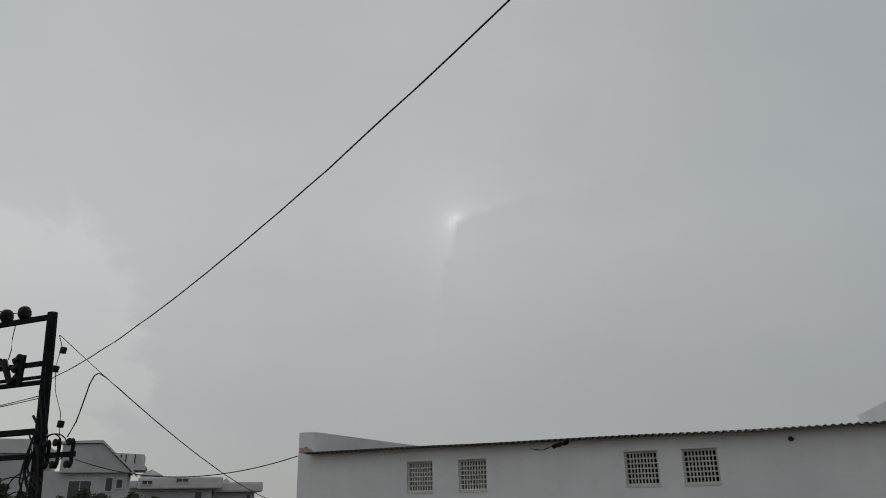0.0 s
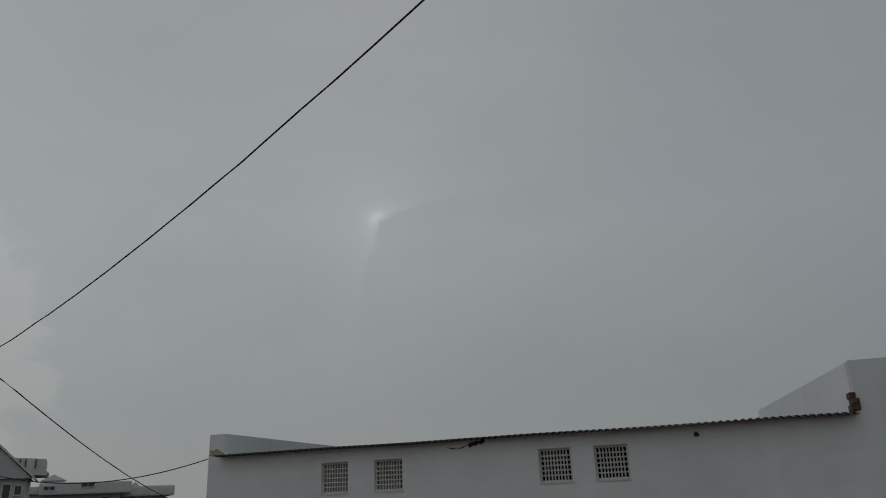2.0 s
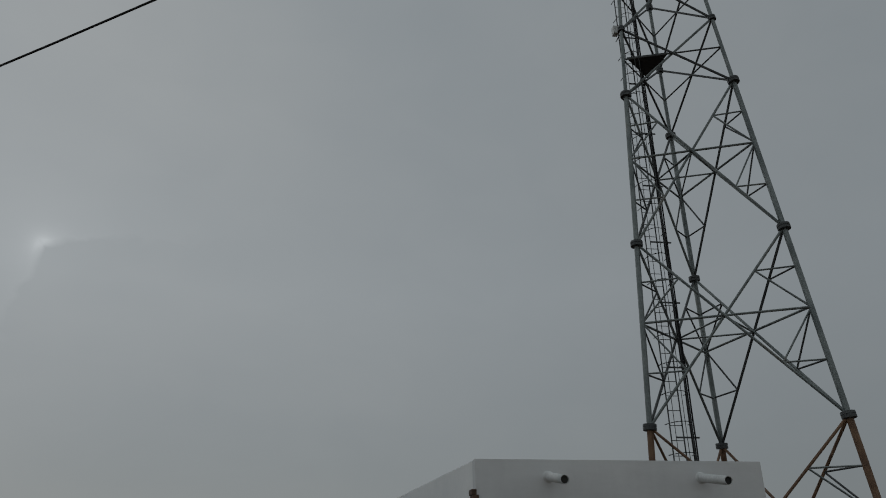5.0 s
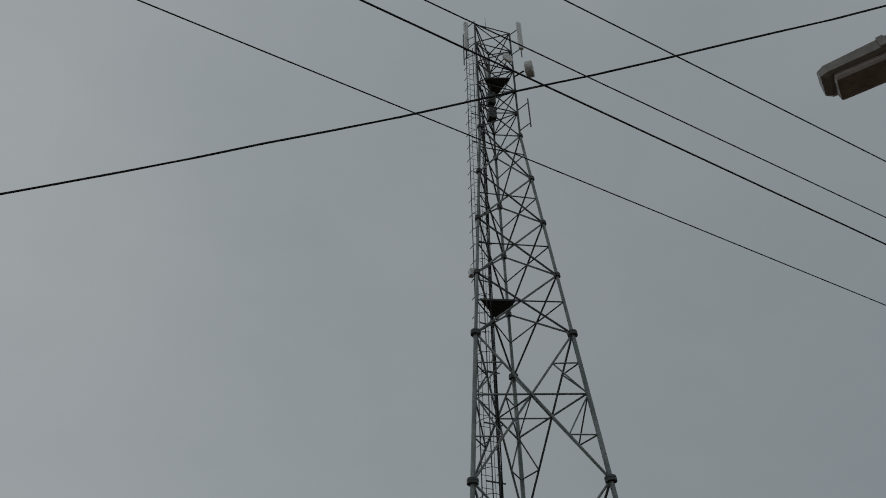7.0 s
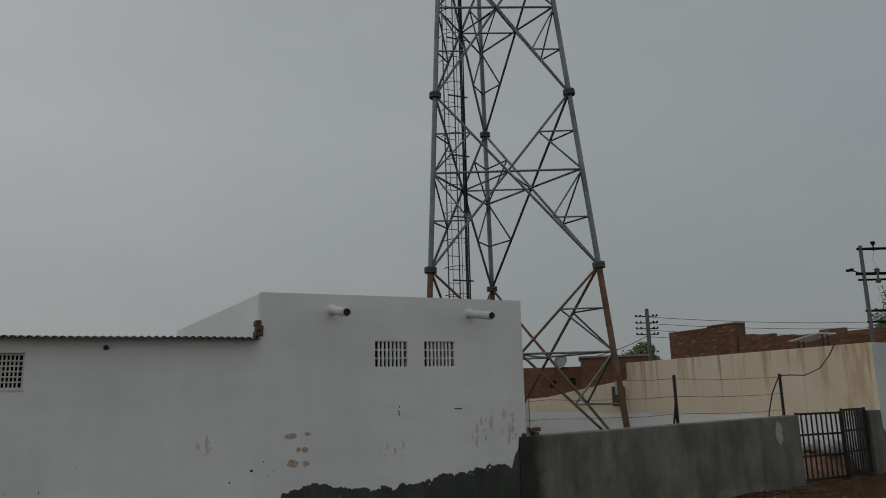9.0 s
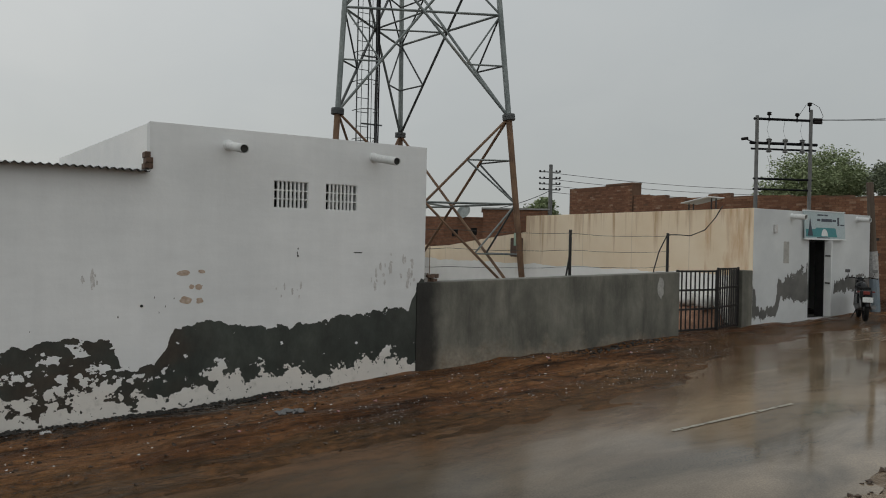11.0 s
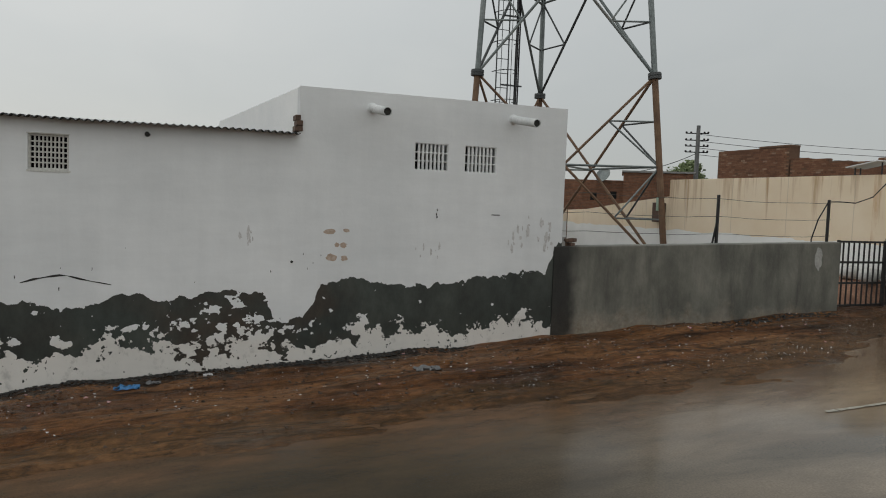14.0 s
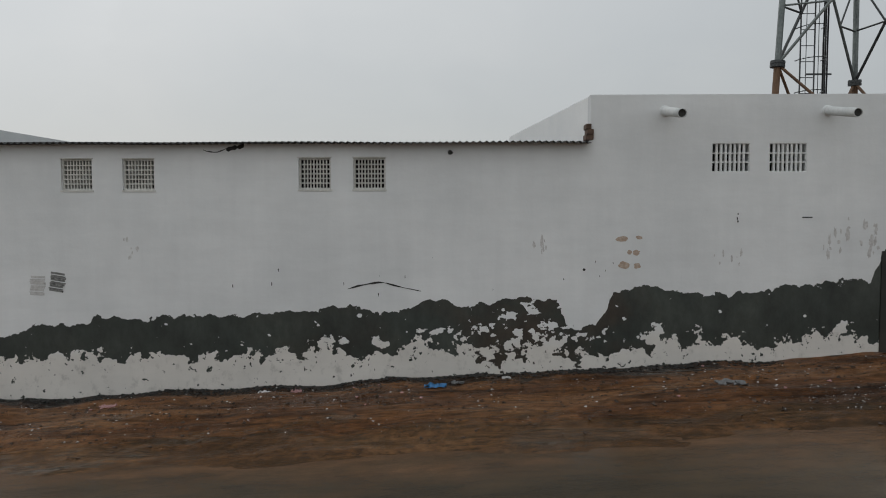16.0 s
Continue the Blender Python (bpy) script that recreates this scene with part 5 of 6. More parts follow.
rngb = random.Random(3)
prof = []
y = 2.0
while y < 22.4:
    prof.append((y, 3.74 + (y - 8) * 0.047 + rngb.choice((0, 0, 0.08, -0.08, 0))))
    y += rngb.uniform(0.5, 1.6)
prof.append((22.9, 4.36))
bm = bmesh.new()
for (ya, za), (yb, _) in zip(prof, prof[1:]):
    box(bm, (BX, ya, 0.2), (BX + 0.23, yb, za))
brick_wall = structure("wall_brick", bm, MORTAR, "long unplastered red brick wall with missing bricks", "wall")


def wall_top(y):
    return next((za for (ya, za), (yb, _) in zip(prof, prof[1:]) if ya <= y < yb), 4.3)


putlogs = []
for i in range(26):
    y, z = rngb.uniform(8.0, 14.0), 0.4 + BH * round((rngb.choice((1.2, 1.9, 2.5, 2.9, 3.35)) + rngb.uniform(-0.1, 0.1) - 0.4) / BH)
    putlogs.append((y, y + 0.12 + 0.1 * rngb.random(), z, z + 0.085))
# flat dark boxes stand in for the shade inside the missing-brick holes
for ya, yb, za, zb in putlogs:
    hole = part("putlog_shade", box(bmesh.new(), (BX - 0.004, ya, za), (BX + 0.01, yb, zb)), DIRT_SHADE_DARK, None)
    tagged(hole, "dark patch painted for the shade where a brick is missing", "wall hole", "missing bricks", "structure")
brick_face(brick_wall, BX, 2.0, 22.9, 0.4, wall_top, putlogs, (8.6, 11.2, 2.2, 4.2), 21, lambda y: 0.3 if y < 12.5 else 2.2)
tall = thing("brick_building", "taller unplastered red brick building behind the wall", "building", (0, 0, 0))
part("wall", box(bmesh.new(), (BX - 0.05, 22.92, 0.2), (BX + 0.5, 27.2, 4.92)), MORTAR, tall)
part("coping", box(bmesh.new(), (BX - 0.09, 22.9, 4.92), (BX + 0.5, 24.6, 5.0)), MORTAR, tall)
brick_face(tall, BX - 0.05, 22.94, 27.18, 2.5, lambda y: 4.92, (), None, 22)

F2, R2 = Vector((math.sin(radians(33.8)), math.cos(radians(33.8)), 0)), Vector((math.cos(radians(33.8)), -math.sin(radians(33.8)), 0))
far = thing("brick_house", "low unplastered brick house beyond the yard", "house", F2 * 42 + Vector((0, 0, 0.3)))
far.rotation_euler = (0, 0, radians(-33.8))
part("wall", box(bmesh.new(), (-4.5, 0, -0.4), (1.4, 5, 3.35)), BRICK, far)
part("wall", box(bmesh.new(), (0.9, -0.4, -0.4), (4.6, 4, 3.8)), BRICK, far, "taller brick room")
part("roof_slab", box(bmesh.new(), (0.8, -0.5, 3.8), (4.7, 4.1, 3.9)), RENDER_GREY, far)
for x, z in ((0.2, 2.3), (-2.9, 2.4), (-0.9, 2.2)):
    part("window", box(bmesh.new(), (x, -0.02, z), (x + 0.35, 0.02, z + 0.42)), SHADE_BLACK, far)
bm = bmesh.new()
lathe(bm, ((0.0, 0.05), (0.06, 0.3), (0.13, 0.45), (0.11, 0.45), (0.05, 0.28)), (-0.2, 0.0, 3.6), (-0.5, -0.8, 0.5), 18)
dish = part("satellite_dish", bm, STEEL, far, "grey satellite dish on a short mast")
part("mast", tube(bmesh.new(), (-0.2, 0.05, 3.3), (-0.2, 0.05, 3.65), 0.03, 6), STEEL, dish)


# ---- poles and lines ----
def insulator(bm, p, r=0.06, up=1):
    lathe(bm, ((0, r * 0.5), (0.03 * up, r), (0.06 * up, r * 0.7), (0.09 * up, r), (0.12 * up, r * 0.5)), p, (0, 0, 1), 8)
    return bm


CONCRETE = mottled("weathered_pole_concrete", (0.10, 0.105, 0.105), (0.19, 0.19, 0.185), 2.5, 0.8, 0, 0.3)
DARK_STEEL = dull(mottled("sooty_channel_steel", (0.006, 0.0065, 0.008), (0.014, 0.015, 0.017), 5, 0.9, 0.0, 0.2))
PORCELAIN = dull(mottled("brown_porcelain", (0.008, 0.007, 0.007), (0.02, 0.016, 0.015), 6, 0.45))

hp = thing("twin_pole_structure", "two grey poles joined by steel cross-arms with insulators", "utility pole", (0, 0, 0))
P1, P2 = Vector((22.25, 15.0, 0.3)), Vector((24.06, 14.2, 0.3))
for p, h in ((P1, 6.68), (P2, 6.95)):
    part("pole", tube(bmesh.new(), p, (p.x, p.y, h), 0.075, 8, 0.058), CONCRETE, hp)
for z, over, r in ((6.57, 0.12, 0.045), (5.74, 0.25, 0.05), (5.54, 0.2, 0.035), (4.52, 0.1, 0.038), (4.16, 0.1, 0.035)):
    d = (P2 - P1).normalized()
    a, b = P1 - d * over, P2 + d * over
    part("cross_arm", tube(bmesh.new(), (a.x, a.y, z), (b.x, b.y, z), r, 4), DARK_STEEL, hp)
for t in (0.22, 0.74, 0.97):
    q = P1.lerp(P2, t)
    top = 6.98 if t > 0.9 else 6.60
    part("pin", tube(bmesh.new(), (q.x, q.y, top - 0.1), (q.x, q.y, top + 0.16), 0.022, 6), DARK_STEEL, hp)
    part("insulator", insulator(bmesh.new(), (q.x, q.y, top + 0.10), 0.085), PORCELAIN, hp)
for t in (0.22, 0.52, 0.84):
    q = P1.lerp(P2, t)
    for z in (5.42, 5.78):
        part("fuse_insulator", insulator(bmesh.new(), (q.x - 0.05, q.y - 0.05, z), 0.10), CONCRETE, hp)
    part("fuse_unit", tube(bmesh.new(), (q.x - 0.08, q.y - 0.08, 5.52), (q.x - 0.08, q.y - 0.08, 5.82), 0.035, 7), CONCRETE, hp)
    part("jumper", path_tube(bmesh.new(), [(q.x, q.y, 6.58), (q.x - 0.1, q.y, 6.2), (q.x + 0.02, q.y, 5.95), (q.x - 0.05, q.y - 0.05, 5.75)], 0.006, 4), DARK_STEEL, hp)
    part("jumper", path_tube(bmesh.new(), [(q.x - 0.05, q.y, 5.3), (q.x + 0.1, q.y, 4.95), (q.x + 0.05, q.y, 4.3)], 0.006, 4), DARK_STEEL, hp)
d = (P2 - P1).normalized()
e = P1 - d * 0.45
part("strain_insulator", tube(bmesh.new(), (e.x - d.x * 0.1, e.y - d.y * 0.1, 5.85), (e.x + d.x * 0.12, e.y + d.y * 0.12, 5.89), 0.05, 8), PORCELAIN, hp)
part("bracket", tube(bmesh.new(), (e.x, e.y, 5.87), (P1.x, P1.y, 5.74), 0.02, 5), DARK_STEEL, hp)
e = P2 + d * 0.35
part("jumper_loop", path_tube(bmesh.new(), [(P2.x - d.x * 0.5, P2.y - d.y * 0.5, 6.66), (P2.x - d.x * 0.2, P2.y - d.y * 0.2, 7.1), (P2.x, P2.y, 7.2), (P2.x + d.x * 0.3, P2.y + d.y * 0.3, 7.05), (e.x + d.x * 0.1, e.y + d.y * 0.1, 6.75), (e.x, e.y, 6.5)], 0.008, 5), DARK_STEEL, hp)
for z in (6.52, 6.62):
    part("strain_insulator", tube(bmesh.new(), (P2.x + d.x * 0.1, P2.y + d.y * 0.1, z), (P2.x + d.x * 0.4, P2.y + d.y * 0.4, z), 0.055, 8), PORCELAIN, hp)


def span(a, b, sag, r, n=24, name="power_line", label="dark overhead power line", mat=None):
    a, b = Vector(a), Vector(b)
    pts = [a.lerp(b, i / n) - Vector((0, 0, 4 * sag * (i / n) * (1 - i / n))) for i in range(n + 1)]
    return tagged(part(name, path_tube(bmesh.new(), pts, r, 5), mat or BLACK_RUBBER, None), label, "cable", "overhead lines")


for i, t in enumerate((0.05, 0.5, 0.95)):
    q = P1.lerp(P2, t)
    span((q.x, q.y, 6.58), (54.6 + i, 24.3, 11.2 + 0.3 * i), 0.1, 0.010)

lean = thing("leaning_pole", "old brown pole leaning by the shop, blue band and torn bill", "utility pole", (19.45, 9.35, 0.35))
part("pole", tube(bmesh.new(), (0, 0, 0), (-0.42, 0.0, 3.5), 0.11, 9, 0.08), mottled("old_brown_pole", (0.07, 0.05, 0.038), (0.13, 0.10, 0.075), 3, 0.9, 0, 0.4, (1, 1, 0.3)), lean)
part("blue_band", tube(bmesh.new(), (-0.02, 0, 0.2), (-0.12, 0, 1.05), 0.119, 10, 0.113), mottled("faded_blue_paint", (0.16, 0.21, 0.25), (0.23, 0.28, 0.31)), lean)
part("paper_bill", tube(bmesh.new(), (-0.125, 0, 1.06), (-0.20, 0, 1.75), 0.118, 10, 0.112), mottled("torn_bill_paper", (0.25, 0.25, 0.25), (0.5, 0.5, 0.49), 18), lean)

c = F2 * 45 + R2 * 5.05
mid = thing("far_pole", "distant dark pole with four insulator cross-arms", "utility pole", (c.x, c.y, 0.3))
# the paler concrete puts haze into this far pole's colour
part("pole", tube(bmesh.new(), (0, 0, 0), (0, 0, 6.8), 0.16, 8, 0.11), CONCRETE, mid)
for k, z in enumerate((6.35, 5.95, 5.6, 5.25)):
    part("cross_arm", tube(bmesh.new(), R2 * -0.7 + Vector((0, 0, z)), R2 * 0.6 + Vector((0, 0, z - 0.02)), 0.03, 4), DARK_STEEL, mid)
    for s in (-0.66, -0.4, 0.35, 0.56):
        part("insulator", insulator(bmesh.new(), R2 * s + Vector((0, 0, z - 0.02)), 0.07), PORCELAIN, mid)
for z in (6.6, 6.2, 5.8, 5.4):
    span((c.x, c.y, z), (60, 32, z + 0.6), 0.5, 0.015)

hq = F2 * 42 + R2 * 1.5
span((c.x, c.y, 5.5), (hq.x, hq.y, 4.15), 0.15, 0.02)

# the near structure at the street's lower end
ep = thing("transformer_poles", "dark twin-pole transformer structure tangled with cables", "utility pole", (-13.7, 8.8, -1.2))
EPO = Vector((-13.7, 8.8, -1.2))


def eppart(name, bm, mat, label="", parent=None):
    bm.transform(Matrix.Translation(-EPO))
    return part(name, bm, mat, parent or ep, label)


bm = bmesh.new()
lathe(bm, ((0, 0.13), (7.30, 0.10)), (-13.25, 8.8, -1.2), (-0.089, 0, 1), 8)
eppart("pole", bm, DARK_STEEL)
bm = bmesh.new()
lathe(bm, ((0, 0.13), (7.4, 0.10)), (-15.9, 8.9, -1.2), (-0.04, 0, 1), 8)
eppart("pole", bm, DARK_STEEL)
for x0, x1, z, r in ((-16.2, -13.95, 5.97, 0.055), (-16.1, -13.9, 4.99, 0.05), (-16.1, -13.85, 4.71, 0.03), (-16.1, -13.82, 4.60, 0.045), (-16.0, -13.7, 3.62, 0.06), (-15.9, -12.6, 3.14, 0.05)):
    eppart("cross_arm", box(bmesh.new(), (x0, 8.72, z - r), (x1, 8.80, z + r), 0.006), DARK_STEEL)
for x, z in ((-14.73, 6.1), (-15.3, 6.1)):
    bm = bmesh.new()
    lathe(bm, ((-0.09, 0.08), (-0.05, 0.15), (0.0, 0.16), (0.05, 0.15), (0.09, 0.08)), (x, 8.76, z + 0.05), (1, 0.2, 0), 12)
    eppart("disc_insulator", bm, PORCELAIN)
for x in (-14.43, -15.2):
    eppart("fuse_plate", box(bmesh.new(), (x - 0.06, 8.66, 4.55), (x + 0.06, 8.72, 5.2), 0.005), DARK_STEEL)
    for z in (4.7, 4.95, 5.12):
        bm = bmesh.new()
        lathe(bm, ((-0.12, 0.05), (-0.08, 0.10), (0.0, 0.08), (0.08, 0.10), (0.12, 0.05)), (x - 0.15, 8.7, z), (1, 0, 0.6), 9)
        eppart("fuse_insulator", bm, PORCELAIN)
for x in (-12.62, -13.0, -13.28):
    eppart("hanger", box(bmesh.new(), (x - 0.025, 8.70, 2.95), (x + 0.025, 8.75, 3.38)), DARK_STEEL)
    for z in (3.36, 2.95):
        bm = bmesh.new()
        lathe(bm, ((-0.06, 0.05), (-0.04, 0.075), (0, 0.05), (0.04, 0.075), (0.06, 0.05)), (x, 8.66, z), (0, 1, 0), 10)
        eppart("shackle_insulator", bm, PORCELAIN)
for x, z in ((-13.40, 5.22), (-13.54, 4.85), (-13.15, 3.73)):
    bm = bmesh.new()
    lathe(bm, ((-0.07, 0.04), (-0.06, 0.065), (0.06, 0.065), (0.07, 0.04)), (x, 8.8, z), (0.2, 0, 1), 9)
    eppart("egg_insulator", bm, PORCELAIN)
for x in (-14.93, -15.5):
    eppart("jumper", path_tube(bmesh.new(), [(x, 8.74, 5.92), (x + 0.03, 8.7, 5.6), (x + 0.06, 8.7, 5.35), (x + 0.02, 8.7, 5.15)], 0.010, 5), BLACK_RUBBER)
    eppart("jumper", path_tube(bmesh.new(), [(x - 0.3, 8.7, 4.75), (x - 0.42, 8.72, 4.3), (x - 0.44, 8.72, 3.7)], 0.009, 5), BLACK_RUBBER)
    eppart("bushing", lathe(bmesh.new(), ((-0.10, 0.05), (-0.05, 0.11), (0.05, 0.12), (0.12, 0.05)), (x - 0.35, 8.74, 3.72), (0, 0, 1), 10), PORCELAIN)
    eppart("fuse_barrel", tube(bmesh.new(), (x + 0.0, 8.62, 5.12), (x + 0.32, 8.62, 4.60), 0.07, 8, 0.055), PORCELAIN)
for dz in (0.0, 0.05):
    eppart("side_line", path_tube(bmesh.new(), [(-13.75, 8.75, 4.28 + dz), (-15.0, 8.7, 4.16 + dz * 0.5), (-17.5, 8.6, 4.14)], 0.011, 5), BLACK_RUBBER)
eppart("top_line", path_tube(bmesh.new(), [(-14.9, 8.76, 6.15), (-16.2, 8.9, 6.45), (-19.0, 9.2, 7.0)], 0.010, 5), BLACK_RUBBER)
rngc = random.Random(11)
for k in range(12):
    x = -13.70 + rngc.uniform(-0.1, 0.5) if k > 2 else -13.66
    ptsw = []
    z = rngc.uniform(2.9, 3.6) if k > 2 else 4.9 - 0.5 * k
    z1 = rngc.uniform(0.4, 2.6)
    for i in range(11):
        f = i / 10
        ptsw.append((x + 0.25 * math.sin(f * 3.1 + k) * math.sin(math.pi * f) + 0.10 * noise.noise(Vector((k * 3, f * 4, 0))) + 0.25 * f, 8.66 - 0.05 * (k % 3), z + (z1 - z) * f))
    eppart("hanging_cable", path_tube(bmesh.new(), ptsw, 0.010 + 0.008 * (k % 3), 5), BLACK_RUBBER)
for k, (cx, cz, r) in enumerate(((-13.1, 3.3, 0.28), (-13.0, 3.25, 0.34), (-13.6, 2.5, 0.42), (-13.7, 2.2, 0.35), (-13.9, 2.35, 0.5))):
    eppart("cable_loop", path_tube(bmesh.new(), [(cx + r * math.cos(a) * (1 + 0.1 * k), 8.62 - 0.02 * k, cz + r * 0.8 * math.sin(a)) for a in [0.4 + 5.4 * i / 18 for i in range(19)]], 0.013, 5), BLACK_RUBBER)
eppart("stay_wire", path_tube(bmesh.new(), [(-13.56, 8.78, 5.55), (-13.45, 8.8, 5.3), (-13.55, 8.8, 4.9), (-13.45, 8.8, 4.4), (-13.2, 8.8, 3.95), (-13.12, 8.8, 3.4)], 0.009, 4), BLACK_RUBBER)

# the heavy service cable over the street
A, az = Vector((-13.6, 8.8, 0)), radians(115)
dirn = Vector((math.sin(az), math.cos(az), 0))
pts = [A + dirn * s + Vector((0, 0, 4.667 + -0.01157 * s + 0.00789 * s * s + 0.018 * noise.noise(Vector((s * 1.1, 0, 3))))) for s in [0.5 * i for i in range(57)]]
tagged(part("service_cable", path_tube(bmesh.new(), pts, 0.009, 6), BLACK_RUBBER, None), "thick kinked black service cable slung over the street", "cable", "overhead lines")
for (x0, y0), (x1, y1), r in (((-1.72, 2.76), (8.59, 3.95), 0.0075), ((0.08, 2.05), (7.6, 2.99), 0.0105), ((0.58, 1.85), (7.22, 2.62), 0.007), ((1.72, 1.41), (6.52, 1.94), 0.007)):
    s = (y1 - y0) / (x1 - x0)
    span((-16, y0 + s * (-16 - x0), 8.0), (34, y0 + s * (34 - x0), 8.0), 0.0, r, 12)
# lines at the street's lower end
pts = [Vector((-13.56, 8.8, 5.55)).lerp(Vector((-26.4, 33, 2.45)), f) - Vector((0, 0, 1.6 * f * (1 - f))) for f in [i / 20 for i in range(21)]]
tagged(part("service_cable", path_tube(bmesh.new(), pts, 0.0075, 5), BLACK_RUBBER, None), "thin black wire running down to a low wall", "cable", "overhead lines")
fall = [Vector((-13.56, 8.8, 5.55)).lerp(Vector((-26.4, 33, 2.45)), f) - Vector((0, 0, 1.6 * f * (1 - f) - 0.012)) for f in (0.13, 0.2, 0.3, 0.4, 0.55, 0.7, 0.85, 1.0)]
pts = [(-12.91, 8.80, 3.47), (-12.75, 8.82, 3.75), (-12.66, 8.85, 4.13), (-12.68, 8.95, 4.49), (-12.76, 9.10, 4.69), (-12.88, 9.30, 4.78), (-13.05, 9.50, 4.80), (-13.6, 10.1, 4.87)] + fall
tagged(part("loop_cable", path_tube(bmesh.new(), pts, 0.014, 5), BLACK_RUBBER, None), "black cable looping up from the pole arm", "cable", "overhead lines")
span((-12.6, 8.8, 3.04), (-7.83, 9.28, 2.93), 0.33, 0.009, 22, "service_cable", "black cable sagging from the pole to the white building")

# street lamp over the camera's side of the road
lamp = thing("street_lamp", "grey street lamp head on a bracket arm", "street lamp", (2.95, -2.0, -0.2))
LO = Vector((2.95, -2.0, -0.2))
LAMP_GREY = mottled("lamp_housing", (0.15, 0.14, 0.13), (0.27, 0.25, 0.235), 6, 0.5, 0.2, 0.2)
LENS = mottled("dusty_lamp_bowl", (0.13, 0.10, 0.085), (0.24, 0.20, 0.17), 5, 0.25)
tip, butt = Vector((1.845, -0.335, 4.385)), Vector((2.235, -0.86, 4.40))
m = look(tip, butt)
ln = (butt - tip).length
head = part("housing", bmesh.new(), LAMP_GREY, lamp)
bm = bmesh.new()
secs = ((0.0, 0.050, 0.036), (0.025, 0.066, 0.046), (0.25, 0.076, 0.056), (ln - 0.1, 0.07, 0.055), (ln, 0.045, 0.045))
rings = []
for d, w, h in secs:
    rings.append([bm.verts.new(m @ Vector((w * cx, h * cy, -d))) for cx, cy in ((-1, -0.55), (-0.75, -0.7), (0.75, -0.7), (1, -0.55), (1, 0.3), (0.6, 0.9), (-0.6, 0.9), (-1, 0.3))])
for a, b in zip(rings, rings[1:]):
    for i in range(8):
        bm.faces.new((a[i], a[(i + 1) % 8], b[(i + 1) % 8], b[i]))
bm.faces.new(rings[0][::-1]), bm.faces.new(rings[-1])
recalc(bm)
bm.transform(Matrix.Translation(-LO))
bm.to_mesh(head.data)
bm.free()
bm = bmesh.new()
box(bm, (-0.058, -0.078, -0.60), (0.058, -0.034, -0.035), 0.018)
bm.transform(Matrix.Translation(-LO) @ m)
part("bowl", bm, LENS, lamp, "dusty brown lamp bowl")
bm = bmesh.new()
box(bm, (-0.082, -0.030, -0.232), (0.082, 0.022, -0.206), 0.004)
bm.transform(Matrix.Translation(-LO) @ m)
part("clip", bm, LAMP_GREY, lamp)
bm = path_tube(bmesh.new(), [butt - LO + (tip - butt) * 0.15, butt - LO, Vector((2.6, -1.5, 4.40)) - LO, Vector((2.95, -2.0, 4.2)) - LO], 0.028, 8)
part("arm", bm, LAMP_GREY, lamp)
part("pole", tube(bmesh.new(), (0, 0, -0.3), (0, 0, 4.9), 0.075, 10, 0.06), LAMP_GREY, lamp)


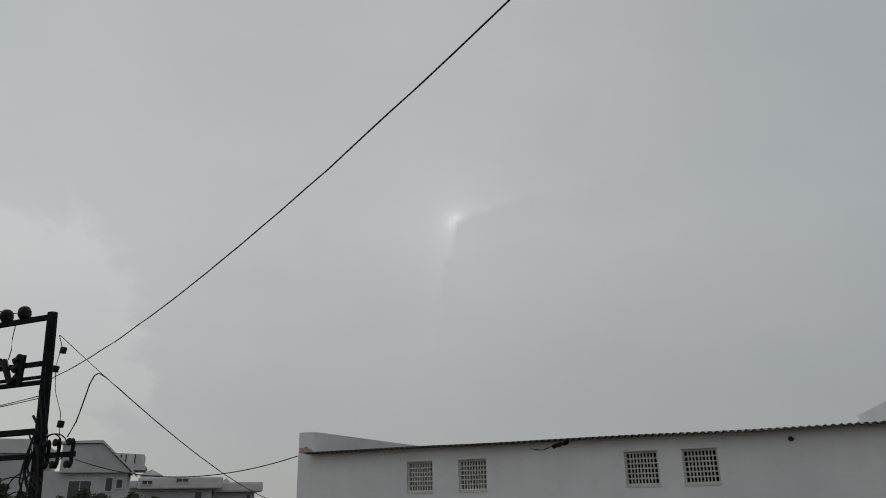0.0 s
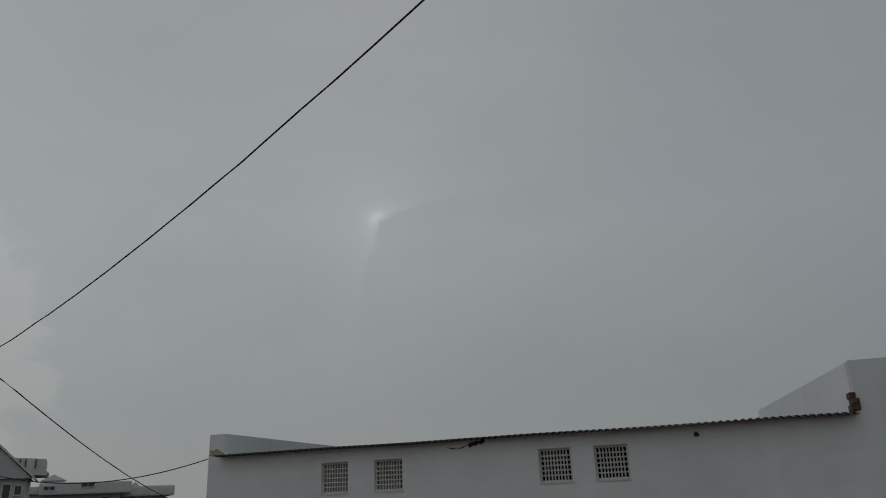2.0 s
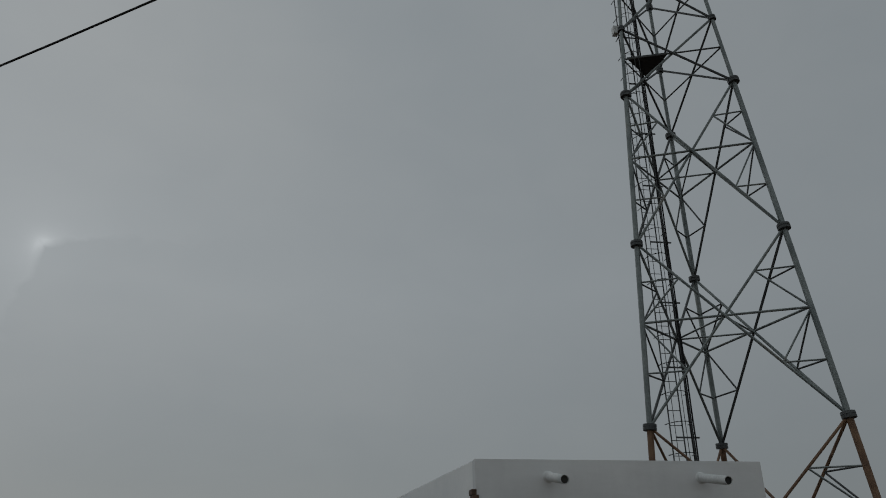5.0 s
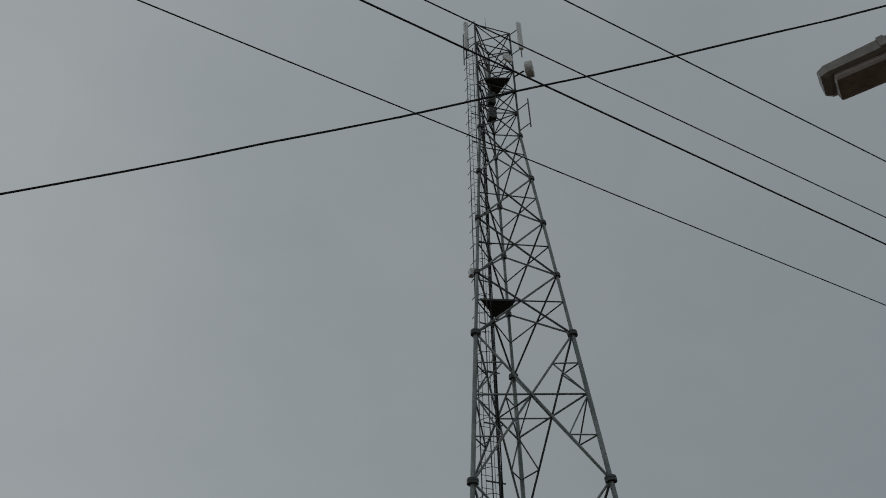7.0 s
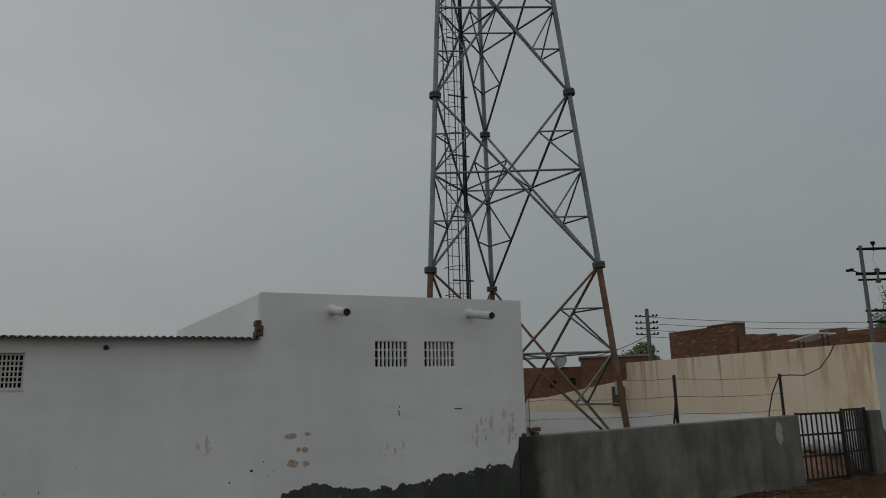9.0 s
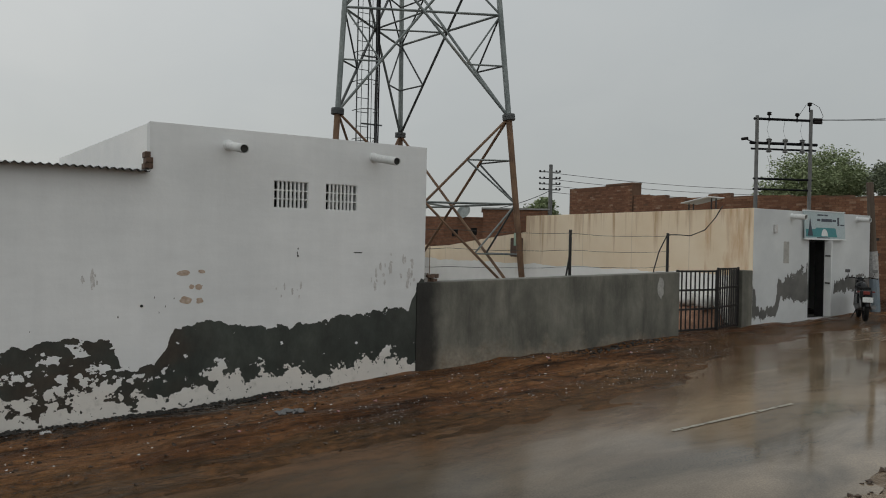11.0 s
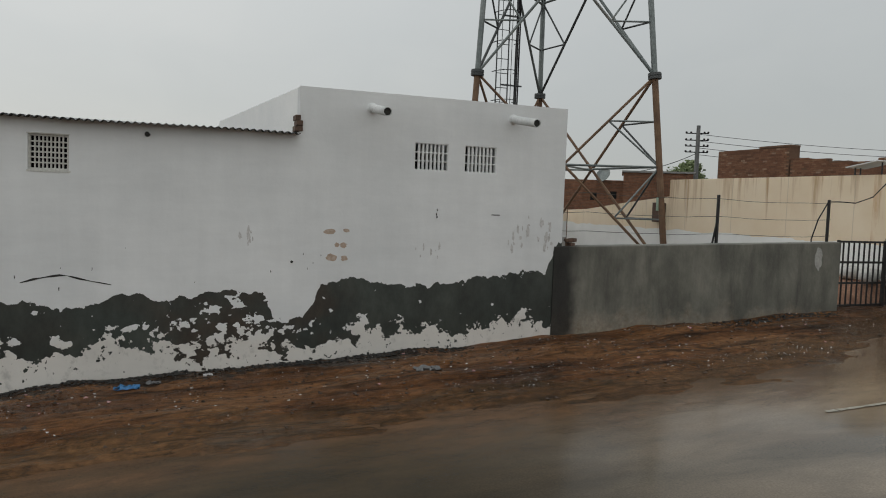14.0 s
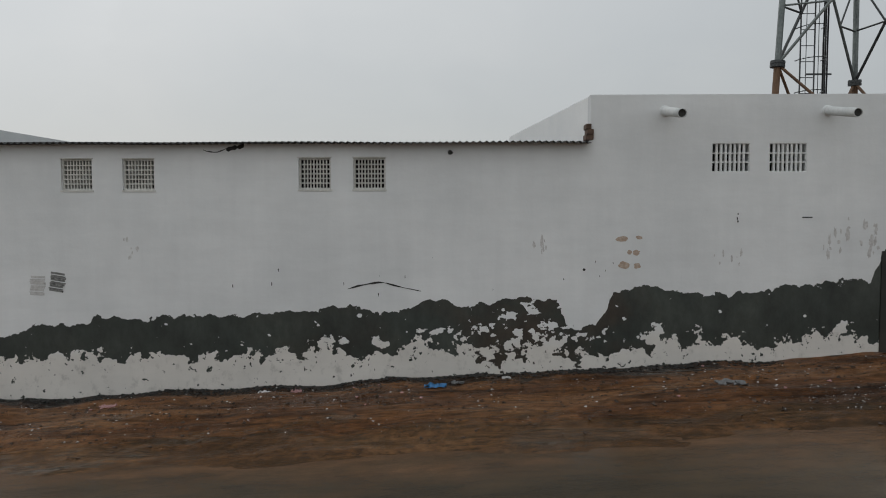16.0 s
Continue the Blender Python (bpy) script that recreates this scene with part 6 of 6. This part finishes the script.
# ---- motorcycle ----
def motorcycle():
    bike = thing("motorcycle", "small dark motorcycle parked on its stand, red tail lamp", "motorcycle", (17.4, 8.56, 0.49))
    bike.rotation_euler = (0, 0, radians(-54))
    bike.scale = (0.95, 0.95, 0.95)
    tyre = dull(mottled("tyre_rubber", (0.008, 0.008, 0.008), (0.018, 0.018, 0.018), 10, 0.8))
    paint = dull(mottled("black_bike_paint", (0.006, 0.007, 0.009), (0.014, 0.015, 0.018), 5, 0.25), 0.3)
    red = mottled("red_lamp_plastic", (0.12, 0.012, 0.01), (0.18, 0.02, 0.015), 5, 0.3)
    chrome = mottled("dull_chrome", (0.10, 0.10, 0.10), (0.22, 0.22, 0.22), 6, 0.35, 0.8)

    def wheel(y):
        bm = bmesh.new()
        n, k, R, r = 28, 8, 0.26, 0.048
        rg = [[bm.verts.new((r * math.cos(2 * math.pi * j / k), y + (R + r * math.sin(2 * math.pi * j / k)) * math.cos(2 * math.pi * i / n), 0.31 + (R + r * math.sin(2 * math.pi * j / k)) * math.sin(2 * math.pi * i / n))) for j in range(k)] for i in range(n)]
        for i in range(n):
            for j in range(k):
                bm.faces.new((rg[i][j], rg[(i + 1) % n][j], rg[(i + 1) % n][(j + 1) % k], rg[i][(j + 1) % k]))
        recalc(bm)
        w = part("wheel", bm, tyre, bike, "", True)
        bm = bmesh.new()
        for i in range(5):
            a = 2 * math.pi * i / 5
            tube(bm, (0, y, 0.31), (0, y + 0.23 * math.cos(a), 0.31 + 0.23 * math.sin(a)), 0.02, 5)
        lathe(bm, ((-0.05, 0.05), (0.05, 0.05)), (0, y, 0.31), (1, 0, 0), 10)
        part("rim", bm, chrome, w)

    wheel(-0.62), wheel(0.62)
    bm = bmesh.new()
    lathe(bm, ((-0.30, 0.03), (-0.22, 0.12), (0.0, 0.15), (0.18, 0.11), (0.26, 0.04)), (0, 0.18, 0.80), (0, 1, 0.12), 12)
    part("fuel_tank", bm, paint, bike, "", True)
    bm = box(bmesh.new(), (-0.12, -0.62, 0.74), (0.12, 0.0, 0.82), 0.03)
    part("seat", bm, tyre, bike)
    bm = box(bmesh.new(), (-0.13, -0.74, 0.56), (0.13, -0.15, 0.77), 0.05)
    part("tail_fairing", bm, paint, bike)
    for s in (-1, 1):
        part("side_panel", box(bmesh.new(), (s * 0.13 - 0.03, -0.42, 0.42), (s * 0.13 + 0.03, 0.05, 0.66), 0.025), paint, bike)
    part("engine", box(bmesh.new(), (-0.14, -0.1, 0.25), (0.14, 0.30, 0.58), 0.05), chrome, bike)
    part("tail_lamp", box(bmesh.new(), (-0.07, -0.79, 0.66), (0.07, -0.73, 0.74), 0.012), red, bike, "red tail lamp")
    part("number_plate", box(bmesh.new(), (-0.11, -1.02, 0.49), (0.11, -1.005, 0.61), 0.004), PALE, bike, "plain white plate")
    part("mudguard", path_tube(bmesh.new(), [(0, -0.62 + 0.33 * math.cos(a), 0.31 + 0.33 * math.sin(a)) for a in [0.6 + 0.26 * i for i in range(10)]], 0.06, 6), paint, bike)
    part("mudguard", path_tube(bmesh.new(), [(0, 0.62 + 0.33 * math.cos(a), 0.31 + 0.33 * math.sin(a)) for a in [0.5 + 0.24 * i for i in range(9)]], 0.05, 6), paint, bike)
    for x in (-0.1, 0.1):
        part("fork", tube(bmesh.new(), (x, 0.62, 0.31), (x * 0.9, 0.40, 0.98), 0.022, 7), chrome, bike)
        part("shock", tube(bmesh.new(), (x, -0.58, 0.35), (x, -0.45, 0.70), 0.03, 7), chrome, bike)
        part("indicator", box(bmesh.new(), (x * 1.6 - 0.03, -0.70, 0.70), (x * 1.6 + 0.03, -0.66, 0.74), 0.01), red, bike)
    part("handlebar", path_tube(bmesh.new(), [(-0.36, 0.22, 1.0), (-0.2, 0.33, 1.03), (0, 0.38, 1.0), (0.2, 0.33, 1.03), (0.36, 0.22, 1.0)], 0.014, 6), tyre, bike)
    bm = bmesh.new()
    lathe(bm, ((-0.08, 0.05), (-0.02, 0.09), (0.06, 0.095)), (0, 0.48, 0.95), (0, 1, -0.1), 12)
    part("headlamp", bm, paint, bike)
    for x in (-0.3, 0.3):
        mr = part("mirror", box(bmesh.new(), (x - 0.055, 0.27, 1.15), (x + 0.055, 0.285, 1.23), 0.012), chrome, bike)
        part("mirror_stem", tube(bmesh.new(), (x * 0.85, 0.28, 1.02), (x, 0.28, 1.16), 0.006, 5), tyre, mr)
    part("exhaust", tube(bmesh.new(), (0.14, 0.1, 0.28), (0.16, -0.7, 0.36), 0.04, 9, 0.05), chrome, bike)
    part("stand", tube(bmesh.new(), (-0.1, 0.0, 0.3), (-0.24, 0.02, 0.01), 0.012, 5), tyre, bike)


motorcycle()


# ---- trees ----
def leaf_material(name, a, b):
    m = material(name, 0.6)
    g = Graph(m)
    geo = g.n.new("ShaderNodeNewGeometry")
    g.put(g.ramp(geo.outputs["Random Per Island"], ((0.1, a), (0.9, b))), "Base Color")
    return m


# far-tree leaf colours are paled to put the rain haze into them
LEAF_HAZED = leaf_material("hazed_neem_leaves", (0.145, 0.19, 0.085), (0.26, 0.31, 0.155))
LEAF_MID_HAZED = leaf_material("hazed_grey_green_leaves", (0.095, 0.12, 0.075), (0.175, 0.205, 0.125))
LEAF_DARK = leaf_material("dark_leaves", (0.026, 0.045, 0.02), (0.065, 0.09, 0.045))
BARK = mottled("grey_brown_bark", (0.06, 0.045, 0.035), (0.12, 0.095, 0.075), 5, 0.9, 0, 0.5)


def tree(at, height, spread, label, lobes, leaves, size, mat, seed, name="tree"):
    r = random.Random(seed)
    t = thing(name, label, "tree", at)
    part("trunk", tube(bmesh.new(), (0, 0, -0.2), (0.1, 0, height * 0.5), 0.05 * height ** 0.8, 8, 0.03 * height ** 0.8), BARK, t)
    for k, (dx, dy, dz, rr) in enumerate(lobes):
        part("limb", tube(bmesh.new(), (0.05, 0, height * (0.3 + 0.03 * (k % 3))), (dx * spread * 0.85, dy * spread * 0.85, height * dz), 0.014 * height ** 0.8, 5, 0.008), BARK, t)
    verts, faces = [], []
    for (dx, dy, dz, rr) in lobes:
        c = Vector((dx * spread, dy * spread, dz * height))
        for i in range(leaves // len(lobes)):
            v = Vector((r.gauss(0, 1), r.gauss(0, 1), r.gauss(0, 1))).normalized()
            q = c + Vector((v.x, v.y, v.z * 0.75)) * rr * spread * (0.25 + 0.8 * r.random() ** 0.7) * (1 + 0.55 * noise.noise(v * 1.9 + c) + 0.35 * noise.noise(v * 5.0 + c))
            u = Vector((r.gauss(0, 1), r.gauss(0, 1), r.gauss(0, 0.6))).normalized()
            w = u.cross(Vector((r.gauss(0, 1), r.gauss(0, 1), r.gauss(0, 1)))).normalized()
            s = size * r.uniform(0.6, 1.4)
            n = len(verts)
            verts += [q - u * s, q + w * s * 0.45, q + u * s, q - w * s * 0.45]
            faces.append((n, n + 1, n + 2, n + 3))
    me = bpy.data.meshes.new("crown")
    me.from_pydata([tuple(v) for v in verts], [], faces)
    me.materials.append(mat)
    o = new("crown", me)
    o.parent = t
    return t


F3, R3 = Vector((0.8368, 0.5476, 0)), Vector((0.5476, -0.8368, 0))
p = F3 * 42 + R3 * 1.7
tree((p.x, p.y, 0.3), 7.2, 3.0, "broad leafy green tree behind the brick wall", ((-0.75, 0.2, 0.62, 0.42), (-0.3, 0.1, 0.80, 0.45), (0.25, -0.1, 0.86, 0.45), (0.6, -0.3, 0.74, 0.42), (0.0, 0.2, 0.65, 0.5), (-0.5, -0.3, 0.70, 0.38), (0.75, 0.1, 0.6, 0.35), (0.1, -0.5, 0.72, 0.4)), 26000, 0.075, LEAF_HAZED, 1)
p = F3 * 40 + R3 * 5.2
tree((p.x, p.y, 0.3), 6.7, 1.9, "darker bushy tree behind the brick wall", ((-0.7, 0, 0.72, 0.35), (-0.45, 0.1, 0.82, 0.32), (-0.1, 0.1, 0.80, 0.38), (0.35, 0.2, 0.86, 0.3), (0.62, 0.1, 0.84, 0.34), (0.0, -0.4, 0.65, 0.5), (0.8, -0.3, 0.74, 0.4), (1.15, -0.4, 0.78, 0.36)), 11000, 0.075, LEAF_MID_HAZED, 2)
p = F3 * 41 + R3 * 7.6
tree((p.x, p.y, 0.3), 6.5, 1.7, "darker bushy tree behind the brick wall", ((-0.5, 0, 0.8, 0.4), (-0.2, 0.1, 0.84, 0.34), (0.3, 0.1, 0.85, 0.4), (0.0, -0.4, 0.65, 0.5), (0.5, -0.2, 0.84, 0.3), (0.8, 0, 0.75, 0.4)), 9000, 0.075, LEAF_MID_HAZED, 3)
p = F2 * 60 + R2 * 6.0
tree((p.x, p.y, 0.3), 6.0, 2.0, "hazy distant tree beside a pole", ((-0.5, 0, 0.75, 0.45), (0.1, 0.1, 0.85, 0.45), (0.5, 0.3, 0.7, 0.45)), 2500, 0.16, LEAF_HAZED, 4)

# ---- villas beyond the lower end of the street ----
FA, RA = Vector((-0.7071, 0.7071, 0)), Vector((0.7071, 0.7071, 0))
VILLA = mottled("villa_white_paint", (0.44, 0.44, 0.45), (0.56, 0.56, 0.56), 0.6, 0.8, 0, 0.1, speck=(0.96, 1.02))
VILLA_TRIM = mottled("villa_pale_trim", (0.54, 0.54, 0.54), (0.66, 0.66, 0.65), 1, 0.7)
GLASS = mottled("dark_window_glass", (0.02, 0.024, 0.028), (0.05, 0.055, 0.06), 0.5, 0.12)


def villa(dist, label):
    v = thing("villa", label, "house", FA * dist + Vector((0, 0, -1.1)))
    v.rotation_euler = (0, 0, radians(45))
    return v


def window(v, x, y, z, w, h, split=True):
    bm = bmesh.new()
    for lo, hi in (((x - 0.08, y - 0.06, z - 0.08), (x, y + 0.02, z + h + 0.08)), ((x + w, y - 0.06, z - 0.08), (x + w + 0.08, y + 0.02, z + h + 0.08)), ((x, y - 0.06, z + h), (x + w, y + 0.02, z + h + 0.08)), ((x, y - 0.10, z - 0.08), (x + w, y + 0.02, z))):
        box(bm, lo, hi)
    if split:
        box(bm, (x + w / 2 - 0.03, y - 0.03, z), (x + w / 2 + 0.03, y + 0.02, z + h))
    o = part("window", bm, VILLA_TRIM, v)
    part("pane", box(bmesh.new(), (x, y - 0.012, z), (x + w, y + 0.02, z + h)), GLASS, o)


v = villa(62, "white two-storey villa with pediment gable and rounded balcony")
part("wall", box(bmesh.new(), (-9.4, 0, 0), (-3.55, 7, 6.0)), VILLA, v)
part("wall", box(bmesh.new(), (-19, 0.6, 0), (-9.4, 7, 7.9)), VILLA, v)
part("parapet", box(bmesh.new(), (-19.2, 0.35, 7.3), (-9.5, 0.6, 8.35), 0.05), VILLA_TRIM, v)
bm = prism(bmesh.new(), ((-8.2, 5.9), (-3.3, 5.9), (-5.5, 8.0), (-8.2, 7.9)), -0.4, 5.5)
part("gable_wall", recalc(bm), VILLA, v)
bm = prism(bmesh.new(), ((-8.4, 7.95), (-5.5, 8.05), (-3.0, 5.75), (-3.0, 5.9), (-5.5, 8.25), (-8.4, 8.12)), -0.6, 5.6)
part("gable_roof", recalc(bm), VILLA_TRIM, v)
bm = prism(bmesh.new(), ((-5.2, 6.75), (-4.4, 6.15), (-2.4, 6.1), (-2.25, 6.3), (-2.5, 6.5), (-2.5, 7.25), (-5.2, 7.4)), 0.2, 5.0)
part("balcony", recalc(bm), VILLA_TRIM, v)
for x in (-4.2, -3.85, -3.2):
    part("rail_post", box(bmesh.new(), (x, 0.1, 6.6), (x + 0.08, 0.2, 7.25)), GLASS, v)
window(v, -5.0, 0, 4.6, 0.45, 0.9, False), window(v, -4.25, 0, 4.8, 0.4, 0.6, False), window(v, -7.5, 0, 4.0, 1.5, 1.3), window(v, -13.5, 0.6, 4.2, 1.5, 1.4)
bm = path_tube(bmesh.new(), [(-6.8 + 0.42 * math.cos(a), -0.03, 5.55 + 0.6 * math.sin(a)) for a in [math.pi * i / 10 for i in range(11)]], 0.06, 5)
part("arch_moulding", bm, VILLA_TRIM, v)
part("balcony_rail", box(bmesh.new(), (-8.2, -0.9, 3.3), (-5.6, -0.8, 4.0)), GLASS, v)
v = villa(80, "long low white villa with roof parapet and small pediment")
part("wall", box(bmesh.new(), (-6, 0, 0), (3.8, 8, 5.3)), VILLA, v)
part("parapet", box(bmesh.new(), (-3.2, -1.1, 5.1), (4.7, 0.0, 6.2), 0.15), VILLA_TRIM, v)
part("parapet", box(bmesh.new(), (-6.2, -0.5, 5.2), (-3.2, 0.0, 5.9), 0.1), VILLA_TRIM, v)
part("roof_room", box(bmesh.new(), (-3.0, 1, 5.3), (-1.2, 4, 6.45)), VILLA, v)
part("pediment", recalc(prism(bmesh.new(), ((-3.2, 6.45), (-1.0, 6.45), (-2.1, 7.0)), 0.8, 4.2)), VILLA_TRIM, v)
window(v, -2.8, -1.12, 5.55, 0.9, 0.3), window(v, 0.3, -1.12, 5.75, 1.1, 0.3), window(v, 2.2, 0, 3.6, 0.6, 1.2, False)
v = villa(80.5, "white villa corner with rounded cornice and arched opening")
part("wall", box(bmesh.new(), (4.0, 0.6, 0), (8.1, 8, 5.2)), VILLA, v)
part("parapet", box(bmesh.new(), (3.9, -0.5, 4.75), (8.8, 7, 5.75), 0.2), VILLA_TRIM, v)
part("pediment", recalc(prism(bmesh.new(), ((4.6, 5.7), (5.6, 5.7), (5.1, 6.1)), -0.3, 1.0)), VILLA_TRIM, v)
window(v, 7.3, 0.6, 3.3, 0.4, 1.2, False), window(v, 5.4, 0.6, 3.2, 0.6, 0.8)
low = FA * 45 + RA * 7.3
lw = structure("wall_low_grey", box(bmesh.new(), (-2.3, 0, 0), (3.5, 0.3, 3.6), 0.03), LIME_PLAIN, "low pale wall at the street's lower end", "wall")
lw.location, lw.rotation_euler = (low.x, low.y, -1.1), (0, 0, radians(45))
rngt = random.Random(8)
for i in range(19):
    q = FA * (50 + rngt.uniform(-2, 3)) + RA * (-10.5 + 0.78 * i)
    h = 4.75 + rngt.uniform(-0.6, 0.35) - 0.055 * i
    tree((q.x, q.y, -1.1), h, 1.25, "dense dark garden tree before the villas", ((rngt.uniform(-0.4, 0.4), 0, 0.80, 0.5), (0.5, 0.1, 0.68, 0.6), (-0.5, -0.1, 0.60, 0.7), (rngt.uniform(-0.5, 0.5), 0.0, 0.90, 0.25), (rngt.uniform(-0.7, 0.7), 0.1, 0.82, 0.3)), 3000, 0.085, LEAF_DARK, 20 + i, "garden_tree")

# ---- verge litter and stones ----
PLASTIC = [mottled("litter_" + n, a, b, 8, 0.4) for n, a, b in (("white", (0.5, 0.5, 0.5), (0.7, 0.7, 0.7)), ("pink", (0.4, 0.2, 0.2), (0.5, 0.3, 0.3)), ("grey", (0.10, 0.10, 0.10), (0.2, 0.2, 0.2)))]
STONE = mottled("muddy_stone", (0.03, 0.022, 0.017), (0.10, 0.065, 0.045), 9, 0.8, 0, 0.5)


def rubble(name, n, x0, x1, y0, y1, s0, s1, mat, seed, label):
    r = random.Random(seed)
    verts, faces = [], []
    tet = ((0, 0, 1), (0.94, 0, -0.33), (-0.47, 0.82, -0.33), (-0.47, -0.82, -0.33), (0.3, 0.5, 0.6), (-0.5, 0.1, 0.5))
    idx = ((0, 1, 4), (0, 4, 5), (0, 5, 3), (0, 3, 1), (1, 2, 4), (4, 2, 5), (5, 2, 3), (1, 3, 2))
    for i in range(n):
        x, y = r.uniform(x0, x1), y0 + (y1 - y0) * r.random() ** 0.8
        s = s0 + (s1 - s0) * r.random() ** 3
        w = near_road(x, y)
        z = ground_z(x) + heave(x, y) * (1 - 0.55 * w) + 0.02 - 0.12 * w + (0.05 * (1 - abs(y - 9.2) / 1.1) * (0.6 + 0.8 * noise.noise(Vector((x * 1.3, 3, 0)))) if 8.2 < y < 9.4 and x < 13.6 else 0)
        m = Euler((r.uniform(0, 6), r.uniform(0, 6), r.uniform(0, 6))).to_matrix()
        b = len(verts)
        for t in tet:
            q = m @ Vector(t) * s * r.uniform(0.7, 1.2)
            verts.append((x + q.x, y + q.y, z + q.z * 0.55 + s * 0.15))
        faces += [tuple(b + k for k in f) for f in idx]
    me = bpy.data.meshes.new(name)
    me.from_pydata(verts, [], faces)
    me.materials.append(mat)
    return tagged(new(name, me), label, "debris", "", "stuff")


rubble("mud_clods", 4500, -9, 13, 6.3, 9.2, 0.004, 0.04, STONE, 1, "dark wet clods and stones on the verge")
rubble("wall_foot_debris", 4000, -9, 4.5, 9.06, 9.29, 0.008, 0.045, DIRT_SHADE_DARK, 2, "black rotting debris along the wall foot")
rubble("wall_foot_rubbish", 500, 9.0, 11.6, 8.75, 9.2, 0.008, 0.05, DIRT_SHADE_DARK, 13, "black sodden rubbish along the cement wall")
rubble("plaster_flakes", 1300, -8, 12, 6.7, 9.2, 0.003, 0.024, PLASTIC[0], 3, "white flakes of fallen lime")
rubble("stranded_flakes", 420, 3.2, 9.0, 6.75, 7.35, 0.003, 0.014, PLASTIC[0], 12, "pale flakes stranded along the waterline")
rubble("litter_scraps", 60, -7, 12, 7.0, 9.1, 0.01, 0.04, PLASTIC[1], 4, "small faded scraps of litter")


def scrap(x, y, w, mat, label, seed):
    bm = bmesh.new()
    n = 9
    r = random.Random(seed)
    grid = [[bm.verts.new((x + w * (i / n - 0.5), y + w * 0.6 * (j / n - 0.5), ground_z(x) + 0.06 + heave(x, y) + 0.05 * noise.noise(Vector((i * 0.7, j * 0.7, seed))))) for i in range(n)] for j in range(n)]
    for j in range(n - 1):
        for i in range(n - 1):
            if r.random() > 0.12:
                bm.faces.new((grid[j][i], grid[j][i + 1], grid[j + 1][i + 1], grid[j + 1][i]))
    r2 = bmesh.ops.extrude_face_region(bm, geom=list(bm.faces))
    for v in r2["geom"]:
        if isinstance(v, bmesh.types.BMVert):
            v.co.z -= 0.004
    recalc(bm)
    tagged(part("plastic_bag", bm, mat, None), label, "litter", "verge litter")


BLUE = mottled("blue_polythene", (0.02, 0.12, 0.30), (0.05, 0.22, 0.45), 8, 0.3)
scrap(-0.35, 8.75, 0.34, BLUE, "crumpled blue polythene bag by the wall", 1)
scrap(3.35, 7.95, 0.40, PLASTIC[2], "grey polythene sheet sunk in the mud", 2)
scrap(-4.6, 8.2, 0.22, PLASTIC[1], "faded pink wrapper on wet earth", 3)
scrap(-2.75, 8.95, 0.20, PLASTIC[0], "dirty white wrapper on wet earth", 4)
scrap(-2.3, 8.9, 0.16, PLASTIC[1], "faded pink wrapper on wet earth", 5)
scrap(0.62, 8.95, 0.14, PLASTIC[0], "dirty white wrapper on wet earth", 6)
scrap(-0.05, 8.9, 0.20, PLASTIC[2], "grey polythene scrap by the wall", 8)
rubble("roadside_gravel", 700, 5.0, 12, 1.2, 2.7, 0.008, 0.06, STONE, 7, "gravel and clods at the road's near edge")
